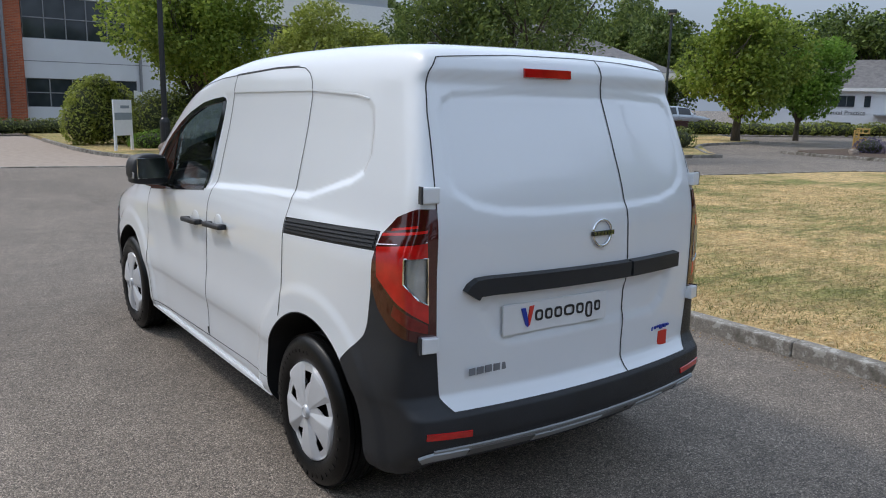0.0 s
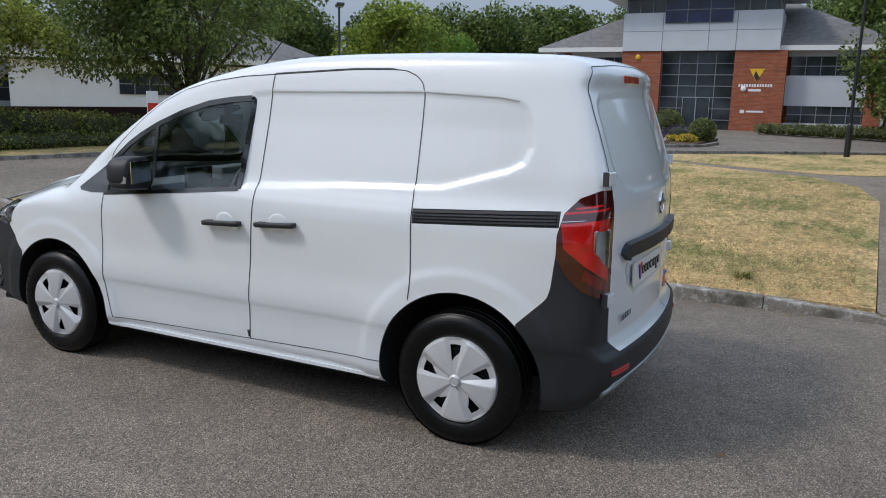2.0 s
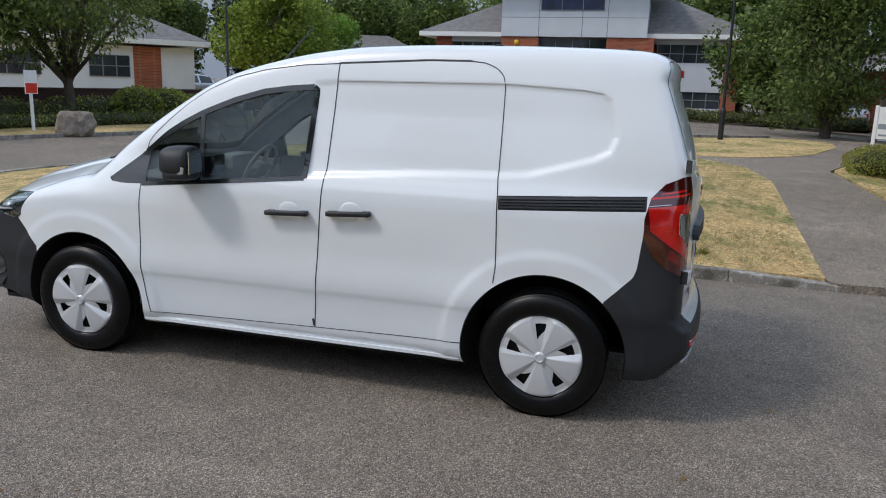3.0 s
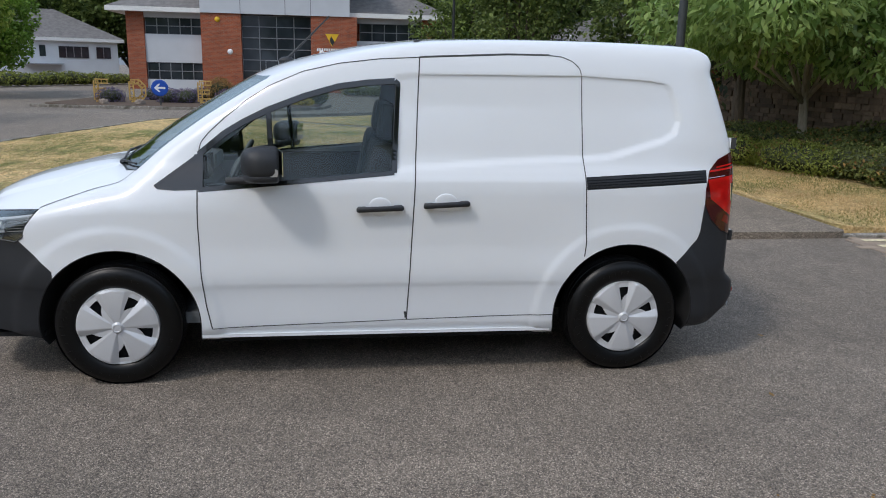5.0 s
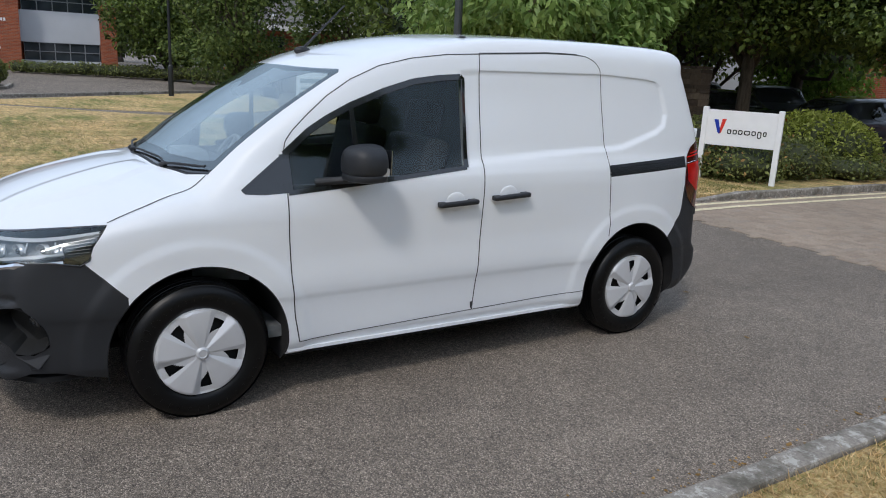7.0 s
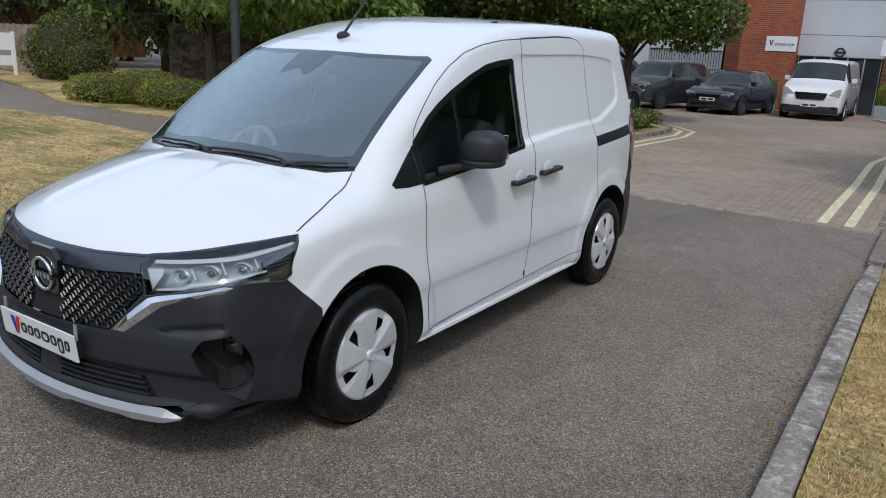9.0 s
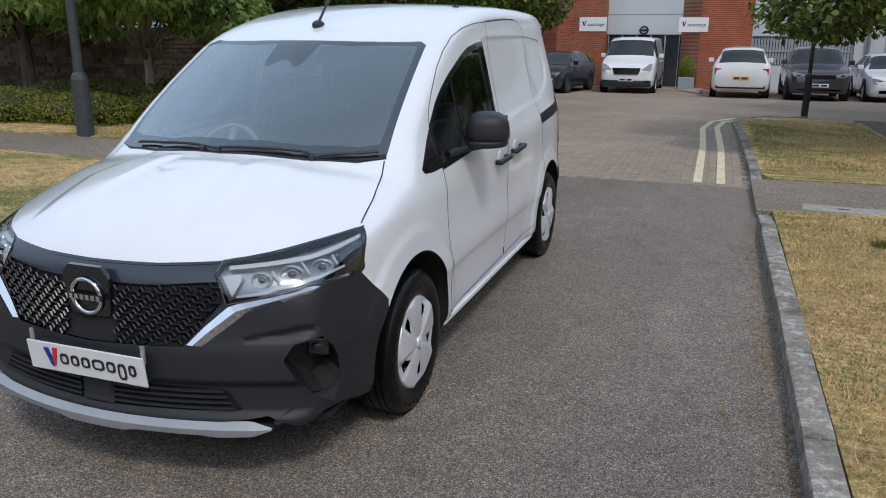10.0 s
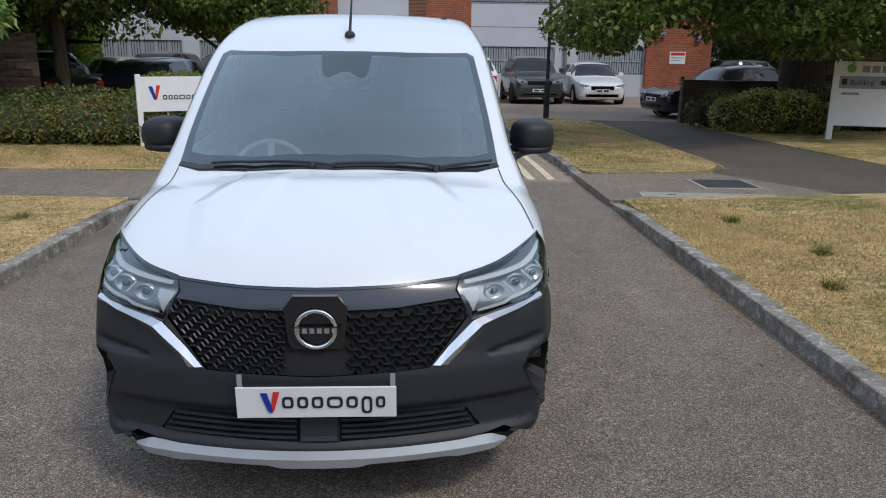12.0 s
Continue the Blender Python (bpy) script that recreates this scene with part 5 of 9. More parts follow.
lamp_post("grey street lamp post with a small notice among trees", 20.6, 14.9, 4.75, "lamp_grey", 0.05, turn=40)
lamp_post("slim silver lamp post in front of dark trees", 32.0, -7.4, 4.2, "lamp_grey", 0.045, "globe")
lamp_post("slim silver lamp post near the brick house", 34.5, -10.2, 3.2, "lamp_grey", 0.045, "globe")

# ---- signs ----
def board_sign(label, ax, ay, bx, by, z0, z1, post=0.055, name="board_sign", foot=None, turn_face=1):
    """A white board between two square posts, from a to b; it faces the right of that way."""
    yaw = math.degrees(math.atan2(by - ay, bx - ax))
    w = math.hypot(bx - ax, by - ay)
    t = thing(name, label, "sign", (ax, ay, rise(ax, ay) + LAWN - 0.03), yaw)
    base = rise(ax, ay) + LAWN - 0.03
    part("board", boxed(0.02, w - 0.02, 0.0, 0.025, z0 - base, z1 - base, bevel=0.004), M["white"], t)
    for x in (0.0, w):
        part("post", boxed(x - post, x + post, -0.02, 0.06, -0.05, z1 - base + 0.04, bevel=0.012), M["white"], t, "white square post")
    return t, w, base


vs, w, b0 = board_sign("white two-post board with the dealer's blue and red mark", 3.95, -6.45, 2.95, -6.95, 0.60, 1.15, 0.042)
vee(vs, 0.24, 0.60 - b0 + 0.18, 0.22, -0.002)
mark_bars(vs, 0.36, 0.60 - b0 + 0.18, 0.142, -0.002)
es, w, b0 = board_sign("white estate direction board with a green apple mark", -8.42, -8.36, -9.90, -7.86, 0.30, 1.50)
E0 = 0.30 - b0
part("band", boxed(0.03, w - 0.03, -0.004, -0.0005, E0 + 0.70, E0 + 0.93), M["sign_grey"], es)
bm = bmesh.new()
bmesh.ops.create_icosphere(bm, subdivisions=2, radius=0.085, matrix=Matrix.Translation((0.24, -0.003, E0 + 1.07)) @ Matrix.Diagonal((1, 0.05, 0.95, 1)))
part("apple", bm, M["apple"], es, soft=True)
part("apple_leaf", boxed(0.24, 0.30, -0.006, -0.002, E0 + 1.16, E0 + 1.185, None), M["apple"], es)
bars(es, "sign_grey", [(0.42 + i * 0.17, 0.55 + i * 0.17, E0 + 1.0, E0 + 1.12) for i in range(4)], -0.002)
flat_words("Building", 0.13, "ink", es, 0.24, -0.006, E0 + 0.77)
bars(es, "ink", [(0.10, 0.19, E0 + 0.77, E0 + 0.88), (0.76, 0.88, E0 + 0.77, E0 + 0.86)], -0.0055)
bars(es, "sign_grey", [(0.12, 0.42, E0 + 0.58, E0 + 0.63)], -0.002)
ls, w, b0 = board_sign("white estate direction board in a planting bed", 4.55, 23.3, 5.05, 22.6, 0.35, 1.75)
bars(ls, "sign_grey", [(0.08, w - 0.08, 0.95, 1.15), (0.12, w - 0.3, 0.7, 0.78), (0.12, w - 0.3, 1.35, 1.5)], -0.002)
fs2, w, b0 = board_sign("white estate board near a timber fence", 22.6, -6.9, 22.2, -7.9, 0.36, 1.36)
bars(fs2, "sign_grey", [(0.08, w - 0.08, 0.62, 0.78), (0.12, w - 0.4, 0.4, 0.46), (0.12, w - 0.3, 0.25, 0.3)], -0.002)

ar = thing("arrow_sign", "round blue one-way sign with a white arrow on a post", "road sign", (24.6, 8.1, rise(24.6, 8.1) + 0.1), -90)
part("post", tubed([(0, 0.03, -0.1), (0, 0.03, 0.9)], 0.03, 10), M["lamp_grey"], ar)
bm = bmesh.new()
lathe(bm, [(0.0, 0.014), (0.27, 0.014), (0.30, 0.0), (0.0, 0.0)], 32, pose(0, 0, 0.63, 90, 0, 0))
part("disc", bm, M["sign_blue"], ar)
ob = part("arrow", prismed([(-0.2, 0), (-0.04, 0.15), (0.03, 0.15), (-0.06, 0.035), (0.2, 0.035), (0.2, -0.035), (-0.06, -0.035), (0.03, -0.15), (-0.04, -0.15)], 0, 0.004), M["white"], ar, "white arrow")
ob.matrix_basis = pose(0, -0.0145, 0.63, 90, 0, 0)

sale = thing("letting_board", "dark blue office letting board with white print on posts", "sign", (6.5, 17.1, rise(6.5, 17.1) + LAWN), 12)
part("board", boxed(-0.85, 0.55, 0.0, 0.03, 0.82, 1.62), M["navy"], sale)
part("side_strip", boxed(0.13, 0.36, -0.006, -0.001, 0.82, 1.62), M["white"], sale)
part("second_board", boxed(0.62, 1.15, 0.05, 0.08, 0.82, 1.62), M["navy"], sale)
for x in (-0.55, 0.5, 1.0):
    part("post", tubed([(x, 0.06, -0.05), (x, 0.06, 1.6)], 0.025, 8), M["frame"], sale)
part("stay", tubed([(-0.55, 0.06, 0.7), (-0.2, 0.5, 0.0)], 0.018, 6), M["frame"], sale)
flat_words("Office Building", 0.135, "white", sale, -0.80, -0.003, 1.46)
flat_words("3,251 sq ft", 0.125, "white", sale, -0.80, -0.003, 1.31)
flat_words("16 parking spaces", 0.115, "white", sale, -0.80, -0.003, 1.17)
bars(sale, "white", [(-0.80, -0.1, 1.03, 1.11), (-0.80, -0.1, 0.87, 0.96)], -0.002)
vt = flat_words("FOR SALE / TO LET", 0.085, "ink", sale, 0.21, -0.008, 1.6)
vt.matrix_basis = pose(0.22, -0.008, 1.6, 90, 90, 0)
bars(sale, "white", [(0.68, 1.05, 1.5 - k * 0.12, 1.55 - k * 0.12) for k in range(6)], 0.048)
bd = thing("estate_sign", "tall narrow white direction board with a grey band among shrubs", "sign", (3.4, 20.3, rise(3.4, 20.3) + LAWN), 35)
part("board", boxed(-0.36, 0.36, 0.0, 0.05, 0.42, 1.42), M["white"], bd)
bars(bd, "sign_grey", [(-0.34, 0.34, 0.86, 1.06), (-0.10, 0.25, 1.18, 1.26)], -0.004)
for x in (-0.33, 0.33):
    part("post", boxed(x - 0.04, x + 0.04, 0.0, 0.05, -0.05, 0.44), M["white"], bd)
warn = thing("warning_sign", "small white notice with a red panel on a white post", "sign", (11.95, 15.4, rise(11.95, 15.4) + LAWN), -20)
part("post", boxed(-0.035, 0.035, 0.0, 0.05, -0.05, 1.3), M["white"], warn)
part("board", boxed(-0.16, 0.16, -0.03, -0.002, 0.95, 1.55), M["white"], warn)
part("panel", boxed(-0.145, 0.145, -0.034, -0.0305, 0.97, 1.22), M["logo_red"], warn)

# ---- the four big letters in the bed ----
LETTERS = {"E": [((0, 0), (0, 1)), ((0, 1), (0.62, 1)), ((0, 0.5), (0.5, 0.5)), ((0, 0), (0.62, 0))],
           "D": [((0, 0), (0, 1)), ((0, 1), (0.4, 1)), ((0.4, 1), (0.66, 0.72)), ((0.66, 0.72), (0.66, 0.28)), ((0.66, 0.28), (0.4, 0)), ((0.4, 0), (0, 0))],
           "N": [((0, 0), (0, 1)), ((0, 1), (0.62, 0)), ((0.62, 0), (0.62, 1))]}
for ch, y in (("E", 10.55), ("D", 9.25), ("E", 6.68), ("N", 5.1)):
    x = 26.6
    lt = thing("timber_letter", "large open timber letter standing in the flower bed", "letter", (x, y + 0.33, rise(x, y) + 0.1), -90, "big bed letters")
    k = 0.68
    for (a, b), (c, d) in LETTERS[ch]:
        ln = math.hypot(c - a, d - b) * k
        ang = math.degrees(math.atan2(d - b, c - a))
        for s in (-1, 1):
            bm = boxed(-0.03, ln + 0.03, -0.12, -0.05, s * 0.075 - 0.022, s * 0.075 + 0.022)
            ob = part("rail", bm, M["timber"], lt)
            ob.matrix_basis = Matrix.Translation((a * k, 0, b * k + 0.10)) @ pose(0, 0, 0, 0, -ang, 0)
        n = max(2, int(ln / 0.17))
        for i in range(n + 1):
            ob = part("rung", boxed(ln * i / n - 0.012, ln * i / n + 0.012, -0.115, -0.06, -0.06, 0.06), M["timber"], lt)
            ob.matrix_basis = Matrix.Translation((a * k, 0, b * k + 0.10)) @ pose(0, 0, 0, 0, -ang, 0)
    for u in (0.02, 0.5):
        part("leg", boxed(u * k - 0.02, u * k + 0.02, -0.06, -0.02, -0.05, 0.2), M["timber"], lt)

# ---- boulders, walls, fence ----
def boulder(label, x, y, size, seed, turn=0):
    bm = bmesh.new()
    bmesh.ops.create_icosphere(bm, subdivisions=4, radius=1.0)
    for v in bm.verts:
        p = v.co.copy()
        k = 1.0 + 0.30 * noise.noise(p * 0.9 + Vector((seed, 0, 0))) + 0.14 * noise.noise(p * 2.6 + Vector((0, seed, 0))) + 0.05 * noise.noise(p * 7)
        q = Vector((p.x * k * size[0], p.y * k * size[1], p.z * k * size[2]))
        q.z = min(q.z, size[2] * 0.86 + 0.06 * noise.noise(p * 3))
        v.co = q
    ob = part("boulder", bm, M["boulder"], None, soft=False)
    ob.matrix_world = pose(x, y, rise(x, y) + LAWN + size[2] * 0.45, 0, 0, turn)
    return tagged(ob, label, "rock")


boulder("large brown weathered boulder at the kerb", 4.0, 16.8, (0.62, 0.42, 0.42), 3.1, 20)
boulder("grey rounded boulder behind the far kerb", 11.9, 14.05, (0.46, 0.36, 0.42), 9.4, -30)
for i, (x, y) in enumerate(((25.0, 10.2), (25.2, 6.2), (25.0, 5.6), (24.9, 8.9), (25.1, 3.6))):
    boulder("small pale rock in the flower bed", x, y, (0.2, 0.16, 0.15), 2.0 + i * 3.3, i * 50)


def stone_wall(name, label, ax, ay, bx, by, height, thick=0.4, seed=5):
    """A dry-stone wall, course by course, with a core behind the stones."""
    rng = random.Random(seed)
    w = math.hypot(bx - ax, by - ay)
    yaw = math.degrees(math.atan2(by - ay, bx - ax))
    t = thing(name, label, "wall", (ax, ay, min(rise(ax, ay), rise(bx, by))), yaw)
    t["kind"] = "structure"
    part("core", boxed(0.03, w - 0.03, 0.04, thick - 0.04, 0, height - 0.05), M["soil"], t)
    bm = bmesh.new()
    z = 0.0
    while z < height:
        h = rng.uniform(0.07, 0.15)
        x = 0.0
        while x < w:
            l = rng.uniform(0.14, 0.42)
            e = rng.uniform(-0.02, 0.02)
            box(bm, x + 0.006, min(w, x + l) - 0.006, e, thick + e, z + 0.005, min(z + h, height + 0.03) - 0.005)
            x += l
        z += h
    part("stones", bm, M["stone"], t, "rough brown rubble stones")["kind"] = "stuff"
    return t


stone_wall("stone_wall", "low rubble stone wall by the car park entrance", -6.95, -12.45, -9.9, -11.9, 1.06, seed=6)
stone_wall("stone_wall", "rubble stone wall behind the planting bed", 16.5, -9.4, 7.4, -10.4, 1.9, seed=7)
stone_wall("stone_wall", "short rubble stone wall beside the hedge", 8.4, -10.2, 5.9, -9.9, 0.8, seed=8)
stone_wall("stone_wall", "tall shaded stone gable behind the oak", -8.6, -10.8, -16.0, -9.6, 4.2, seed=9)
fence = thing("timber_fence", "weathered close-boarded timber fence", "fence", (23.6, -9.6, rise(23.6, -9.6) + LAWN), 14)
for i in range(34):
    part("board", boxed(i * 0.152, i * 0.152 + 0.145, (i % 2) * 0.012, 0.02 + (i % 2) * 0.012, 0.03, 1.6 + (i * 37 % 5) * 0.006), M["fence"], fence)
for i in range(3):
    part("post", boxed(i * 2.4, i * 2.4 + 0.1, 0.05, 0.15, -0.05, 1.62), M["fence"], fence)
dwarf = thing("garden_wall", "long low dark brown wall behind the shrub border", "wall", (9.0, 20.6, rise(9, 20.6)), -14)
dwarf["kind"] = "structure"
part("wall", boxed(0, 16.0, 0, 0.25, 0, 1.05), M["brick_dark"], dwarf)
part("coping", boxed(-0.03, 16.03, -0.03, 0.28, 1.054, 1.12), M["brick_dark"], dwarf)

# ---- the van: its skin as one smooth solid, cut into panels ----
def spline(xs, ys):
    """A smooth curve through points that doesn't overshoot."""
    xs, ys = np.array(xs, float), np.array(ys, float)
    h, d = np.diff(xs), np.diff(ys) / np.diff(xs)
    m = np.zeros(len(xs))
    m[0], m[-1] = d[0], d[-1]
    same = d[:-1] * d[1:] > 0
    w1, w2 = 2 * h[1:] + h[:-1], h[1:] + 2 * h[:-1]
    with np.errstate(divide="ignore", invalid="ignore"):
        m[1:-1] = np.where(same, (w1 + w2) / (w1 / d[:-1] + w2 / d[1:]), 0.0)

    def f(v):
        v = np.clip(v, xs[0], xs[-1])
        i = np.clip(np.searchsorted(xs, v) - 1, 0, len(h) - 1)
        t = (v - xs[i]) / h[i]
        return ys[i] * (1 + 2 * t) * (1 - t) ** 2 + h[i] * m[i] * t * (1 - t) ** 2 + ys[i + 1] * t * t * (3 - 2 * t) + h[i] * m[i + 1] * t * t * (t - 1)
    return f


def ease(v, a, b):
    t = np.clip((v - a) / (b - a), 0.0, 1.0)
    return t * t * (3 - 2 * t)


def inside(poly, u, v):
    """Signed distance to a closed outline, positive within."""
    p = np.array(poly, float)
    q = np.roll(p, -1, 0)
    best, odd = np.full(np.shape(u), 1e9), np.zeros(np.shape(u), bool)
    for (x0, y0), (x1, y1) in zip(p, q):
        dx, dy = x1 - x0, y1 - y0
        t = np.clip(((u - x0) * dx + (v - y0) * dy) / (dx * dx + dy * dy + 1e-12), 0, 1)
        best = np.minimum(best, np.hypot(u - x0 - t * dx, v - y0 - t * dy))
        if abs(dy) > 1e-12:
            odd ^= ((y0 > v) != (y1 > v)) & (u < dx * (v - y0) / dy + x0)
    return np.where(odd, best, -best)


WHEELS = ((0.0, 0.325), (2.716, 0.318))
side_w = spline([0.20, 0.26, 0.31, 0.45, 0.512, 0.540, 0.58, 0.75, 0.90, 1.00, 1.07, 1.12, 1.17, 1.30, 1.45, 1.60, 1.70, 1.78, 1.90], [0.80, 0.856, 0.872, 0.878, 0.8838, 0.8898, 0.892, 0.882, 0.881, 0.878, 0.868, 0.850, 0.829, 0.797, 0.762, 0.727, 0.705, 0.680, 0.62])
taper = spline([-0.9, -0.6, -0.4, -0.1, 0.3, 1.6, 2.4, 2.8, 3.1, 3.4, 3.8], [0.09, 0.048, 0.024, 0.004, 0.0, 0.0, 0.004, 0.012, 0.030, 0.075, 0.15])
top_z = spline([-0.9, -0.6, -0.45, -0.25, 0.0, 0.35, 0.7, 1.1, 1.4, 1.7, 1.9, 2.05, 2.2, 2.4, 2.6, 2.76, 2.84, 2.95, 3.1, 3.25, 3.4, 3.52, 3.62, 3.72], [1.735, 1.792, 1.810, 1.828, 1.836, 1.840, 1.838, 1.824, 1.790, 1.730, 1.674, 1.614, 1.530, 1.410, 1.280, 1.160, 1.118, 1.104, 1.074, 1.036, 0.986, 0.930, 0.862, 0.74])
crown = spline([1.5, 2.2, 2.8, 3.2, 3.6], [0.055, 0.07, 0.14, 0.17, 0.13])
rear_y = spline([0.20, 0.30, 0.36, 0.42, 0.49, 0.53, 0.57, 0.76, 1.13, 1.25, 1.45, 1.60, 1.67, 1.71, 1.75, 1.80, 1.90], [-0.62, -0.70, -0.755, -0.778, -0.772, -0.735, -0.712, -0.715, -0.712, -0.694, -0.634, -0.580, -0.556, -0.562, -0.552, -0.51, -0.44])
front_y = spline([0.18, 0.24, 0.30, 0.34, 0.42, 0.46, 0.55, 0.62, 0.75, 0.84, 0.90, 1.0, 1.2], [3.58, 3.655, 3.672, 3.650, 3.645, 3.672, 3.668, 3.652, 3.634, 3.610, 3.575, 3.51, 3.40])
SIDE_PANEL = [(1.28, 1.125), (1.158, 1.141), (0.685, 1.174), (0.251, 1.191), (0.125, 1.198), (-0.19, 1.29), (-0.262, 1.33), (-0.290, 1.40), (-0.272, 1.50), (-0.245, 1.575), (-0.20, 1.605), (-0.111, 1.619), (0.274, 1.638), (1.153, 1.628), (1.28, 1.615)]
REAR_PANEL = [(-0.243, 1.197), (-0.44, 1.207), (-0.56, 1.235), (-0.635, 1.285), (-0.655, 1.34), (-0.645, 1.56), (-0.625, 1.61), (-0.575, 1.635), (-0.3, 1.648), (0.3, 1.648), (0.575, 1.635), (0.625, 1.61), (0.645, 1.56), (0.655, 1.34), (0.635, 1.285), (0.56, 1.235), (0.44, 1.207), (0.243, 1.197)]
CARGO_PANEL = [(-0.36, 0.90), (-0.50, 0.93), (-0.55, 0.86), (-0.50, 0.76), (-0.42, 0.71), (0.10, 0.72), (0.55, 0.75), (0.57, 0.90)]
DOME = [(-0.20, 2.86), (-0.36, 2.80), (-0.50, 3.05), (-0.44, 3.40), (-0.30, 3.45)]


SCOOP = [(-0.565, 0.610), (-0.66, 0.634), (-0.77, 0.655), (-0.805, 0.645), (-0.80, 0.612), (-0.70, 0.592), (-0.58, 0.595)]


def half_width(y, z):
    w = side_w(z) - taper(y) * (1.0 - 0.35 * ease(z, 1.0, 1.3) * ease(1.0 - y, 0, 1))
    w = w - 0.040 * ease(y, 1.7, 2.6) * ease(z, 0.90, 1.10)
    for cy, cz in WHEELS:
        r = np.hypot(y - cy, z - cz)
        w = w + 0.009 * ease(-r, -0.545, -0.490) * ease(-z, -1.0, -0.75)
        w = w + 0.010 * ease(-r, -0.75, -0.45) * ease(-z, -1.05, -0.8)
    d = inside(SIDE_PANEL, y, z)
    w = w - 0.014 * ease(d, -0.012, 0.028) * (1.0 - 0.5 * ease(z, 1.45, 1.62))
    return w


def solid(p):
    """Below zero within the body, zero on its skin."""
    x, y, z = p[:, 0], p[:, 1], p[:, 2]
    a = np.abs(x)
    yy = y + 0.25 * a * a
    lift = 0.016 * ease(inside(DOME, -a, y), -0.05, 0.03)
    f = np.stack([
        (a - half_width(y, z)) * 0.97,
        (z - top_z(yy) + crown(y) * a * a - lift * 0.6) * np.interp(yy, [1.2, 2.0, 2.7, 2.95, 3.4, 3.6], [1.0, 0.87, 0.84, 0.97, 0.93, 0.75]),
        (-y + rear_y(z) + 0.13 * a * a + 0.010 * ease(inside(REAR_PANEL, x, z), -0.010, 0.028) + 0.012 * ease(inside(CARGO_PANEL, x, z), -0.005, 0.05)) * 0.96,
        (y - front_y(z) + 0.30 * a * a + 0.016 * ease(inside(SCOOP, -a, z), -0.004, 0.022)) * 0.95,
    ])
    k = 0.026
    m = f.max(0)
    return m + k * np.log(np.exp((f - m) / k).sum(0))


def shoot(o, d, far=1.6):
    """Where rays from within the body meet its skin."""
    lo, hi = np.zeros(len(o)), np.full(len(o), far)
    for _ in range(17):
        mid = (lo + hi) / 2
        out = solid(o + d * mid[:, None]) > 0
        hi, lo = np.where(out, mid, hi), np.where(out, lo, mid)
    return o + d * lo[:, None]


def slope(p):
    e = 0.004
    g = np.stack([solid(p + v) - solid(p - v) for v in np.eye(3) * e], 1)
    return g / np.linalg.norm(g, axis=1)[:, None]


def skin_grid():
    """The left half of the skin, from rays through a box round the body."""
    ys, zs, xs = np.linspace(-1.0, 3.95, 250), np.concatenate([np.linspace(0.18, 0.95, 62), np.linspace(0.963, 2.3, 66)]), np.linspace(-0.95, 0.0, 46)
    sheets = [[[(-0.95, y, z) for y in ys] for z in zs], [[(x, y, 2.3) for y in ys] for x in xs], [[(x, -1.0, z) for x in xs[::-1]] for z in zs], [[(x, 3.95, z) for x in xs] for z in zs]]
    P, faces, flip = [], [], (True, True, True, True)
    for s in sheets:
        s = np.array(s)
        base = sum(len(q) for q in P)
        n, m = s.shape[:2]
        P.append(s.reshape(-1, 3))
        i = (np.arange(n - 1)[:, None] * m + np.arange(m - 1)[None]).ravel() + base
        faces.append(np.stack([i, i + m, i + m + 1, i + 1], 1))
    P, faces = np.concatenate(P), np.concatenate(faces)
    O = np.stack([np.clip(P[:, 0], -0.25, 0.0), np.clip(P[:, 1], 0.0, 3.0), np.clip(P[:, 2], 0.50, 0.80)], 1)
    V = shoot(O, P - O)
    N = slope(V)
    a, b, c = V[faces[:, 0]], V[faces[:, 1]], V[faces[:, 2]]
    wrong = (np.cross(b - a, c - a) * N[faces[:, 0]]).sum(1) < 0
    faces[wrong] = faces[wrong][:, ::-1]
    return V, N, faces


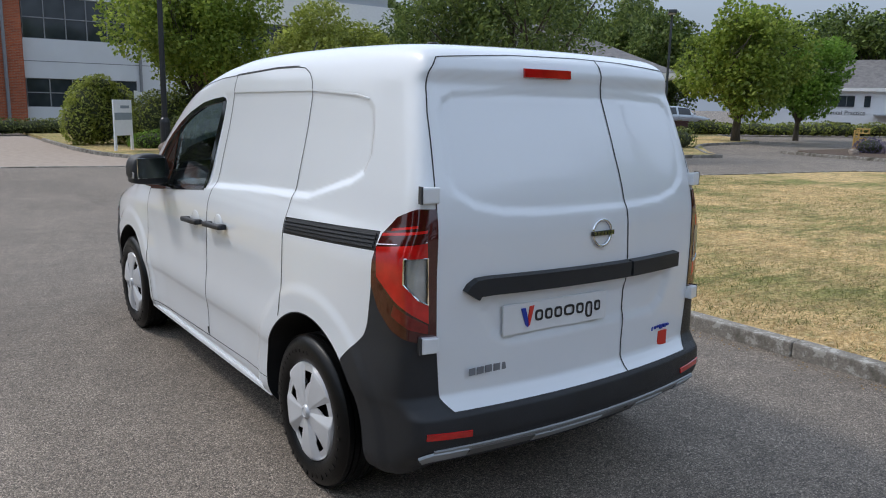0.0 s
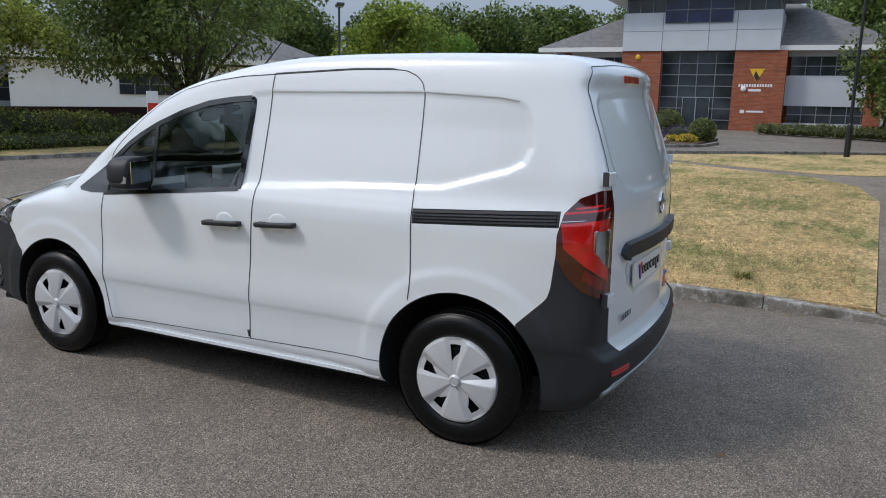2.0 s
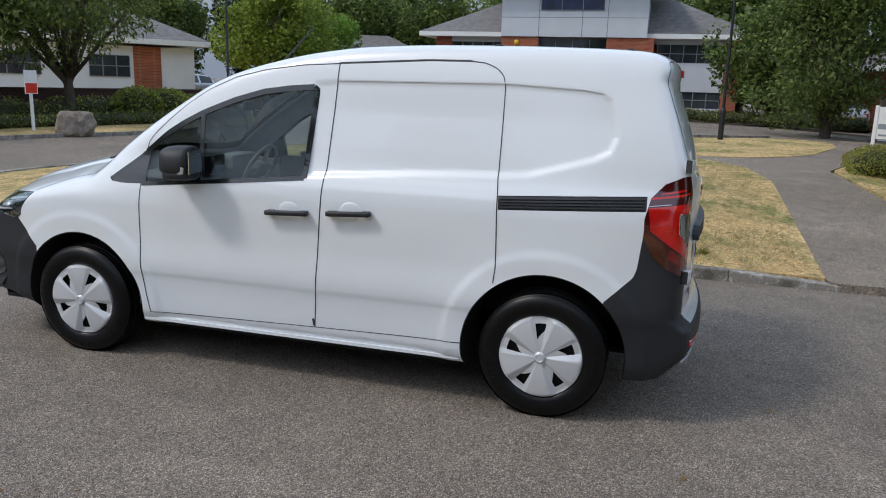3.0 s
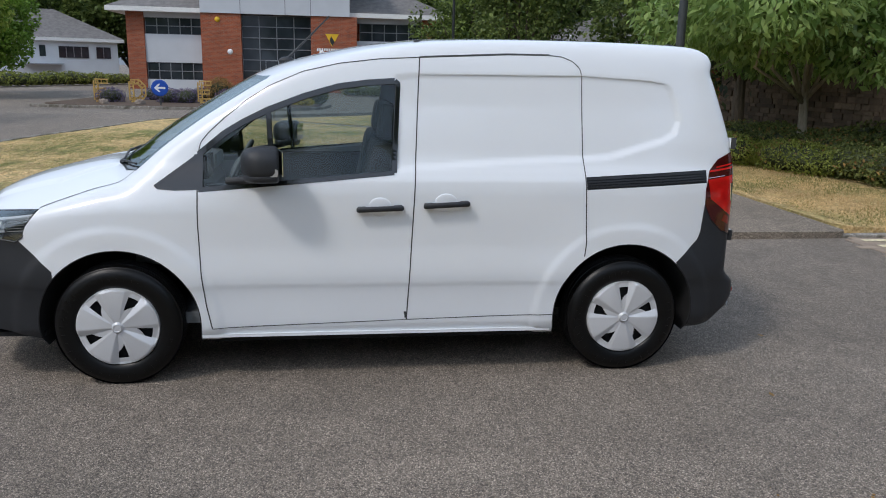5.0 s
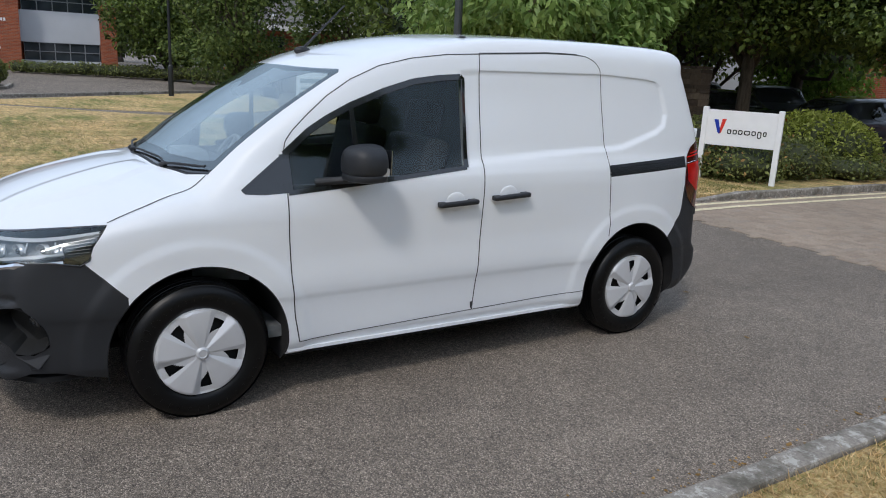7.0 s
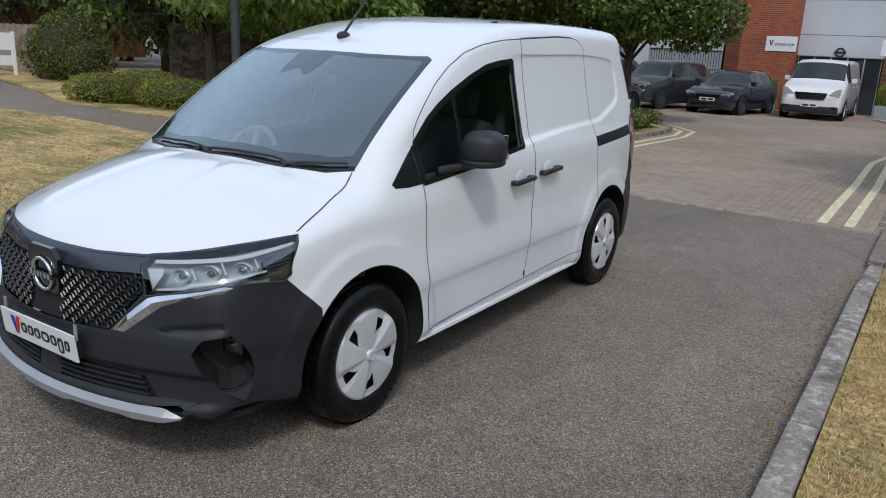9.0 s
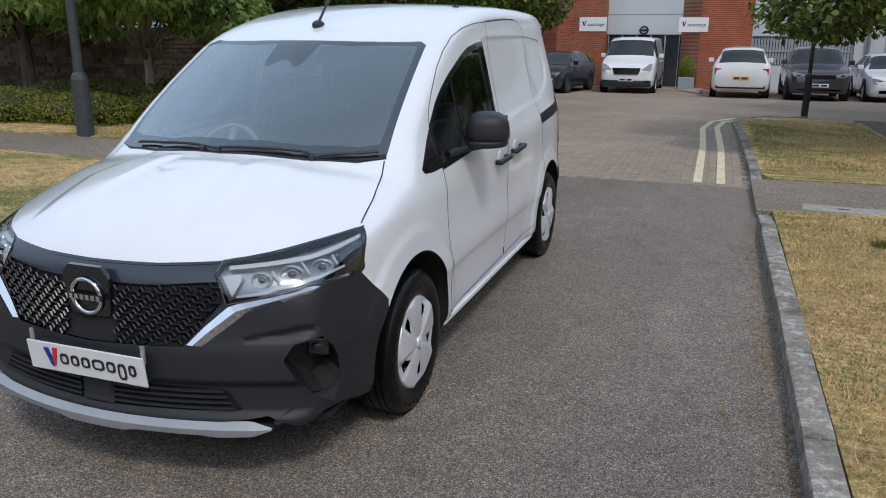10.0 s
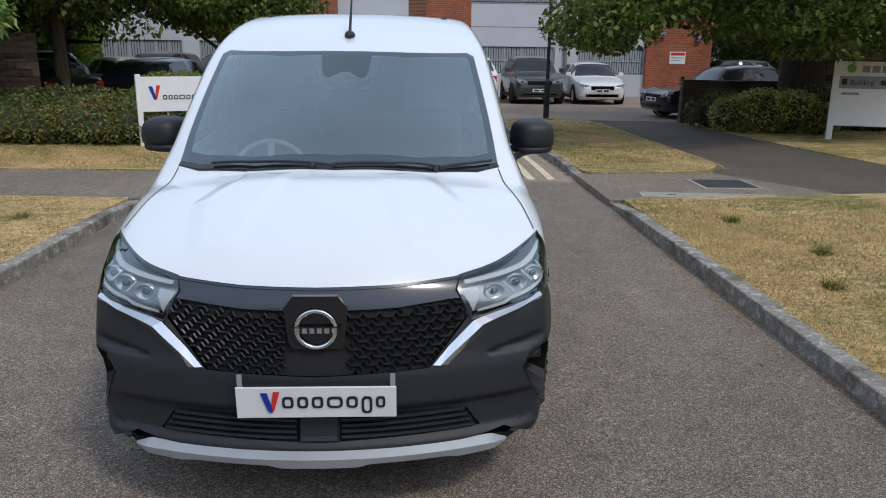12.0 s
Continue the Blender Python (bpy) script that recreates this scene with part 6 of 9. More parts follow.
class Skin:
    """Faces of the left half with a panel name each; cut() draws a clean outline on them."""

    def __init__(self):
        V, N, F = skin_grid()
        self.V, self.N = [v for v in V], [n for n in N]
        self.F, self.tag = [tuple(f) for f in F.tolist()], ["body"] * len(F)

    def turn(self, degrees):
        """Turns all about the upright axis, to draw outlines on a corner."""
        c, t = math.cos(radians(degrees)), math.sin(radians(degrees))
        m = np.array([[c, t, 0], [-t, c, 0], [0, 0, 1.0]])
        self.V, self.N = list(np.array(self.V) @ m), list(np.array(self.N) @ m)

    def cut(self, label, axes, poly, keep, only=None):
        i, j = axes
        V = np.array(self.V)
        lens = np.array([len(f) for f in self.F])
        first = np.concatenate([[0], np.cumsum(lens)[:-1]])
        flat = np.concatenate([np.array(f) for f in self.F])
        cen = np.add.reduceat(V[flat], first, 0) / lens[:, None]
        nor = np.add.reduceat(np.array(self.N)[flat], first, 0) / lens[:, None]
        ok = keep(cen, nor)
        if only:
            ok &= np.array([t in only for t in self.tag])
        p = np.array(poly, float)
        lo, hi = p.min(0) - 0.06, p.max(0) + 0.06
        ok &= (cen[:, i] > lo[0]) & (cen[:, i] < hi[0]) & (cen[:, j] > lo[1]) & (cen[:, j] < hi[1])
        cand = set(np.nonzero(ok)[0].tolist())
        box_lo, box_hi = {}, {}
        near = inside(poly, cen[:, i], cen[:, j])
        edge = {k for k in cand if abs(near[k]) < 0.07}
        done = set()
        for a, b in zip(p, np.roll(p, -1, 0)):
            d = b - a
            L = math.hypot(*d)
            if L < 1e-6:
                continue
            t, n = d / L, np.array([-d[1], d[0]]) / L
            memo = {}
            for k in list(edge):
                f = self.F[k]
                q = [(self.V[v][i] - a[0], self.V[v][j] - a[1]) for v in f]
                s = [u * n[0] + w * n[1] for u, w in q]
                if min(s) > -1e-5 or max(s) < 1e-5:
                    continue
                r = [u * t[0] + w * t[1] for u, w in q]
                if max(r) < -0.002 or min(r) > L + 0.002:
                    continue
                pos, neg = [], []
                for c in range(len(f)):
                    e = (c + 1) % len(f)
                    if s[c] >= 0:
                        pos.append(f[c])
                    if s[c] <= 0:
                        neg.append(f[c])
                    if s[c] * s[e] < 0:
                        key = (min(f[c], f[e]), max(f[c], f[e]))
                        if key not in memo:
                            w = s[c] / (s[c] - s[e])
                            memo[key] = len(self.V)
                            self.V.append(self.V[f[c]] * (1 - w) + self.V[f[e]] * w)
                            m = self.N[f[c]] * (1 - w) + self.N[f[e]] * w
                            self.N.append(m / np.linalg.norm(m))
                        pos.append(memo[key])
                        neg.append(memo[key])
                if len(pos) < 3 or len(neg) < 3:
                    continue
                self.F[k] = tuple(pos)
                self.F.append(tuple(neg))
                self.tag.append(self.tag[k])
                edge.add(len(self.F) - 1)
                cand.add(len(self.F) - 1)
        idx = np.array(sorted(cand))
        c2 = np.array([np.mean([(self.V[v][i], self.V[v][j]) for v in self.F[k]], 0) for k in idx])
        for k, w in zip(idx, inside(poly, c2[:, 0], c2[:, 1]) > 0):
            if w:
                self.tag[k] = label


def ring(cx, cz, r, n=56):
    return [(cx + r * math.cos(2 * math.pi * k / n), cz + r * math.sin(2 * math.pi * k / n)) for k in range(n)]


YZ, XZ, XY = (1, 2), (0, 2), (0, 1)
flank = lambda c, n: n[:, 0] < -0.12
tail_end = lambda c, n: (c[:, 1] < 0.0) & (n[:, 1] < -0.15)
nose = lambda c, n: (c[:, 1] > 2.95)
lid = lambda c, n: (n[:, 2] > 0.2) & (c[:, 1] > 1.7)
ARCH_F, ARCH_R = (2.705, 0.318, 0.408), (0.0, 0.328, 0.412)
DOOR = [(2.292, 1.2), (2.292, 1.045), (2.294, 0.85), (2.286, 0.61), (2.268, 0.43), (2.244, 0.298), (1.223, 0.325), (1.211, 0.536), (1.179, 1.145), (1.158, 1.617), (1.153, 1.712), (1.36, 1.70), (1.573, 1.672), (1.76, 1.627), (1.922, 1.556), (2.05, 1.475), (2.156, 1.388), (2.235, 1.315), (2.276, 1.265)]
SLIDE = [(1.153, 1.712), (1.158, 1.617), (1.179, 1.145), (1.211, 0.536), (1.223, 0.325), (0.405, 0.343), (0.39, 0.46), (0.33, 0.57), (0.252, 0.675), (0.244, 0.75), (0.258, 1.105), (0.267, 1.19), (0.271, 1.63), (0.285, 1.675), (0.320, 1.708), (0.38, 1.732), (0.45, 1.738), (0.676, 1.737)]
PANE = [(1.293, 1.122), (1.275, 1.45), (1.267, 1.575), (1.285, 1.588), (1.42, 1.578), (1.574, 1.556), (1.748, 1.505), (1.936, 1.432), (2.06, 1.37), (2.154, 1.313), (2.286, 1.204), (2.286, 1.031), (1.9, 1.066)]
FIN = [(2.286, 1.204), (2.503, 1.045), (2.49, 1.032), (2.40, 1.026), (2.286, 1.031)]
SCREEN = [(0.05, 2.07), (0.0, 2.07), (-0.15, 2.063), (-0.30, 2.043), (-0.42, 2.012), (-0.50, 1.984), (-0.56, 1.957), (-0.605, 1.932), (-0.64, 1.95), (-0.665, 2.2), (-0.695, 2.5), (-0.705, 2.60), (-0.6, 2.665), (-0.35, 2.755), (0.0, 2.79), (0.05, 2.79)]
COWL = [(0.05, 2.79), (0.0, 2.79), (-0.35, 2.755), (-0.6, 2.665), (-0.705, 2.60), (-0.707, 2.622), (-0.605, 2.695), (-0.35, 2.790), (0.0, 2.824), (0.05, 2.824)]
BONNET = [(0.05, 2.824), (0.0, 2.824), (-0.35, 2.790), (-0.605, 2.695), (-0.705, 2.63), (-0.74, 2.76), (-0.775, 2.90), (-0.80, 3.07), (-1.0, 3.07), (-1.0, 4.0), (0.05, 4.0)]
EDGE = [(0.05, 0.850), (-0.25, 0.853), (-0.47, 0.864), (-0.62, 0.887), (-0.80, 0.922), (-1.0, 0.945), (-1.0, 1.3), (0.05, 1.3)]
LAMP = [(2.172, 0.826), (2.137, 0.865), (1.934, 0.884), (1.740, 0.908), (1.601, 0.923), (1.630, 0.786), (1.658, 0.766), (1.741, 0.780), (1.872, 0.784), (2.0, 0.757), (2.150, 0.727)]
LAMP_GUIDE = [(2.126, 0.844), (1.975, 0.855), (1.844, 0.864), (1.768, 0.873), (1.676, 0.888), (1.618, 0.899), (1.616, 0.909), (1.676, 0.900), (1.768, 0.886), (1.844, 0.876), (1.975, 0.867), (2.124, 0.856)]
LAMP_TRI = [(2.154, 0.824), (2.092, 0.830), (2.097, 0.806), (2.133, 0.752)]
LAMP_LOW = [(2.121, 0.747), (2.018, 0.764), (1.993, 0.776), (1.871, 0.800), (1.703, 0.813), (1.703, 0.822), (1.871, 0.811), (1.989, 0.788), (2.016, 0.775), (2.119, 0.757)]
LAMP_DARK = [(1.735, 0.868), (1.612, 0.888), (1.629, 0.778), (1.660, 0.765), (1.700, 0.790)]
LAMP_BASE = [(2.16, 0.725), (2.128, 0.748), (2.015, 0.762), (1.975, 0.776), (1.865, 0.798), (1.715, 0.806), (1.66, 0.78), (1.66, 0.75), (1.87, 0.77)]
GRILLE = [(0.05, 0.780), (-0.25, 0.784), (-0.43, 0.800), (-0.484, 0.802), (-0.508, 0.742), (-0.372, 0.577), (0.05, 0.564)]
INTAKE = [(0.05, 0.418), (-0.44, 0.415), (-0.505, 0.405), (-0.555, 0.335), (0.05, 0.322)]
FOG = [(-0.708, 0.533), (-0.738, 0.588), (-0.808, 0.602), (-0.822, 0.55), (-0.819, 0.42), (-0.804, 0.386), (-0.776, 0.388)]
BACK_DOOR = [(0.05, 0.508), (-0.66, 0.508), (-0.695, 0.55), (-0.712, 0.75), (-0.715, 1.0), (-0.705, 1.3), (-0.68, 1.56), (-0.655, 1.70), (-0.62, 1.755), (-0.3, 1.775), (0.05, 1.78)]
TAIL = [(-1.0, 1.238), (-0.60, 1.236), (-0.52, 1.20), (-0.462, 1.135), (-0.44, 1.04), (-0.442, 0.95), (-0.485, 0.87), (-0.55, 0.81), (-0.64, 0.768), (-1.0, 0.760)]

skin = Skin()
skin.cut("arch", YZ, ring(*ARCH_F), flank)
skin.cut("arch", YZ, ring(*ARCH_R), flank)
skin.cut("front_door", YZ, DOOR, flank, {"body"})
skin.cut("sliding_door", YZ, SLIDE, flank, {"body"})
skin.cut("side_window", YZ, PANE, flank, {"front_door", "body"})
skin.cut("quarter_trim", YZ, FIN, flank, {"body", "front_door"})
skin.cut("rail", YZ, [(0.254, 1.104), (-0.445, 1.142), (-0.445, 1.072), (0.25, 1.036)], flank, {"body"})
skin.cut("rear_door", XZ, BACK_DOOR, tail_end, {"body"})
skin.cut("tail_lamp", YZ, TAIL, lambda c, n: (c[:, 1] < -0.3) & (c[:, 0] < -0.5), {"body", "rail"})
skin.turn(45)
corner = lambda c, n: c[:, 1] < 0.5
skin.cut("lamp_smoke", XZ, [(-0.40, 1.116), (-0.262, 1.100), (-0.078, 1.128), (0.1, 1.135), (0.1, 1.30), (-0.40, 1.30)], corner, {"tail_lamp"})
skin.cut("lamp_stripe", XZ, [(-0.252, 1.128), (-0.079, 1.156), (-0.079, 1.166), (-0.246, 1.138)], corner, {"lamp_smoke"})
skin.cut("lamp_stripe", XZ, [(-0.215, 1.150), (-0.110, 1.172), (-0.110, 1.180), (-0.208, 1.160)], corner, {"lamp_smoke"})
skin.cut("lamp_clear", XZ, [(-0.154, 1.066), (-0.076, 1.070), (-0.073, 0.905), (-0.104, 0.924), (-0.154, 0.978)], corner, {"tail_lamp"})
skin.cut("lamp_red", XZ, [(-0.272, 1.088), (-0.078, 1.122), (-0.070, 0.837), (-0.184, 0.912), (-0.266, 0.985)], corner, {"tail_lamp"})
skin.cut("lamp_tail_low", XZ, [(-0.072, 0.832), (-0.071, 0.800), (-0.135, 0.820), (-0.200, 0.860), (-0.19, 0.900)], corner, {"tail_lamp"})
skin.turn(-45)
skin.cut("rear_bumper", YZ, [(-0.442, 0.98), (-0.427, 0.80), (-0.412, 0.756), (-0.285, 0.632), (-0.30, 0.15), (-1.2, 0.15), (-1.2, 0.98)], lambda c, n: c[:, 1] < 0.0, {"body"})
skin.cut("front_bumper", YZ, [(3.067, 0.932), (3.182, 0.778), (3.016, 0.615), (2.99, 0.15), (4.0, 0.15), (4.0, 0.932)], lambda c, n: c[:, 1] > 2.9, {"body"})
skin.cut("windscreen", XY, SCREEN, lid, {"body"})
skin.cut("frit", XY, [(0.05, 1.90), (-1.0, 1.90), (-1.0, 2.80), (0.05, 2.80)], lid, {"windscreen"})
skin.cut("windscreen", XY, [(0.05, 2.108), (0.0, 2.108), (-0.30, 2.088), (-0.53, 2.012), (-0.598, 1.985), (-0.612, 2.0), (-0.632, 2.2), (-0.660, 2.5), (-0.662, 2.575), (-0.58, 2.625), (-0.35, 2.705), (0.0, 2.738), (0.05, 2.738)], lid, {"frit"})
skin.cut("frit", XY, [(0.05, 2.09), (-0.124, 2.09), (-0.112, 2.225), (-0.100, 2.268), (-0.078, 2.282), (-0.064, 2.274), (-0.018, 2.236), (0.05, 2.236)], lid, {"windscreen"})
skin.cut("cowl", XY, COWL, lid, {"body"})
skin.cut("bonnet", XY, BONNET, lambda c, n: (n[:, 2] > 0.12) & (c[:, 1] > 2.6), {"body"})
skin.cut("bonnet", XZ, EDGE, nose, {"front_bumper"})
skin.turn(-45)
skin.cut("head_lamp", XZ, LAMP, lambda c, n: c[:, 1] > 2.0, {"front_bumper", "bonnet", "body"})
for name, outline in (("lamp_base", LAMP_BASE), ("lamp_dark", LAMP_DARK), ("lamp_guide", LAMP_GUIDE), ("lamp_tri", LAMP_TRI), ("lamp_low", LAMP_LOW)):
    skin.cut(name, XZ, outline, lambda c, n: c[:, 1] > 2.0, {"head_lamp"})
skin.turn(45)
skin.cut("grille", XZ, GRILLE, nose, {"front_bumper"})
skin.cut("nose_band", XZ, [(0.05, 0.90), (-0.6, 0.92), (-0.54, 0.66), (0.05, 0.70)], nose, {"front_bumper"})
skin.cut("intake", XZ, INTAKE, nose, {"front_bumper"})
skin.cut("under", YZ, [(2.9, 0.05), (2.9, 0.235), (3.1, 0.250), (3.3, 0.298), (3.40, 0.304), (3.48, 0.276), (3.555, 0.240), (3.75, 0.240), (3.75, 0.05)], nose, {"front_bumper"})
skin.cut("fog_well", XZ, FOG, nose, {"front_bumper"})
SV, SN, ST = np.array(skin.V), np.array(skin.N), np.array(skin.tag)

# ---- paint, trim and glass of the van ----
def make_paint():
    n = Nodes("white_car_paint")
    n.base(n.ramp(n.noise(1.4, 4.0), [(0.3, (0.755, 0.785, 0.82)), (0.7, (0.78, 0.81, 0.84))]))
    n.set(Roughness=0.32, Specular_IOR_Level=0.5, Coat_Weight=1.0, Coat_Roughness=0.03)
    n.bump(n.noise(260.0, 2.0), 0.015, 0.001)
    return n.mat


M.update({
    "paint": make_paint(),
    "plastic": plain("black_grained_plastic", (0.016, 0.018, 0.022), 0.50, var=0.15, scale=6.0, bump=0.25, bscale=700.0),
    "gloss_black": plain("gloss_black", (0.010, 0.011, 0.013), 0.12, var=0.05, coat=0.6),
    "band": plain("dark_blue_grey_band", (0.026, 0.032, 0.046), 0.20, var=0.06, coat=0.5),
    "seam": plain("panel_gap", (0.040, 0.041, 0.043), 0.8, var=0.1),
    "rubber": plain("tyre_rubber", (0.003, 0.0031, 0.0034), 0.36, var=0.2, scale=14.0, bump=0.15, bscale=220.0),
    "silver": plain("silver_wheel_cover", (0.62, 0.63, 0.65), 0.34, 0.25, var=0.05, scale=5.0),
    "skid": plain("satin_silver_trim", (0.36, 0.38, 0.40), 0.42, 0.3, var=0.06),
    "skid_dark": plain("dark_satin_trim", (0.17, 0.175, 0.18), 0.45, 0.2, var=0.06),
    "bulkhead": plain("bulkhead_panel", (0.10, 0.11, 0.115), 0.8, var=0.08),
    "fog_black": plain("vent_black", (0.006, 0.0065, 0.007), 0.6, var=0.1),
    "frit": plain("black_screen_print", (0.012, 0.013, 0.015), 0.5, var=0.05),
    "chrome": plain("chrome", (0.82, 0.83, 0.85), 0.06, 1.0, var=0.02),
    "well": plain("wheel_well", (0.010, 0.010, 0.011), 0.9, var=0.2),
    "cabin": plain("cabin_dark_trim", (0.17, 0.185, 0.195), 0.7, var=0.2, scale=20.0, bump=0.3, bscale=300.0),
    "cabin_pale": plain("cabin_pale_trim", (0.48, 0.50, 0.51), 0.75, var=0.08),
    "seat": plain("seat_cloth", (0.045, 0.048, 0.055), 0.9, var=0.2, scale=30.0, bump=0.5, bscale=500.0),
    "glass": make_clear("car_glass", (0.70, 0.77, 0.78), 0.0, 0.0, 1.0),
    "glass_screen": make_clear("windscreen_glass", (0.86, 0.95, 0.96), 0.0, 0.35, 0.5),
    "frit_glass": make_clear("border_glass", (0.5, 0.5, 0.5), 0.0, 0.20, 0.6),
    "lens": make_clear("clear_lens", (0.95, 0.97, 0.98), 0.0, 0.03),
    "red_lens": plain("red_lens", (0.50, 0.010, 0.009), 0.10, var=0.30, scale=11.0, coat=0.8),
    "dark_red_lens": plain("smoked_red_lens", (0.055, 0.004, 0.005), 0.08, var=0.1, coat=0.9),
    "lamp_inner": plain("lamp_reflector", (0.60, 0.62, 0.64), 0.22, 0.5, var=0.1, scale=25.0),
    "lamp_dark": plain("lamp_housing", (0.16, 0.17, 0.18), 0.25, 0.6, var=0.25, scale=22.0),
    "drl": plain("light_guide", (0.55, 0.57, 0.60), 0.25, var=0.03),
    "plate": plain("show_plate", (0.74, 0.75, 0.76), 0.3, var=0.03),
    "mirror_glass": plain("mirror", (0.86, 0.88, 0.9), 0.02, 1.0, var=0.01),
    "grille_bar": plain("grille_bar", (0.014, 0.0145, 0.016), 0.34, var=0.05),
    "deep_red_lens": plain("deep_red_lens", (0.16, 0.006, 0.006), 0.10, var=0.3, scale=30.0, coat=0.9),
    "lamp_grey_shell": plain("lamp_shell_grey", (0.30, 0.32, 0.34), 0.28, 0.7, var=0.12, scale=30.0),
    "lamp_smoked": plain("lamp_smoked_inner", (0.035, 0.038, 0.042), 0.15, var=0.1, coat=0.5),
    "amber": plain("clear_indicator", (0.34, 0.34, 0.33), 0.15, var=0.05),
})

M["rubber"].node_tree.nodes["Principled BSDF"].inputs["Specular IOR Level"].default_value = 0.28
van = thing("delivery_van", "white panel van with black plastic bumpers and silver wheel covers", "van")


def skin_mesh(name, labels, sides, material, shift=0.0, where=None):
    """The faces of some panels, of the left (-1), the right (1) or both sides, with the skin's own normals."""
    ids = [k for k, t in enumerate(ST) if t in labels]
    verts, norms, faces, index = [], [], [], {}
    for s in sides:
        for k in ids:
            f = skin.F[k]
            if where is not None:
                c = SV[list(f)].mean(0) * ((1.0, 1.0, 1.0) if s < 0 else (-1.0, 1.0, 1.0))
                if not where(c):
                    continue
            row = []
            for v in f if s < 0 else f[::-1]:
                key = (s, v)
                if key not in index:
                    m = np.array((1.0 if s < 0 else -1.0, 1.0, 1.0))
                    index[key] = len(verts)
                    verts.append((SV[v] + SN[v] * shift) * m)
                    norms.append(SN[v] * m)
                row.append(index[key])
            faces.append(row)
    me = bpy.data.meshes.new(name)
    me.from_pydata([tuple(v) for v in verts], [], faces)
    me.materials.append(material)
    me.update()
    for p in me.polygons:
        p.use_smooth = True
    me.normals_split_custom_set_from_vertices([tuple(n) for n in norms])
    return me


def panel(name, labels, sides, material, parent=van, label="", shift=0.0, where=None):
    ob = new(name, skin_mesh(name, labels, sides, material, shift, where))
    ob.parent = parent
    if label:
        ob["label"] = label
    return ob


def on_skin(axis, pts, side=-1):
    """Points of the skin seen along an axis: 'x' (y, z), 'y' and '-y' (x, z) from front and rear, 'z' (x, y)."""
    p = np.array(pts, float)
    n = len(p)
    if axis == "x":
        o, d = np.stack([np.full(n, 0.0), p[:, 0], p[:, 1]], 1), np.array([[side * 1.0, 0, 0]])
    elif axis == "z":
        o, d = np.stack([p[:, 0], p[:, 1], np.full(n, 0.7)], 1), np.array([[0, 0, 1.0]])
    elif axis == "y":
        o, d = np.stack([p[:, 0], np.full(n, 2.6), p[:, 1]], 1), np.array([[0, 1.0, 0]])
    else:
        o, d = np.stack([p[:, 0], np.full(n, 0.3), p[:, 1]], 1), np.array([[0, -1.0, 0]])
    q = shoot(o, np.repeat(d, n, 0))
    return q, slope(q)


def resample(pts, step=0.02):
    p = np.array(pts, float)
    d = np.concatenate([[0], np.cumsum(np.hypot(*np.diff(p, axis=0).T))])
    s = np.linspace(0, d[-1], max(2, int(d[-1] / step) + 1))
    return np.stack([np.interp(s, d, p[:, 0]), np.interp(s, d, p[:, 1])], 1)


def ribbon(name, axis, pts, width, lift, material, parent=van, side=-1, high=None, label="", closed=False):
    """A narrow band along a line on the skin; with high it is a raised moulding."""
    pts = list(pts) + ([pts[0]] if closed else [])
    q, n = on_skin(axis, resample(pts), side)
    t = np.gradient(q, axis=0)
    if closed:
        t[0] = t[-1] = (q[1] - q[-2]) / 2
    s = np.cross(t, n)
    s /= np.linalg.norm(s, axis=1)[:, None] + 1e-9
    if high is None:
        rows = [q + s * width / 2 + n * lift, q - s * width / 2 + n * lift]
    else:
        rows = [q + s * width / 2, q + s * width / 2 * 0.86 + n * high, q - s * width / 2 * 0.86 + n * high, q - s * width / 2]
    m = len(q)
    verts = np.concatenate(rows)
    faces = [(a * m + i, a * m + i + 1, (a + 1) * m + i + 1, (a + 1) * m + i) for a in range(len(rows) - 1) for i in range(m - 1)]
    if high is not None:
        faces += [tuple(a * m for a in range(4)), tuple(a * m + m - 1 for a in range(4))]
    me = mesh_np(name, verts, faces, material, False)
    bm = bmesh.new()
    bm.from_mesh(me)
    bmesh.ops.recalc_face_normals(bm, faces=bm.faces)
    bm.to_mesh(me)
    bm.free()
    if high is None and len(me.polygons) and (Vector(n[0]).dot(me.polygons[0].normal) < 0):
        me.flip_normals()
    ob = new(name, me)
    ob.parent = parent
    if label:
        ob["label"] = label
    return ob


panel("body", {"body"}, (-1, 1), M["paint"], label="glossy white painted body shell")
panel("bonnet", {"bonnet"}, (-1, 1), M["paint"], label="white bonnet with two raised creases")
panel("windscreen", {"windscreen"}, (-1, 1), M["glass_screen"], label="large raked tinted windscreen").visible_shadow = False
panel("screen_rim", {"frit"}, (-1, 1), M["frit_glass"])
panel("screen_border", {"frit"}, (-1, 1), M["frit"], label="black printed border of the windscreen", shift=-0.005)
panel("cowl", {"cowl"}, (-1, 1), M["plastic"], label="black scuttle panel under the wipers")
panel("front_bumper", {"front_bumper"}, (-1, 1), M["plastic"], label="dark grey grained plastic front bumper")
panel("nose_band", {"nose_band"}, (-1, 1), M["band"], label="dark satin band above the grille")
panel("rear_bumper", {"rear_bumper"}, (-1, 1), M["plastic"], label="black grained plastic rear bumper")
back = {-1: panel("rear_door", {"rear_door"}, (-1, 1), M["paint"], label="wide white rear door", where=lambda c: c[0] < 0.212 + max(0.0, c[2] - 1.0) * -0.06),
        1: panel("rear_door", {"rear_door"}, (-1, 1), M["paint"], label="narrow white rear door", where=lambda c: c[0] >= 0.212 + max(0.0, c[2] - 1.0) * -0.06)}
doors = {}
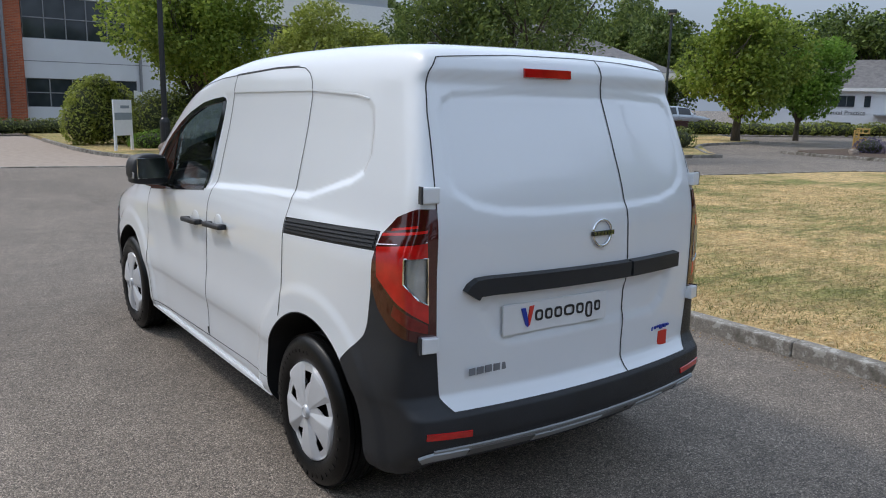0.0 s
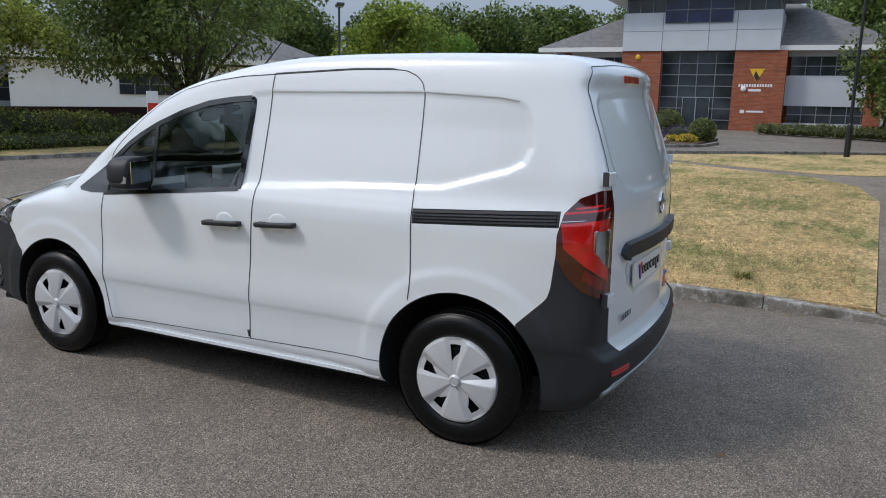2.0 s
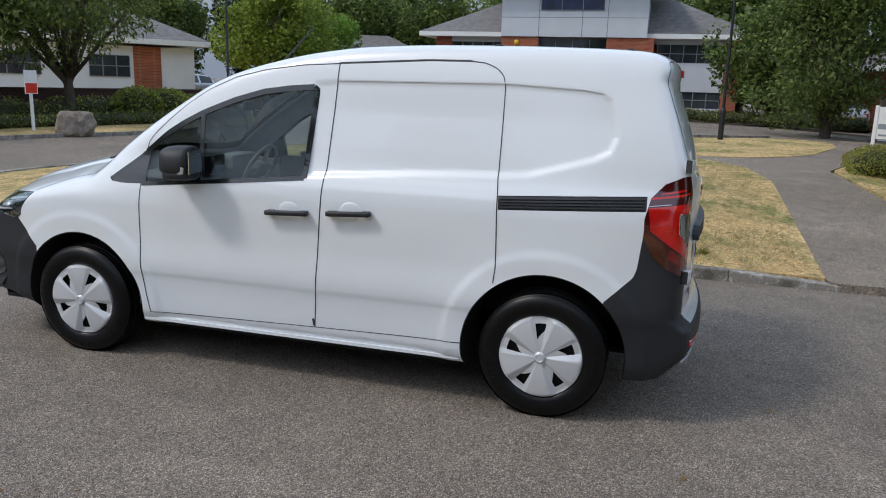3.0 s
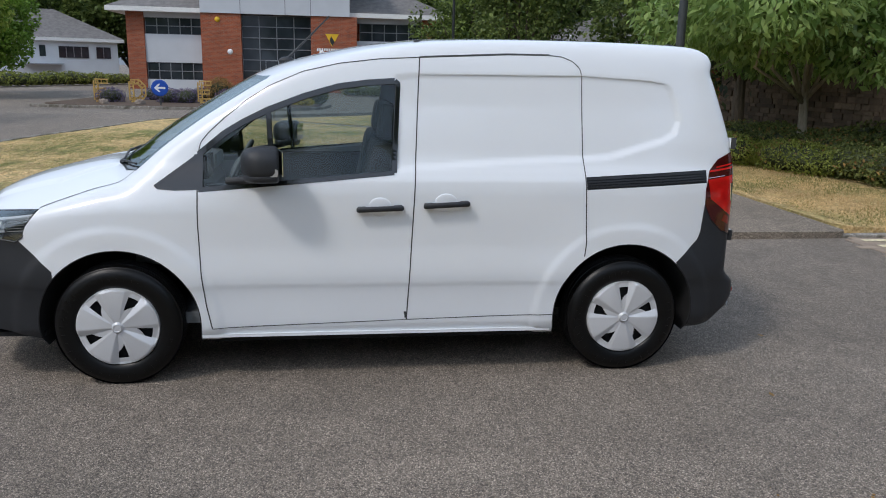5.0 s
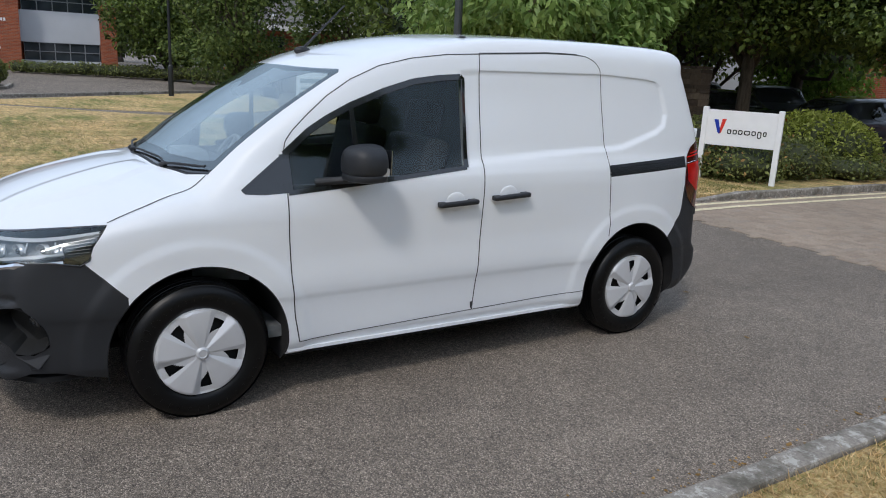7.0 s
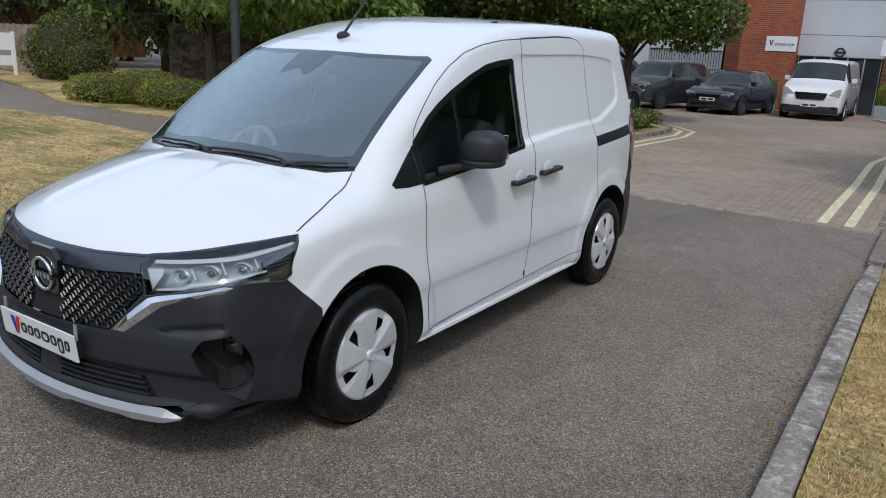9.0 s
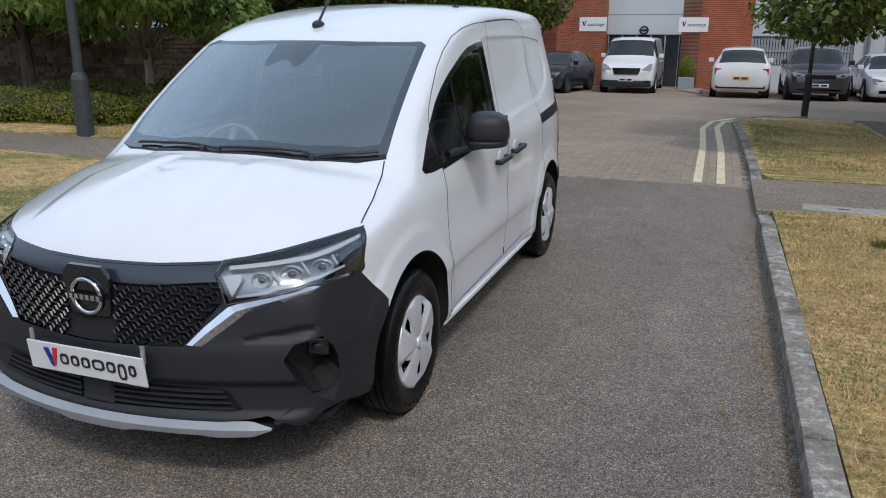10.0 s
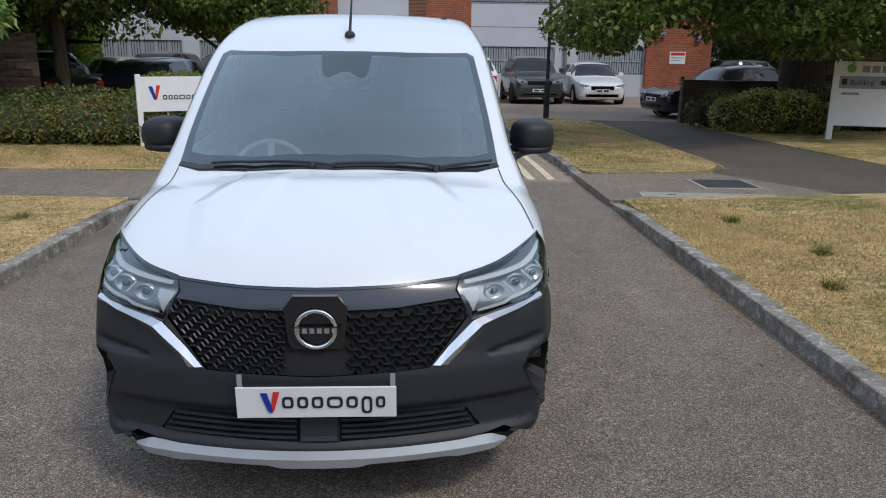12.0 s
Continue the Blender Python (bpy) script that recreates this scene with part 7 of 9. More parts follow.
for s in (-1, 1):
    d = doors[s, "front"] = panel("front_door", {"front_door"}, (s,), M["paint"], label="white front door")
    g = panel("window", {"side_window"}, (s,), M["glass"], d, "tinted side window", shift=-0.004)
    g.visible_shadow = False
    doors[s, "slide"] = panel("sliding_door", {"sliding_door"}, (s,), M["paint"], label="white sliding side door with a pressed panel")
    panel("quarter_trim", {"quarter_trim"}, (s,), M["gloss_black"], d, shift=0.002)
    panel("rail", {"rail"}, (s,), M["plastic"], label="black sliding door rail", shift=-0.003)
    for dz in (0.2, 0.4, 0.6, 0.8):
        ribbon("rail_rib", "x", [(0.245, 1.104 - 0.068 * dz), (-0.43, 1.141 - 0.069 * dz)], 0.009, 0, M["plastic"], side=s, high=0.004)
    # gaps round doors and panels
    ribbon("panel_gap", "x", DOOR[1:6], 0.006, 0.0012, M["seam"], d, s)
    ribbon("panel_gap", "x", DOOR[6:11], 0.006, 0.0012, M["seam"], d, s)
    ribbon("panel_gap", "x", DOOR[10:] + [DOOR[0]], 0.005, 0.0012, M["seam"], d, s)
    ribbon("panel_gap", "x", DOOR[5:7], 0.004, 0.0012, M["seam"], d, s)
    ribbon("panel_gap", "x", [SLIDE[8], SLIDE[9], SLIDE[10]], 0.006, 0.0012, M["seam"], doors[s, "slide"], s)
    ribbon("panel_gap", "x", SLIDE[10:] + [SLIDE[0]], 0.005, 0.0012, M["seam"], doors[s, "slide"], s)
    ribbon("panel_gap", "x", [SLIDE[4], SLIDE[5]], 0.004, 0.0012, M["seam"], doors[s, "slide"], s)
    ribbon("drain_flap", "x", [(1.232, 0.372), (1.226, 0.336)], 0.012, 0, M["seam"], d, s, high=0.004)
    ribbon("roof_gutter", "x", [(1.153, 1.717), (0.676, 1.742), (0.45, 1.743)], 0.004, 0.0012, M["seam"], van, s)
    # window seals
    ribbon("window_seal", "x", PANE[:4], 0.030, 0, M["gloss_black"], d, s, high=0.003)
    ribbon("window_seal", "x", PANE[3:11], 0.034, 0, M["gloss_black"], d, s, high=0.003)
    ribbon("window_seal", "x", PANE[10:12], 0.05, 0, M["gloss_black"], d, s, high=0.003)
    ribbon("window_seal", "x", [PANE[11], PANE[12], PANE[0]], 0.026, 0, M["gloss_black"], d, s, high=0.004)
    ribbon("window_bar", "x", [(1.935, 1.43), (1.915, 1.066)], 0.028, 0, M["gloss_black"], d, s, high=0.004)
    ribbon("quarter_edge", "x", [FIN[0], FIN[1]], 0.016, 0, M["gloss_black"], d, s, high=0.003)
    ribbon("panel_crease", "x", SIDE_PANEL[10:14], 0.008, 0, M["paint"], side=s, high=0.0035)
    # bumper edges
    ribbon("panel_gap", "x", [(3.182, 0.778), (3.016, 0.615)], 0.005, 0.001, M["seam"], van, s)
    ribbon("panel_gap", "x", [(-0.442, 0.95), (-0.427, 0.80), (-0.412, 0.756), (-0.285, 0.632)], 0.005, 0.001, M["seam"], van, s)

# bonnet and screen edges
for s in (-1, 1):
    ribbon("panel_gap", "z", [(x * -s, y) for x, y in BONNET[4:8]], 0.006, 0.0015, M["seam"])
    ribbon("hood_edge", "y", [(x * -s, z - 0.003) for x, z in EDGE[:5]], 0.012, 0, M["band"], high=0.003)
ribbon("screen_edge", "z", [(-x, y + 0.01) for x, y in SCREEN[11:15]] + [(x, y + 0.01) for x, y in SCREEN[14:10:-1]], 0.03, 0, M["gloss_black"], high=0.002)

# rear door gaps
left_gap = BACK_DOOR[1:10]
for s in (-1, 1):
    ribbon("panel_gap", "-y", [(-x * s, z) for x, z in left_gap], 0.005, 0.0015, M["seam"], back[s])
ribbon("panel_gap", "-y", [(0.212, 0.508), (0.206, 0.63), (0.212, 1.0), (0.198, 1.19), (0.176, 1.40), (0.160, 1.64), (0.15, 1.775)], 0.007, 0.0015, M["seam"], back[1])
ribbon("panel_gap", "-y", BACK_DOOR[9:] + [(0.3, 1.775), (0.62, 1.755)], 0.005, 0.001, M["seam"], back[-1])
ribbon("panel_gap", "-y", [(-0.66, 0.508), (0.66, 0.508)], 0.006, 0.001, M["seam"], back[-1])

# ---- wheels ----
def wheel_meshes():
    """A tyre, a five-blade cover and its small pieces, about the x axis with the outside at -x."""
    out = {}
    bm = bmesh.new()
    R, w = 0.322, 0.098
    prof = [(0.205, -w + 0.022), (0.215, -w + 0.012), (0.232, -w + 0.004), (0.262, -w), (0.285, -w + 0.004), (0.300, -w + 0.012), (0.311, -w + 0.022), (0.318, -w + 0.034)]
    for z0 in (-0.062, -0.035, -0.006, 0.006, 0.035, 0.062):
        prof += [(R - 0.0005, z0 - 0.011), (R, z0), (R - 0.0005, z0 + 0.009), (R - 0.007, z0 + 0.0105), (R - 0.007, z0 + 0.0145)]
    prof += [(0.318, w - 0.034), (0.300, w - 0.012), (0.262, w), (0.205, w - 0.022)]
    lathe(bm, prof, 72, pose(0, 0, 0, 0, 90, 0))
    for k in range(22):
        a = 2 * math.pi * (k * 0.027 + 0.15)
        box(bm, -w - 0.0012, -w + 0.004, -0.0055, 0.0055, 0.262, 0.276 + (k % 3) * 0.004, Matrix.Rotation(a, 4, "X"))
    for k in range(16):
        a = 2 * math.pi * (k * 0.022 + 0.62)
        box(bm, -w - 0.0012, -w + 0.004, -0.004, 0.004, 0.250, 0.262 + (k % 2) * 0.003, Matrix.Rotation(a, 4, "X"))
    bmesh.ops.recalc_face_normals(bm, faces=bm.faces)
    out["tyre"] = mesh_from(bm, "tyre", M["rubber"], False)
    for p in out["tyre"].polygons:
        p.use_smooth = len(p.vertices) == 4 and abs(p.normal.x) > 0.3 and p.area > 0.0003
    # cover: five broad folded blades, each with a slanting window beside it
    bm = bmesh.new()
    A, rads = 360, [0.030, 0.045, 0.06, 0.075, 0.088, 0.094, 0.100, 0.106, 0.112, 0.118, 0.124, 0.130, 0.136, 0.142, 0.150, 0.158, 0.166, 0.172, 0.182, 0.193, 0.204, 0.209, 0.214]
    grid = []
    for r in rads:
        row = []
        for k in range(A):
            ph = (4.5 - k) % 72.0
            fold = float(np.interp(ph, [0.0, 17.0, 25.0, 58.0, 61.0, 72.0], [-0.011, -0.007, 0.003, 0.011, 0.009, -0.011]))
            h = 0.050 - 0.50 * max(0.0, r - 0.06) ** 2 + fold * (max(0.0, r - 0.02) / 0.18) ** 0.7 * (1.0 if r < 0.2 else 0.55)
            if r > 0.205:
                h -= 0.010 if r < 0.21 else 0.024
            th = 2 * math.pi * k / A
            row.append(bm.verts.new((-h, r * math.cos(th), r * math.sin(th))))
        grid.append(row)
    for i in range(len(rads) - 1):
        r = (rads[i] + rads[i + 1]) / 2
        for k in range(A):
            ph = (4.5 - k - 0.5) % 72.0
            if ph < 17.3 and 0.133 - 0.0405 * ph / 17.3 < r < 0.172:
                continue
            bm.faces.new((grid[i][k], grid[i + 1][k], grid[i + 1][(k + 1) % A], grid[i][(k + 1) % A]))
    bmesh.ops.recalc_face_normals(bm, faces=bm.faces)
    bmesh.ops.solidify(bm, geom=bm.faces[:], thickness=0.004)
    out["cover"] = mesh_from(bm, "wheel_cover", M["silver"], False)
    bm = bmesh.new()
    lathe(bm, [(0.0, 0.060), (0.020, 0.060), (0.029, 0.056), (0.031, 0.040), (0.031, 0.02)], 28, pose(0, 0, 0, 0, -90, 0))
    lathe(bm, [(0.017, 0.060), (0.019, 0.0625), (0.021, 0.0625), (0.023, 0.060)], 28, pose(0, 0, 0, 0, -90, 0))
    out["cap"] = mesh_from(bm, "hub_cap", M["silver"], True)
    bm = bmesh.new()
    lathe(bm, [(0.0, 0.012), (0.19, 0.004), (0.21, -0.02), (0.207, -0.12)], 40, pose(0, 0, 0, 0, -90, 0))
    out["rim"] = mesh_from(bm, "rim", M["well"], True)
    bm = bmesh.new()
    bmesh.ops.create_cone(bm, cap_ends=True, segments=8, radius1=0.012, radius2=0.010, depth=0.02, matrix=pose(-0.018, 0.13, 0, 0, -90, 0))
    out["bolt"] = mesh_from(bm, "wheel_bolt", M["skid"], False)
    return out


WM = wheel_meshes()
for name, (cy, cz), turn in (("rear_wheel", WHEELS[0], 20), ("front_wheel", WHEELS[1], 52)):
    for s in (-1, 1):
        hub = new(name)
        hub.parent = van
        hub.matrix_basis = pose(s * 0.800, cy, 0.320, 0, 0, 0 if s < 0 else 180) @ Matrix.Rotation(radians(turn), 4, "X")
        for key, nm in (("tyre", "tyre"), ("cover", "wheel_cover"), ("cap", "hub_cap"), ("rim", "rim")):
            ob = new(nm, WM[key])
            ob.parent = hub
            if key != "tyre":
                ob.location = (-0.048, 0, 0)
        for k in range(5):
            ob = new("wheel_bolt", WM["bolt"])
            ob.parent = hub
            ob.matrix_basis = pose(-0.048, 0, 0) @ Matrix.Rotation(2 * math.pi * (k + 0.45) / 5, 4, "X")

# wheel wells and floor
for (cy, cz, r) in (ARCH_R, ARCH_F):
    for s in (-1, 1):
        q, n = on_skin("x", [(cy + r * math.cos(a), cz + r * math.sin(a)) for a in np.linspace(-0.30, math.pi + 0.30, 60)], s)
        inner = q.copy()
        inner[:, 0] *= 0.975
        deep = q.copy()
        deep[:, 0] = s * 0.45
        lip = q + (q - np.array([0, cy, cz])) * np.array([0, -0.012, -0.012])
        rows = np.concatenate([q, lip, inner, deep])
        m = len(q)
        ob = new("wheel_well", mesh_np("wheel_well", rows, [(a * m + i, a * m + i + 1, (a + 1) * m + i + 1, (a + 1) * m + i) for a in range(3) for i in range(m - 1)], M["well"]))
        ob.parent = van
        bm = bmesh.new()
        lathe(bm, [(0.0, 0), (0.46, 0)], 30, pose(s * 0.45, cy, cz, 0, 90, 0))
        for v in bm.verts:
            v.co.z = max(v.co.z, 0.24)
        part("well_wall", bm, M["well"], van)
part("underbody", boxed(-0.80, 0.80, 0.42, 2.28, 0.20, 0.30), M["well"], van)
part("underbody", boxed(-0.45, 0.45, -0.62, 3.45, 0.27, 0.40), M["well"], van)
for s in (-1, 1):
    part("undertray", prismed([(s * x, y) for x, y in ((0.0, 3.10), (0.80, 3.10), (0.79, 3.36), (0.655, 3.51), (0.45, 3.575), (0.0, 3.62))], 0.250, 0.275), M["well"], van)
part("underbody", boxed(-0.70, 0.70, -0.60, -0.42, 0.33, 0.42), M["well"], van)
for s in (-1, 1):
    bm = bmesh.new()
    box(bm, s * 0.860 - 0.012, s * 0.860 + 0.012, 0.42, 2.30, 0.245, 0.262)
    part("sill_edge", bm, M["paint"], van)

# ---- handles, mirrors, hinges ----
for s in (-1, 1):
    for door, y0, y1, z0, z1 in (("front", 1.245, 1.490, 0.946, 0.936), ("slide", 0.896, 1.141, 0.968, 0.955)):
        d = doors[s, door]
        yc, zc = (y0 + y1) / 2, (z0 + z1) / 2
        (q, n) = on_skin("x", [(yc, zc)], s)
        bx = q[0][0]
        bm = bmesh.new()
        box(bm, -0.022, 0.014, -0.123, 0.123, -0.017, 0.017, bevel=0.012)
        for v in bm.verts:
            t = abs(v.co.y) / 0.123
            v.co.x *= 1.0 - 0.25 * t * t
            v.co.z *= 1.0 - 0.25 * t * t
        h = part("handle", bm, M["plastic"], d, "black pull handle", soft=True)
        h.matrix_basis = pose(bx + s * 0.030, yc, zc, math.degrees(math.atan2(z1 - z0, y1 - y0)), 0, 0 if s < 0 else 180)
        for dy in (-0.095, 0.095):
            b = part("handle_foot", boxed(-0.008, 0.028, dy - 0.022, dy + 0.022, -0.013, 0.013, bevel=0.004), M["plastic"], h)
        # finger cup above and below the handle
        bm = bmesh.new()
        bmesh.ops.create_uvsphere(bm, u_segments=20, v_segments=10, radius=1.0, matrix=Matrix.Diagonal((0.006, 0.062, 0.052, 1)))
        cup = part("finger_cup", bm, M["paint"], d, soft=True)
        cup.location = (bx + s * -0.001, yc, zc + 0.004)
    d = doors[s, "front"]
    # mirror: housing, painted foot, glass, indicator
    bm = bmesh.new()
    bmesh.ops.create_uvsphere(bm, u_segments=36, v_segments=20, radius=1.0)
    sup = lambda t, p: math.copysign(abs(t) ** p, t)
    for v in bm.verts:
        x, y, z = v.co
        x, y, z = sup(x, 0.55), sup(y, 0.70 if y > 0 else 0.30), sup(z, 0.55 if z > 0 else 0.38)
        o = x * s                                   # 1 at the outer end
        y = y * 0.130 if y > 0 else y * 0.058
        z = z * (0.088 - 0.016 * max(0.0, o) ** 2) if z > 0 else z * 0.064
        v.co = (x * (0.100 if o > 0 else 0.122) * (1.0 - 0.12 * max(0.0, z / 0.088)), y * (1.0 - 0.22 * max(0.0, o)) + 0.004 * o, z)
    mir = part("door_mirror", bm, M["plastic"], d, "large black door mirror", soft=True)
    mir.matrix_basis = pose(s * 0.974, 1.925, 1.178, 0, 0, -s * 12)
    part("mirror_glass", boxed(-0.085, 0.085, -0.0620, -0.0575, -0.052, 0.066, bevel=0.001), M["mirror_glass"], mir)
    # lower shell with its shadow gap
    bm = bmesh.new()
    bmesh.ops.create_uvsphere(bm, u_segments=32, v_segments=14, radius=1.0)
    for v in bm.verts:
        x, y, z = v.co
        x, y, z = sup(x, 0.55), sup(y, 0.65 if y > 0 else 0.35), sup(z, 0.5)
        o = x * s
        v.co = (x * (0.094 if o > 0 else 0.118), (y * 0.118 if y > 0 else y * 0.054) * (1.0 - 0.22 * max(0.0, o)), -0.066 + z * 0.026 + 0.006 * max(0.0, o))
    part("lower_shell", bm, M["plastic"], mir, soft=True)
    part("mirror_foot", tubed([(-s * 0.190, 0.185, -0.108), (-s * 0.150, 0.125, -0.098), (-s * 0.09, 0.06, -0.088), (s * 0.02, 0.01, -0.078)], [0.022, 0.020, 0.018, 0.012], 12), M["plastic"], mir)
    bm = bmesh.new()
    prism(bm, [(-0.055, -0.040), (0.018, -0.052), (0.040, -0.050), (0.044, -0.020), (0.030, -0.012), (0.000, -0.016)], -0.004, 0.004, Matrix.Translation((s * 0.088, 0.006, 0.0)) @ Matrix(((0, 0, 1, 0), (-1, 0, 0, 0), (0, 1, 0, 0), (0, 0, 0, 1))) @ pose(0, 0, 0, 0, s * -14, 0))
    bmesh.ops.recalc_face_normals(bm, faces=bm.faces)
    part("indicator", bm, M["amber"], mir, "clear indicator in the mirror")
    # rear door hinges
    for x, z in ((0.728, 1.285), (0.742, 0.762)):
        (q, n) = on_skin("-y", [(s * (x - 0.02), z)])
        hg = part("hinge", boxed(-0.034, 0.030, -0.020, 0.012, -0.028, 0.028, bevel=0.006), M["paint"], back[s], "white painted door hinge")
        hg.matrix_basis = pose(s * x, q[0][1] - 0.004, z, 0, 0, s * 12)
        kn = part("hinge_gap", boxed(-0.040, -0.033, -0.016, 0.01, -0.03, 0.03), M["seam"], hg)
        kn.location = (0, 0, 0)
        if s > 0:
            kn.location = (0.073, 0, 0)

# ---- lamps ----
HEAD_LABELS = {"head_lamp", "lamp_base", "lamp_dark", "lamp_guide", "lamp_tri", "lamp_low"}
HALF = math.sqrt(0.5)


def corner_point(u, z, lift=0.006):
    """A point of the left rear corner: u runs across the corner, seen from behind at an angle."""
    q = shoot(np.array([[u * HALF - 0.25, -u * HALF - 0.25, z]]), np.array([[-HALF, -HALF, 0.0]]))
    return q[0] + slope(q)[0] * lift


def nose_point(u, z, lift=0.0):
    """A point of the left front corner: u runs across it, seen from ahead at an angle. Its x is positive for the right side."""
    q = shoot(np.array([[u * HALF - 1.6, u * HALF + 1.6, z]]), np.array([[-HALF, HALF, 0.0]]))
    return q[0] + slope(q)[0] * lift


for s in (-1, 1):
    tl = panel("tail_lamp", {"tail_lamp"}, (s,), M["dark_red_lens"], label="tall red and smoked tail lamp", shift=0.004)
    panel("smoked_lens", {"lamp_smoke"}, (s,), M["dark_red_lens"], tl, shift=0.004)
    panel("red_stripe", {"lamp_stripe"}, (s,), M["red_lens"], tl, shift=0.004)
    panel("red_band", {"lamp_red"}, (s,), M["red_lens"], tl, "bright red light band", shift=0.004)
    panel("lower_lens", {"lamp_tail_low"}, (s,), M["deep_red_lens"], tl, shift=0.004)
    panel("reversing_lens", {"lamp_clear"}, (s,), M["lens"], tl, "clear reversing lamp", shift=0.004).visible_shadow = False
    panel("reversing_lamp", {"lamp_clear"}, (s,), M["lamp_inner"], tl, shift=-0.012)
    edge_pts = [corner_point(u, z) for u, z in ((-0.154, 1.066), (-0.076, 1.070), (-0.073, 0.905), (-0.104, 0.924), (-0.154, 0.978), (-0.154, 1.066))]
    part("lamp_bezel", tubed([(p[0] * -s, p[1], p[2]) for p in edge_pts], 0.0032, 6), M["chrome"], tl)
    a, b = corner_point(-0.271, 1.096), corner_point(-0.079, 1.124)
    part("lamp_trim", tubed([(p[0] * -s, p[1], p[2]) for p in (a, corner_point(-0.19, 1.108), b)], 0.002, 5), M["chrome"], tl)
    # head lamp: dark housing with reflectors behind a clear lens
    hl = panel("head_lamp", HEAD_LABELS, (s,), M["lens"], label="clear swept-back LED headlamp", shift=0.002)
    hl.visible_shadow = False
    panel("lamp_housing", {"head_lamp", "lamp_guide", "lamp_tri", "lamp_low"}, (s,), M["lamp_grey_shell"], hl, shift=-0.040)
    panel("lamp_base", {"lamp_base"}, (s,), M["gloss_black"], hl, shift=-0.010)
    panel("lamp_blind", {"lamp_dark"}, (s,), M["lamp_smoked"], hl, shift=-0.014)
    panel("light_guide", {"lamp_guide"}, (s,), M["drl"], hl, "white light guide", shift=-0.012)
    panel("indicator_block", {"lamp_tri"}, (s,), M["drl"], hl, shift=-0.014)
    panel("lower_guide", {"lamp_low"}, (s,), M["drl"], hl, shift=-0.012)
    for u, z, r in ((2.030, 0.818, 0.026), (1.920, 0.838, 0.029), (1.800, 0.846, 0.028)):
        c0, c1 = nose_point(u, z, -0.010), nose_point(u, z, -0.034)
        ax = Vector((s * -c1[0] - s * -c0[0], c1[1] - c0[1], 0)) * -1
        ax = (ax.normalized() + Vector((0, 1.2, 0))).normalized()
        m = Matrix.Translation((-s * c1[0], c1[1], c1[2])) @ ax.to_track_quat("Z", "Y").to_matrix().to_4x4() @ Matrix.Diagonal((1.35, 1.0, 1.0, 1.0))
        bm = bmesh.new()
        lathe(bm, [(0.0, 0.002), (r * 0.35, 0.001), (r * 0.4, -0.006), (r * 0.75, -0.002), (r, 0.012), (r * 1.06, 0.012), (r * 1.06, -0.01)], 24, m)
        bowl = part("reflector", bm, M["lamp_inner"], hl, soft=True)
        bm = bmesh.new()
        bmesh.ops.create_uvsphere(bm, u_segments=14, v_segments=8, radius=r * 0.42, matrix=m @ Matrix.Translation((0, 0, 0.004)))
        part("projector", bm, M["lamp_smoked"], bowl, soft=True)
        # bright divider beside each bowl
        a, b = nose_point(u - 0.040, z + 0.020, -0.012), nose_point(u - 0.058, z - 0.014, -0.014)
        part("divider", tubed([(-s * p[0], p[1], p[2]) for p in (a, b)], 0.0042, 6), M["drl"], hl)
    for k in range(5):
        a, b = nose_point(1.715 - 0.004 * k, 0.862 - 0.012 * k, -0.010), nose_point(1.622 + 0.002 * k, 0.880 - 0.015 * k, -0.010)
        part("lamp_louvre", tubed([(-s * p[0], p[1], p[2]) for p in (a, b)], 0.0022, 5), M["lamp_dark"], hl)
    rim = [nose_point(u, z, 0.002) for u, z in LAMP + LAMP[:1]]
    part("lamp_seal", tubed([(-s * p[0], p[1], p[2]) for p in rim], 0.0038, 6), M["gloss_black"], hl)
    # chrome moulding: an upper face towards the sky and a lower one towards the road
    upper = [(-0.830, 0.790), (-0.769, 0.784), (-0.664, 0.756), (-0.56, 0.733), (-0.525, 0.722), (-0.50, 0.700), (-0.44, 0.645), (-0.384, 0.584)]
    lower = [(-0.832, 0.770), (-0.775, 0.757), (-0.70, 0.736), (-0.61, 0.708), (-0.575, 0.694), (-0.535, 0.660), (-0.475, 0.612), (-0.436, 0.580)]
    share = np.linspace(0.62, 0.45, len(upper))[:, None]
    qa, qn = on_skin("y", [(-s * x, z) for x, z in upper])
    qb, qm = on_skin("y", [(-s * x, z) for x, z in lower])
    ridge = qa * (1 - share) + qb * share + (qn + qm) / 2 * np.array([0.004, 0.012, 0.016, 0.018, 0.019, 0.019, 0.017, 0.010])[:, None]
    n8 = len(upper)
    rows = np.concatenate([qa + qn * 0.002, ridge, qb])
    me = mesh_np("chrome_strip", rows, [(a * n8 + i, a * n8 + i + 1, (a + 1) * n8 + i + 1, (a + 1) * n8 + i) for a in range(2) for i in range(n8 - 1)] + [(n8 - 1, 2 * n8 - 1, 3 * n8 - 1)], M["chrome"])
    if s < 0:
        me.flip_normals()
    strip = new("chrome_strip", me)
    strip.parent = van
    strip["label"] = "bright chrome strip under the headlamp"
    # fog lamp well: walls and floor sunk into the corner
    pts = resample([(-s * x, z) for x, z in FOG + FOG[:1]], 0.03)[:-1]
    q, n = on_skin("y", pts)
    mid = q.mean(0)
    back_way = n.mean(0) / np.linalg.norm(n.mean(0))
    deep = mid + (q - mid) * 0.80 - back_way * 0.085 + np.array([0, 0, 0.016])
    k = len(q)
    rows = np.concatenate([q + n * 0.003, q + (q - mid) * 0.03 - n * 0.008, deep])
    faces = [(i, (i + 1) % k, k + (i + 1) % k, k + i) for i in range(k)] + [(i, (i + 1) % k, 2 * k + (i + 1) % k, 2 * k + i) for i in range(k)]
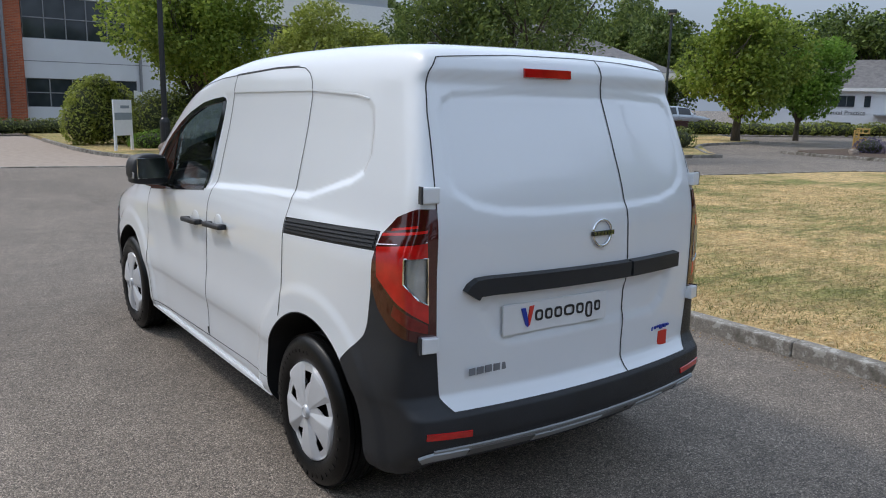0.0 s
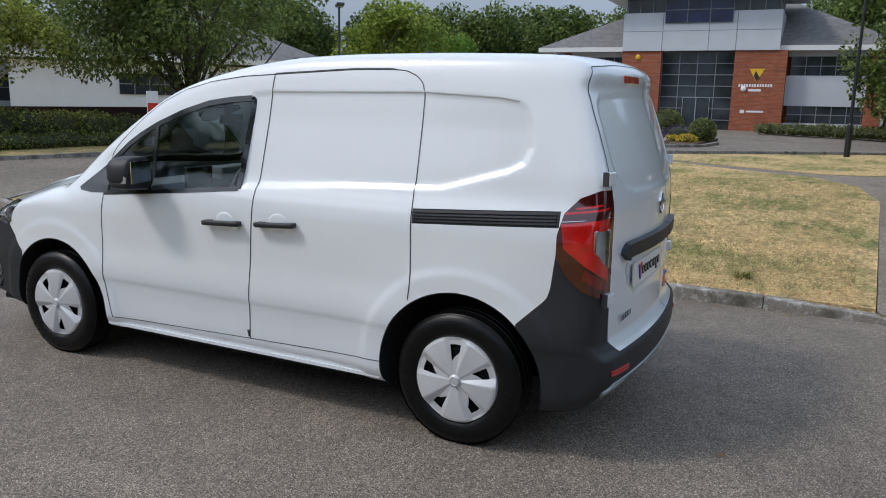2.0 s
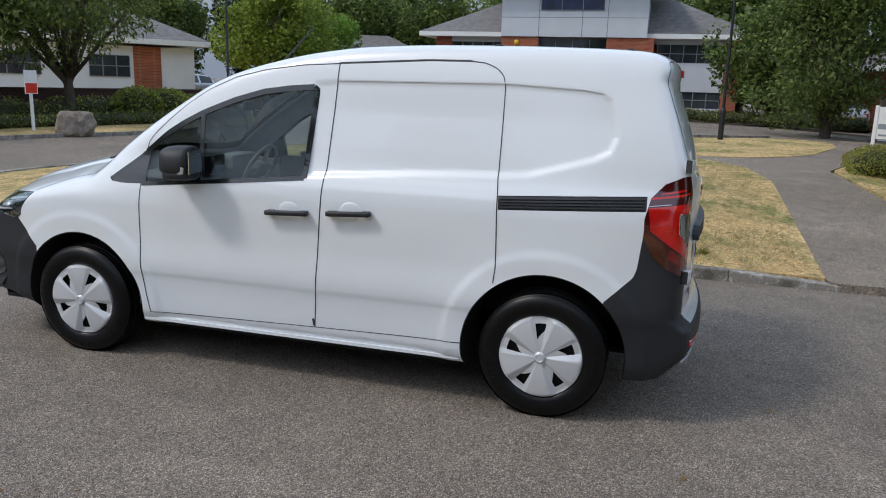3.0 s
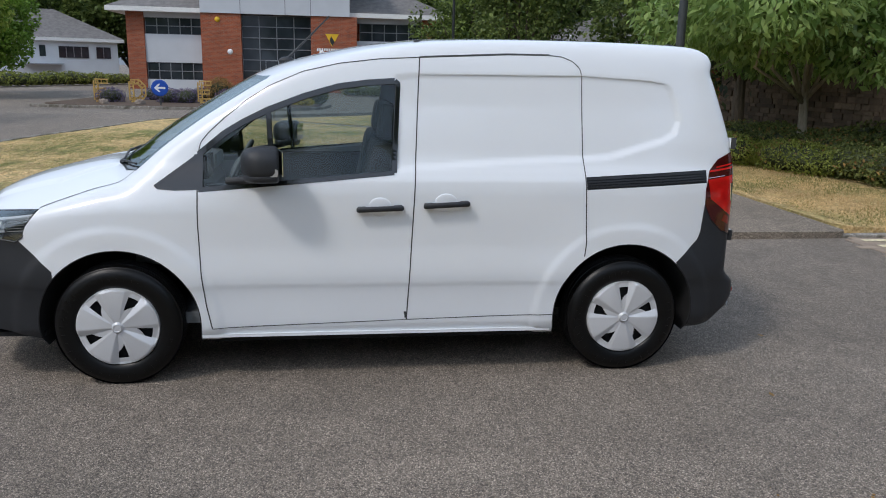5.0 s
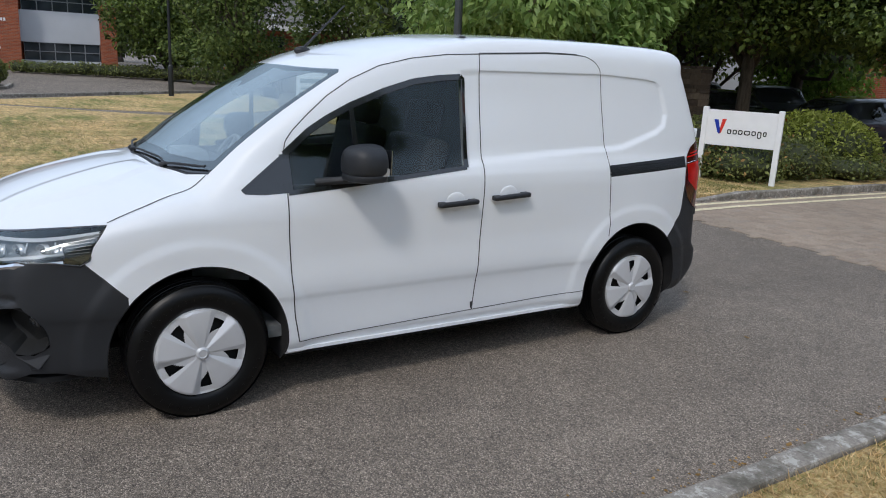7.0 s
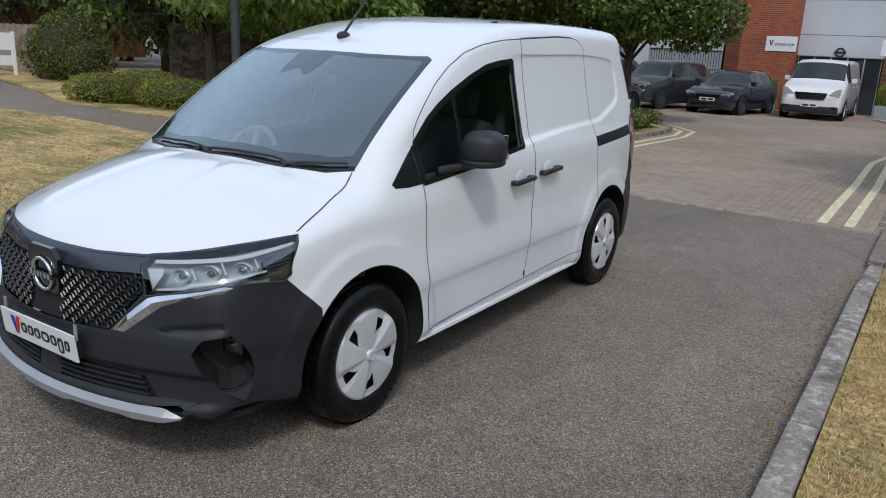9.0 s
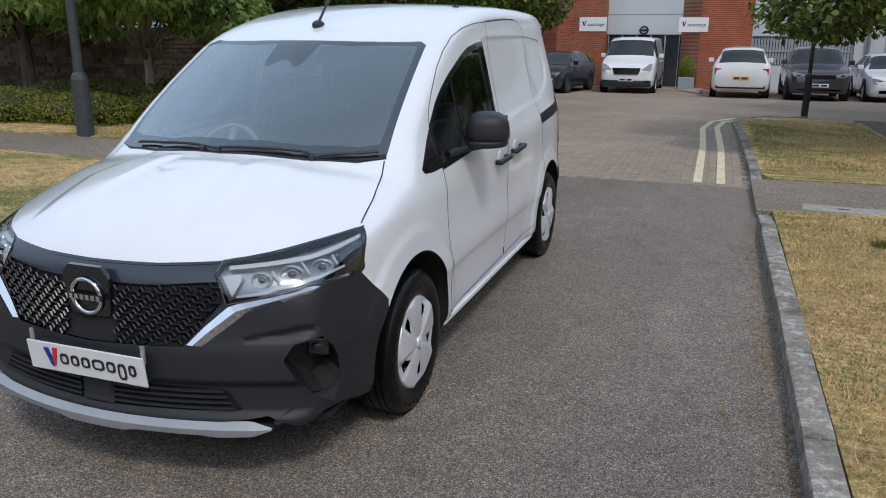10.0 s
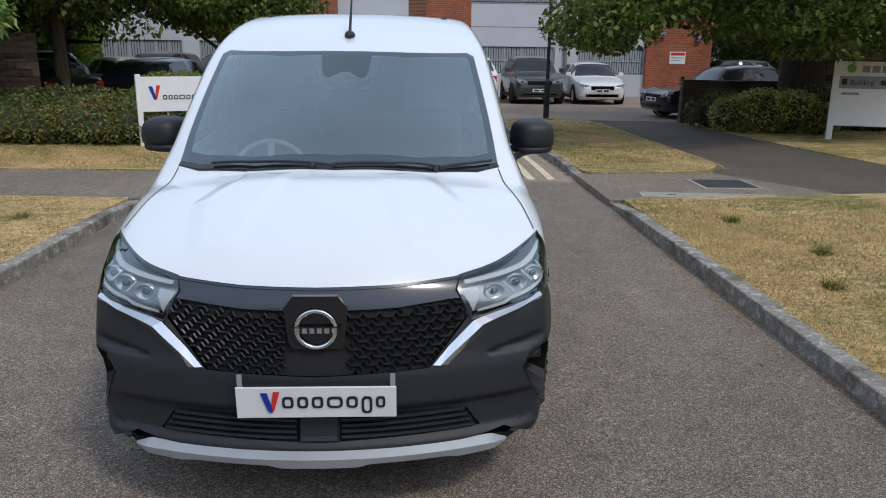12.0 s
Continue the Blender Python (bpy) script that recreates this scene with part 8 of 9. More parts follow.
    me = mesh_np("fog_well", rows, faces + [tuple(range(2 * k, 3 * k))], M["fog_black"])
    bm = bmesh.new()
    bm.from_mesh(me)
    bmesh.ops.recalc_face_normals(bm, faces=bm.faces)
    bm.to_mesh(me)
    bm.free()
    fw = new("fog_well", me)
    fw.parent = van
    fw["label"] = "black vent with a small fog lamp"
    way = Vector((s * 0.35, 1.0, 0.05)).normalized()
    at = Matrix.Translation((s * 0.762, 3.374, 0.538)) @ way.to_track_quat("Z", "Y").to_matrix().to_4x4()
    bm = bmesh.new()
    box(bm, -0.042, 0.042, -0.034, 0.034, -0.06, 0.0, at, bevel=0.010)
    fog = part("fog_lamp", bm, M["gloss_black"], fw)
    bm = bmesh.new()
    lathe(bm, [(0.0, 0.012), (0.012, 0.011), (0.021, 0.006), (0.025, 0.0), (0.028, 0.003), (0.030, 0.0)], 24, at @ Matrix.Diagonal((1.05, 0.85, 1, 1)))
    part("fog_lens", bm, M["lamp_smoked"], fog, soft=True)
    # upturned chin facet beneath the vent
    q, n = on_skin("y", [(s * x, z) for x, z in ((0.664, 0.300), (0.774, 0.384), (0.818, 0.386), (0.806, 0.330), (0.680, 0.296), (0.806, 0.322), (0.676, 0.282))])
    out = q + n * np.array([0.002, 0.002, 0.002, 0.016, 0.014, 0.0, 0.0])[:, None]
    bm = bmesh.new()
    vs_ = [bm.verts.new(v) for v in out]
    for f in ((0, 1, 3, 4), (1, 2, 3), (4, 3, 5, 6), (3, 2, 5), (0, 4, 6)):
        bm.faces.new([vs_[i] for i in f])
    bmesh.ops.recalc_face_normals(bm, faces=bm.faces)
    part("chin_facet", bm, M["plastic"], van, "dark grey upturned bumper corner")
    # reflectors and skid plate of the rear bumper
    ribbon("reflector", "-y", [(s * 0.60, 0.428), (s * 0.775, 0.438)], 0.026, 0, M["red_lens"], van, high=0.005, label="red rear reflector")
    ribbon("skid_tab", "-y", [(s * 0.775, 0.338), (s * 0.745, 0.352), (s * 0.60, 0.350)], 0.050, 0, M["skid"], van, high=0.010)
ribbon("skid_band", "-y", [(-0.72, 0.340), (0.72, 0.340)], 0.062, 0, M["skid_dark"], van, high=0.005, label="grey satin skid band of the rear bumper")
ribbon("skid_tab", "-y", [(-0.30, 0.340), (0.06, 0.340)], 0.050, 0, M["skid"], van, high=0.010)
ribbon("skid_tab", "-y", [(0.28, 0.340), (0.48, 0.340)], 0.050, 0, M["skid"], van, high=0.010)
ribbon("skid_trim", "-y", [(-0.74, 0.374), (0.74, 0.374)], 0.014, 0, M["skid"], van, high=0.007)
for x in (-0.60, -0.22, 0.22, 0.60):
    (q, n) = on_skin("-y", [(x, 0.352)])
    bm = bmesh.new()
    lathe(bm, [(0.0, 0.008), (0.010, 0.008), (0.0115, 0.0)], 16, Matrix.Translation(q[0]) @ Vector(n[0]).to_track_quat("Z", "Y").to_matrix().to_4x4())
    part("parking_sensor", bm, M["plastic"], van)
bl = ribbon("brake_lamp", "-y", [(-0.262, 1.712), (-0.03, 1.712)], 0.036, 0, M["red_lens"], back[-1], high=0.010, label="red high-level brake lamp")

# ---- rear door bar, plate, badges ----
bar = ribbon("door_bar", "-y", [(-0.582, 0.925), (-0.565, 0.951), (-0.50, 0.954), (0.205, 0.945)], 0.072, 0, M["plastic"], back[-1], high=0.030, label="black grab bar above the plate")
ribbon("door_bar", "-y", [(0.22, 0.944), (0.56, 0.944)], 0.072, 0, M["plastic"], back[1], high=0.030)


def show_plate(parent, x, y, z, turn, tilt=0.0):
    """A dealer's show plate; local face towards -y."""
    p = part("plate", boxed(-0.262, 0.262, -0.004, 0.004, -0.057, 0.057, bevel=0.0025), M["plate"], parent, "white show plate with a blue and red mark")
    p.matrix_basis = pose(x, y, z, tilt, 0, turn)
    vee(p, -0.150, -0.037, 0.075, -0.0045)
    mark_bars(p, -0.112, -0.024, 0.082, -0.0045)
    return p


(q, n) = on_skin("-y", [(-0.17, 0.81)])
show_plate(back[-1], -0.178, q[0][1] - 0.006, 0.812, -3, -2)
(q, n) = on_skin("y", [(0.0, 0.50)])
show_plate(van, 0.0, q[0][1] + 0.022, 0.49, 180, 6)
part("plate_bracket", boxed(-0.24, 0.24, q[0][1] - 0.03, q[0][1] + 0.016, 0.44, 0.54), M["plastic"], van)
for x in (-0.25, 0.25):
    part("plate_strap", boxed(x - 0.008, x + 0.008, q[0][1] + 0.010, q[0][1] + 0.016, 0.52, 0.585), M["skid"], van)


def ring_badge(parent, x, y, z, r, turn, tilt=0):
    """A ring with a bar across it, facing -y."""
    bm = bmesh.new()
    lathe(bm, [(r * 0.80, 0.0), (r * 0.82, 0.007), (r * 0.94, 0.009), (r, 0.006), (r, 0.0)], 40, pose(0, 0, 0, 90, 0, 0))
    b = part("badge", bm, M["chrome"], parent, "chrome ring badge", soft=True)
    b.matrix_basis = pose(x, y, z, tilt, 0, turn)
    part("badge_bar", boxed(-r * 1.12, r * 1.12, -0.012, -0.004, -r * 0.17, r * 0.17, bevel=0.003), M["gloss_black"], b)
    bm = bmesh.new()
    for i in range(6):
        u = (-0.95 + i * 0.34) * r
        box(bm, u, u + 0.22 * r, -0.0145, -0.0118, -r * 0.13, r * 0.13)
    part("badge_print", bm, M["chrome"], b)
    return b


(q, n) = on_skin("-y", [(0.04, 1.106)])
ring_badge(back[-1], 0.04, q[0][1] - 0.001, 1.106, 0.057, 0, -3)
(q, n) = on_skin("-y", [(-0.45, 0.63), (0.46, 0.62), (0.50, 0.585)])
bm = bmesh.new()
for i in range(8):
    u = -0.585 + i * 0.038
    box(bm, u, u + 0.029, q[0][1] - 0.004 + (i - 4) * -0.0018, q[0][1] + 0.004, 0.625, 0.652)
part("model_lettering", bm, M["frame"], back[-1], "dark grey model lettering")
bm = bmesh.new()
for i in range(9):
    box(bm, 0.36 + i * 0.022, 0.375 + i * 0.022, q[1][1] - 0.004, q[1][1] + 0.004, 0.632 + 0.004 * (i % 3), 0.650)
part("supplier_sticker", bm, M["logo_blue"], back[1], "small blue supplier sticker")
part("age_sticker", boxed(0.485, 0.545, q[2][1] - 0.004, q[2][1] + 0.01, 0.555, 0.62), M["logo_red"], back[1], "small red square sticker")

# ---- grille: dark backing and rows of interlocked slanting bars ----
part_back = new("grille_backing", skin_mesh("grille_backing", {"grille"}, (-1, 1), M["well"], -0.014))
part_back.parent = van
part_back["label"] = "gloss black grille backing"
cell_w, cell_h = 0.054, 0.0265
segs = []
for r in range(10):
    z = 0.572 + r * cell_h
    for c in range(-12, 13):
        x = c * cell_w + (0.5 * cell_w if r % 2 else 0.0)
        segs.append(((x - 0.004, z), (x + 0.024, z)))
        segs.append(((x + 0.024, z), (x + 0.036, z + 0.015)))
        segs.append(((x - 0.006, z + 0.002), (x - 0.018, z + 0.017)))
        segs.append(((x - 0.004, z), (x - 0.016, z - 0.014)))
keep = []
for a, b in segs:
    m_ = np.array([[-abs((a[0] + b[0]) / 2), (a[1] + b[1]) / 2]])
    if inside(GRILLE, m_[:, 0], m_[:, 1])[0] > 0.008 and abs(m_[0, 0]) > 0.098:
        keep.append((a, b))
pa, na = on_skin("y", [k[0] for k in keep])
pb, nb = on_skin("y", [k[1] for k in keep])
bm = bmesh.new()
for a, b, n_ in zip(pa, pb, na):
    a, b, n_ = Vector(a), Vector(b), Vector(n_)
    t = (b - a).normalized()
    s_ = n_.cross(t) * 0.0036
    lo = [a + s_, a - s_, b - s_, b + s_]
    vs_ = [bm.verts.new(p - n_ * 0.012) for p in lo] + [bm.verts.new(p - n_ * 0.001) for p in lo] + [bm.verts.new(p + n_ * 0.0035) for p in (a - t * 0.001, b + t * 0.001)]
    for f in ((4, 5, 8), (5, 6, 9, 8), (6, 7, 9), (7, 4, 8, 9), (0, 1, 5, 4), (1, 2, 6, 5), (2, 3, 7, 6), (3, 0, 4, 7)):
        bm.faces.new([vs_[i] for i in f])
bmesh.ops.recalc_face_normals(bm, faces=bm.faces)
gm = part("grille_mesh", bm, M["grille_bar"], van, "gloss black grille of interlocking bars")
gm["kind"] = "stuff"
# badge housing
bq, bn = on_skin("y", [(0.0, 0.72), (0.0, 0.84)])
hs = part("badge_panel", prismed([(-0.104, 0.80), (-0.072, 0.842), (0.072, 0.842), (0.104, 0.80), (0.090, 0.672), (0.078, 0.656), (-0.078, 0.656), (-0.090, 0.672)], -0.012, 0.006), M["gloss_black"], van, "black badge panel")
hs.matrix_basis = pose(0, bq[0][1] + 0.002, 0.72, 93.0, 0, 180) @ pose(0, -0.72, 0)
ring_badge(van, 0.0, bq[0][1] + 0.014, 0.729, 0.071, 180, 3)
# lower intake: slats
ib = new("intake_backing", skin_mesh("intake_backing", {"intake"}, (-1, 1), M["well"], -0.012))
ib.parent = van
for k in range(4):
    z = 0.340 + k * 0.021
    for s in (-1, 1):
        ribbon("intake_slat", "y", [(s * 0.075, z), (s * (0.53 - 0.012 * k), z + 0.004)], 0.010, 0, M["plastic"], van, high=0.012)
ribbon("intake_post", "y", [(0.0, 0.325), (0.0, 0.415)], 0.14, 0, M["plastic"], van, high=0.012)

# silver lower lip: a moulding with an upward face and a stepped lower edge
xs_ = np.linspace(-0.655, 0.655, 73)
tip = np.clip((0.655 - np.abs(xs_)) / 0.06, 0.0, 1.0)
q, n = on_skin("y", [(x, 0.272 + 0.028 * t) for x, t in zip(xs_, tip)])
n[:, 2] = 0
low_z = np.interp(np.abs(xs_), [0.0, 0.13, 0.17, 0.42, 0.47, 0.60, 0.655], [0.242, 0.242, 0.252, 0.252, 0.245, 0.250, 0.262])
ridge, foot, tuck = q + n * (0.026 * tip)[:, None], q + n * (0.018 * tip)[:, None], q - n * 0.03
ridge[:, 2] = 0.266 + 0.012 * tip
foot[:, 2], tuck[:, 2] = low_z, low_z - 0.002
k = len(xs_)
me = mesh_np("skid_lip", np.concatenate([q - n * 0.004, ridge, foot, tuck]), [(a * k + i, a * k + i + 1, (a + 1) * k + i + 1, (a + 1) * k + i) for a in range(3) for i in range(k - 1)], M["skid"])
bm = bmesh.new()
bm.from_mesh(me)
bmesh.ops.recalc_face_normals(bm, faces=bm.faces)
bm.to_mesh(me)
bm.free()
lip_ob = new("skid_lip", me)
lip_ob.parent = van
lip_ob["label"] = "silver lower bumper lip"

# ---- aerial and wipers ----
(q, n) = on_skin("z", [(0.0, 1.885)])
bm = bmesh.new()
bmesh.ops.create_uvsphere(bm, u_segments=16, v_segments=10, radius=1.0, matrix=Matrix.Translation((0, 1.885, q[0][2] + 0.004)) @ Matrix.Diagonal((0.028, 0.05, 0.026, 1)))
ae = part("aerial", bm, M["plastic"], van, "short black roof aerial", soft=True)
part("aerial_rod", tubed([(0, 1.885, q[0][2] + 0.015), (0, 1.80, q[0][2] + 0.10), (0, 1.63, q[0][2] + 0.27)], [0.008, 0.007, 0.004], 8), M["plastic"], ae)
for pts in ([(0.00, 2.812), (0.10, 2.790), (0.35, 2.745), (0.54, 2.690)], [(-0.43, 2.748), (-0.38, 2.742), (-0.20, 2.775), (0.02, 2.800)], [(-0.43, 2.748), (-0.47, 2.722), (-0.57, 2.672), (-0.67, 2.615)]):
    q, n = on_skin("z", resample(pts, 0.03))
    part("wiper", tubed([tuple(a + b * 0.016) for a, b in zip(q, n)], [0.010] + [0.006] * (len(q) - 1), 8), M["plastic"], van)
for x, y in ((0.10, 2.80), (-0.42, 2.755)):
    q, n = on_skin("z", [(x, y)])
    bm = bmesh.new()
    bmesh.ops.create_uvsphere(bm, u_segments=12, v_segments=8, radius=0.015, matrix=Matrix.Translation(q[0] + n[0] * 0.010))
    part("wiper_pivot", bm, M["plastic"], van, soft=True)
(q, n) = on_skin("z", [(x, y) for y in (0.35, 1.15) for x in (-0.52, 0.52)] + [(x, -0.30) for x in (-0.5, 0.5)])
for p in q:
    bm = bmesh.new()
    lathe(bm, [(0.0, 0.006), (0.018, 0.006), (0.024, 0.0)], 16, Matrix.Translation(p))
    part("roof_plug", bm, M["plastic"], van)

# ---- cabin seen through the glass ----
part("bulkhead", boxed(-0.70, 0.70, 1.10, 1.13, 0.35, 1.62), M["bulkhead"], van, "grey bulkhead behind the seats")
part("cabin_floor", boxed(-0.78, 0.78, 1.13, 3.0, 0.30, 0.36), M["cabin"], van)
bm = bmesh.new()
prism(bm, [(2.40, 0.55), (2.36, 0.92), (2.42, 1.02), (2.55, 1.045), (2.66, 1.03), (2.68, 0.6)], -0.60, 0.60, Matrix(((0, 0, 1, 0), (1, 0, 0, 0), (0, 1, 0, 0), (0, 0, 0, 1))))
bmesh.ops.recalc_face_normals(bm, faces=bm.faces)
part("dashboard", bm, M["cabin"], van, "dark grey dashboard")
part("display", boxed(-0.12, 0.12, 2.36, 2.39, 0.98, 1.12, bevel=0.006), M["gloss_black"], van)
part("instrument_hood", boxed(0.22, 0.56, 2.36, 2.52, 1.0, 1.10, bevel=0.03), M["cabin"], van)
for x in (-0.38, 0.38):
    st = new("cab_seat")
    st.parent = van
    st.matrix_basis = pose(x, 1.55, 0)
    part("cushion", boxed(-0.25, 0.25, -0.08, 0.45, 0.50, 0.68, bevel=0.05), M["seat"], st, soft=True)
    part("backrest", boxed(-0.25, 0.25, -0.09, 0.07, 0.0, 0.60, pose(0, -0.10, 0.66, 12, 0, 0), bevel=0.05), M["seat"], st, soft=True)
    part("head_rest", boxed(-0.13, 0.13, -0.06, 0.06, 0.0, 0.20, pose(0, -0.24, 1.25, 10, 0, 0), bevel=0.04), M["seat"], st, soft=True)
sw = new("steering_wheel")
sw.parent = van
sw.matrix_basis = pose(0.38, 2.24, 1.0, -62, 0, 0)
bm = bmesh.new()
lathe(bm, [(0.185 + 0.014 * math.cos(a), 0.014 * math.sin(a)) for a in (2 * math.pi * k / 10 for k in range(11))], 36)
part("wheel_rim", bm, M["cabin"], sw, soft=True)
part("wheel_hub", boxed(-0.08, 0.08, -0.06, 0.06, -0.03, 0.03, bevel=0.02), M["cabin"], sw)
for a in (0, 180, 270):
    part("wheel_spoke", boxed(0.05, 0.18, -0.015, 0.015, -0.01, 0.01, Matrix.Rotation(radians(a), 4, "Z")), M["cabin"], sw)
lining = skin_mesh("cabin_lining", {"front_door", "body", "bonnet"}, (-1, 1), M["cabin_pale"], -0.028, lambda c: 1.1 < c[1] < 2.62 and c[2] > 1.0)
lo_ = new("cabin_lining", lining)
lo_.parent = van
lo_["label"] = "pale grey cabin lining"
for s in (-1, 1):
    part("door_card", boxed(s * 0.80 - 0.02, s * 0.80 + 0.02, 1.18, 2.30, 0.40, 1.06, bevel=0.015), M["seat"], doors[s, "front"])
(q, n) = on_skin("z", [(0.0, 2.16)])
part("camera_pod", prismed([(-0.16, 0.0), (0.16, 0.0), (0.12, 0.12), (0.05, 0.17), (-0.05, 0.17), (-0.12, 0.12)], -0.03, 0.0, Matrix.Translation((0, q[0][1] - 0.02, q[0][2] - 0.012)) @ pose(0, 0, 0, -31, 0, 0)), M["gloss_black"], van, "dark sensor pod behind the screen")
part("mirror_inside", boxed(-0.11, 0.11, 2.06, 2.08, 1.42, 1.48, bevel=0.01), M["cabin"], van)
part("paper", boxed(0.05, 0.26, 2.50, 2.56, 1.06, 1.064), M["plate"], van, "white paper on the dashboard")

# ---- parked cars ----
CAR_PAINT = {}
def car_paint(key, c, metal=0.0):
    if key not in CAR_PAINT:
        CAR_PAINT[key] = plain("car_paint_" + key, c, 0.28, metal, var=0.04, coat=1.0)
    return CAR_PAINT[key]


CAR_GLASS = make_pane("parked_car_glass", (0.018, 0.021, 0.024))
# stations from the nose back: part of the length, sill height, belt height, roof height, half width at belt and roof
SHAPES = {
    "hatch": (4.25, 1.46, [(0.0, 0.28, 0.62, 0.62, 0.66, 0.66), (0.03, 0.20, 0.74, 0.74, 0.80, 0.78), (0.14, 0.18, 0.86, 0.86, 0.88, 0.80), (0.27, 0.18, 0.95, 0.97, 0.90, 0.76), (0.42, 0.18, 0.97, 1.40, 0.90, 0.62), (0.55, 0.18, 0.98, 1.46, 0.90, 0.60), (0.80, 0.18, 1.00, 1.43, 0.90, 0.60), (0.93, 0.20, 1.02, 1.28, 0.88, 0.60), (0.985, 0.26, 0.98, 1.02, 0.82, 0.68), (1.0, 0.32, 0.80, 0.82, 0.72, 0.66)]),
    "suv": (4.4, 1.66, [(0.0, 0.36, 0.74, 0.74, 0.70, 0.68), (0.03, 0.26, 0.90, 0.90, 0.84, 0.80), (0.16, 0.24, 1.02, 1.02, 0.90, 0.82), (0.27, 0.24, 1.08, 1.10, 0.92, 0.78), (0.40, 0.24, 1.10, 1.60, 0.92, 0.66), (0.55, 0.24, 1.11, 1.66, 0.92, 0.64), (0.85, 0.24, 1.13, 1.62, 0.92, 0.63), (0.95, 0.26, 1.12, 1.40, 0.90, 0.64), (0.99, 0.32, 1.05, 1.08, 0.85, 0.72), (1.0, 0.40, 0.85, 0.87, 0.78, 0.70)]),
    "van": (4.97, 1.98, [(0.0, 0.34, 0.80, 0.80, 0.74, 0.72), (0.03, 0.24, 0.98, 0.98, 0.90, 0.84), (0.12, 0.22, 1.16, 1.18, 0.96, 0.84), (0.17, 0.22, 1.22, 1.28, 0.97, 0.82), (0.28, 0.22, 1.24, 1.90, 0.97, 0.76), (0.36, 0.22, 1.25, 1.97, 0.97, 0.75), (0.9, 0.22, 1.25, 1.98, 0.97, 0.76), (0.985, 0.26, 1.22, 1.92, 0.95, 0.76), (1.0, 0.34, 1.1, 1.6, 0.90, 0.74)]),
    "saloon": (4.65, 1.43, [(0.0, 0.28, 0.60, 0.60, 0.66, 0.66), (0.03, 0.20, 0.72, 0.72, 0.80, 0.78), (0.15, 0.18, 0.84, 0.84, 0.88, 0.80), (0.29, 0.18, 0.92, 0.94, 0.90, 0.76), (0.43, 0.18, 0.94, 1.37, 0.90, 0.62), (0.56, 0.18, 0.95, 1.43, 0.90, 0.60), (0.72, 0.18, 0.97, 1.38, 0.90, 0.60), (0.86, 0.20, 0.99, 1.08, 0.88, 0.66), (0.985, 0.26, 0.96, 0.98, 0.82, 0.70), (1.0, 0.32, 0.78, 0.80, 0.72, 0.66)]),
}


# where windscreen, rear window and side windows begin and end along the length
PANES = {"hatch": (0.285, 0.415, 0.885, 0.972, 0.36, 0.86), "suv": (0.285, 0.395, 0.905, 0.980, 0.345, 0.88), "van": (0.178, 0.272, 2.0, 2.0, 0.235, 0.40), "saloon": (0.305, 0.425, 0.735, 0.855, 0.37, 0.76)}


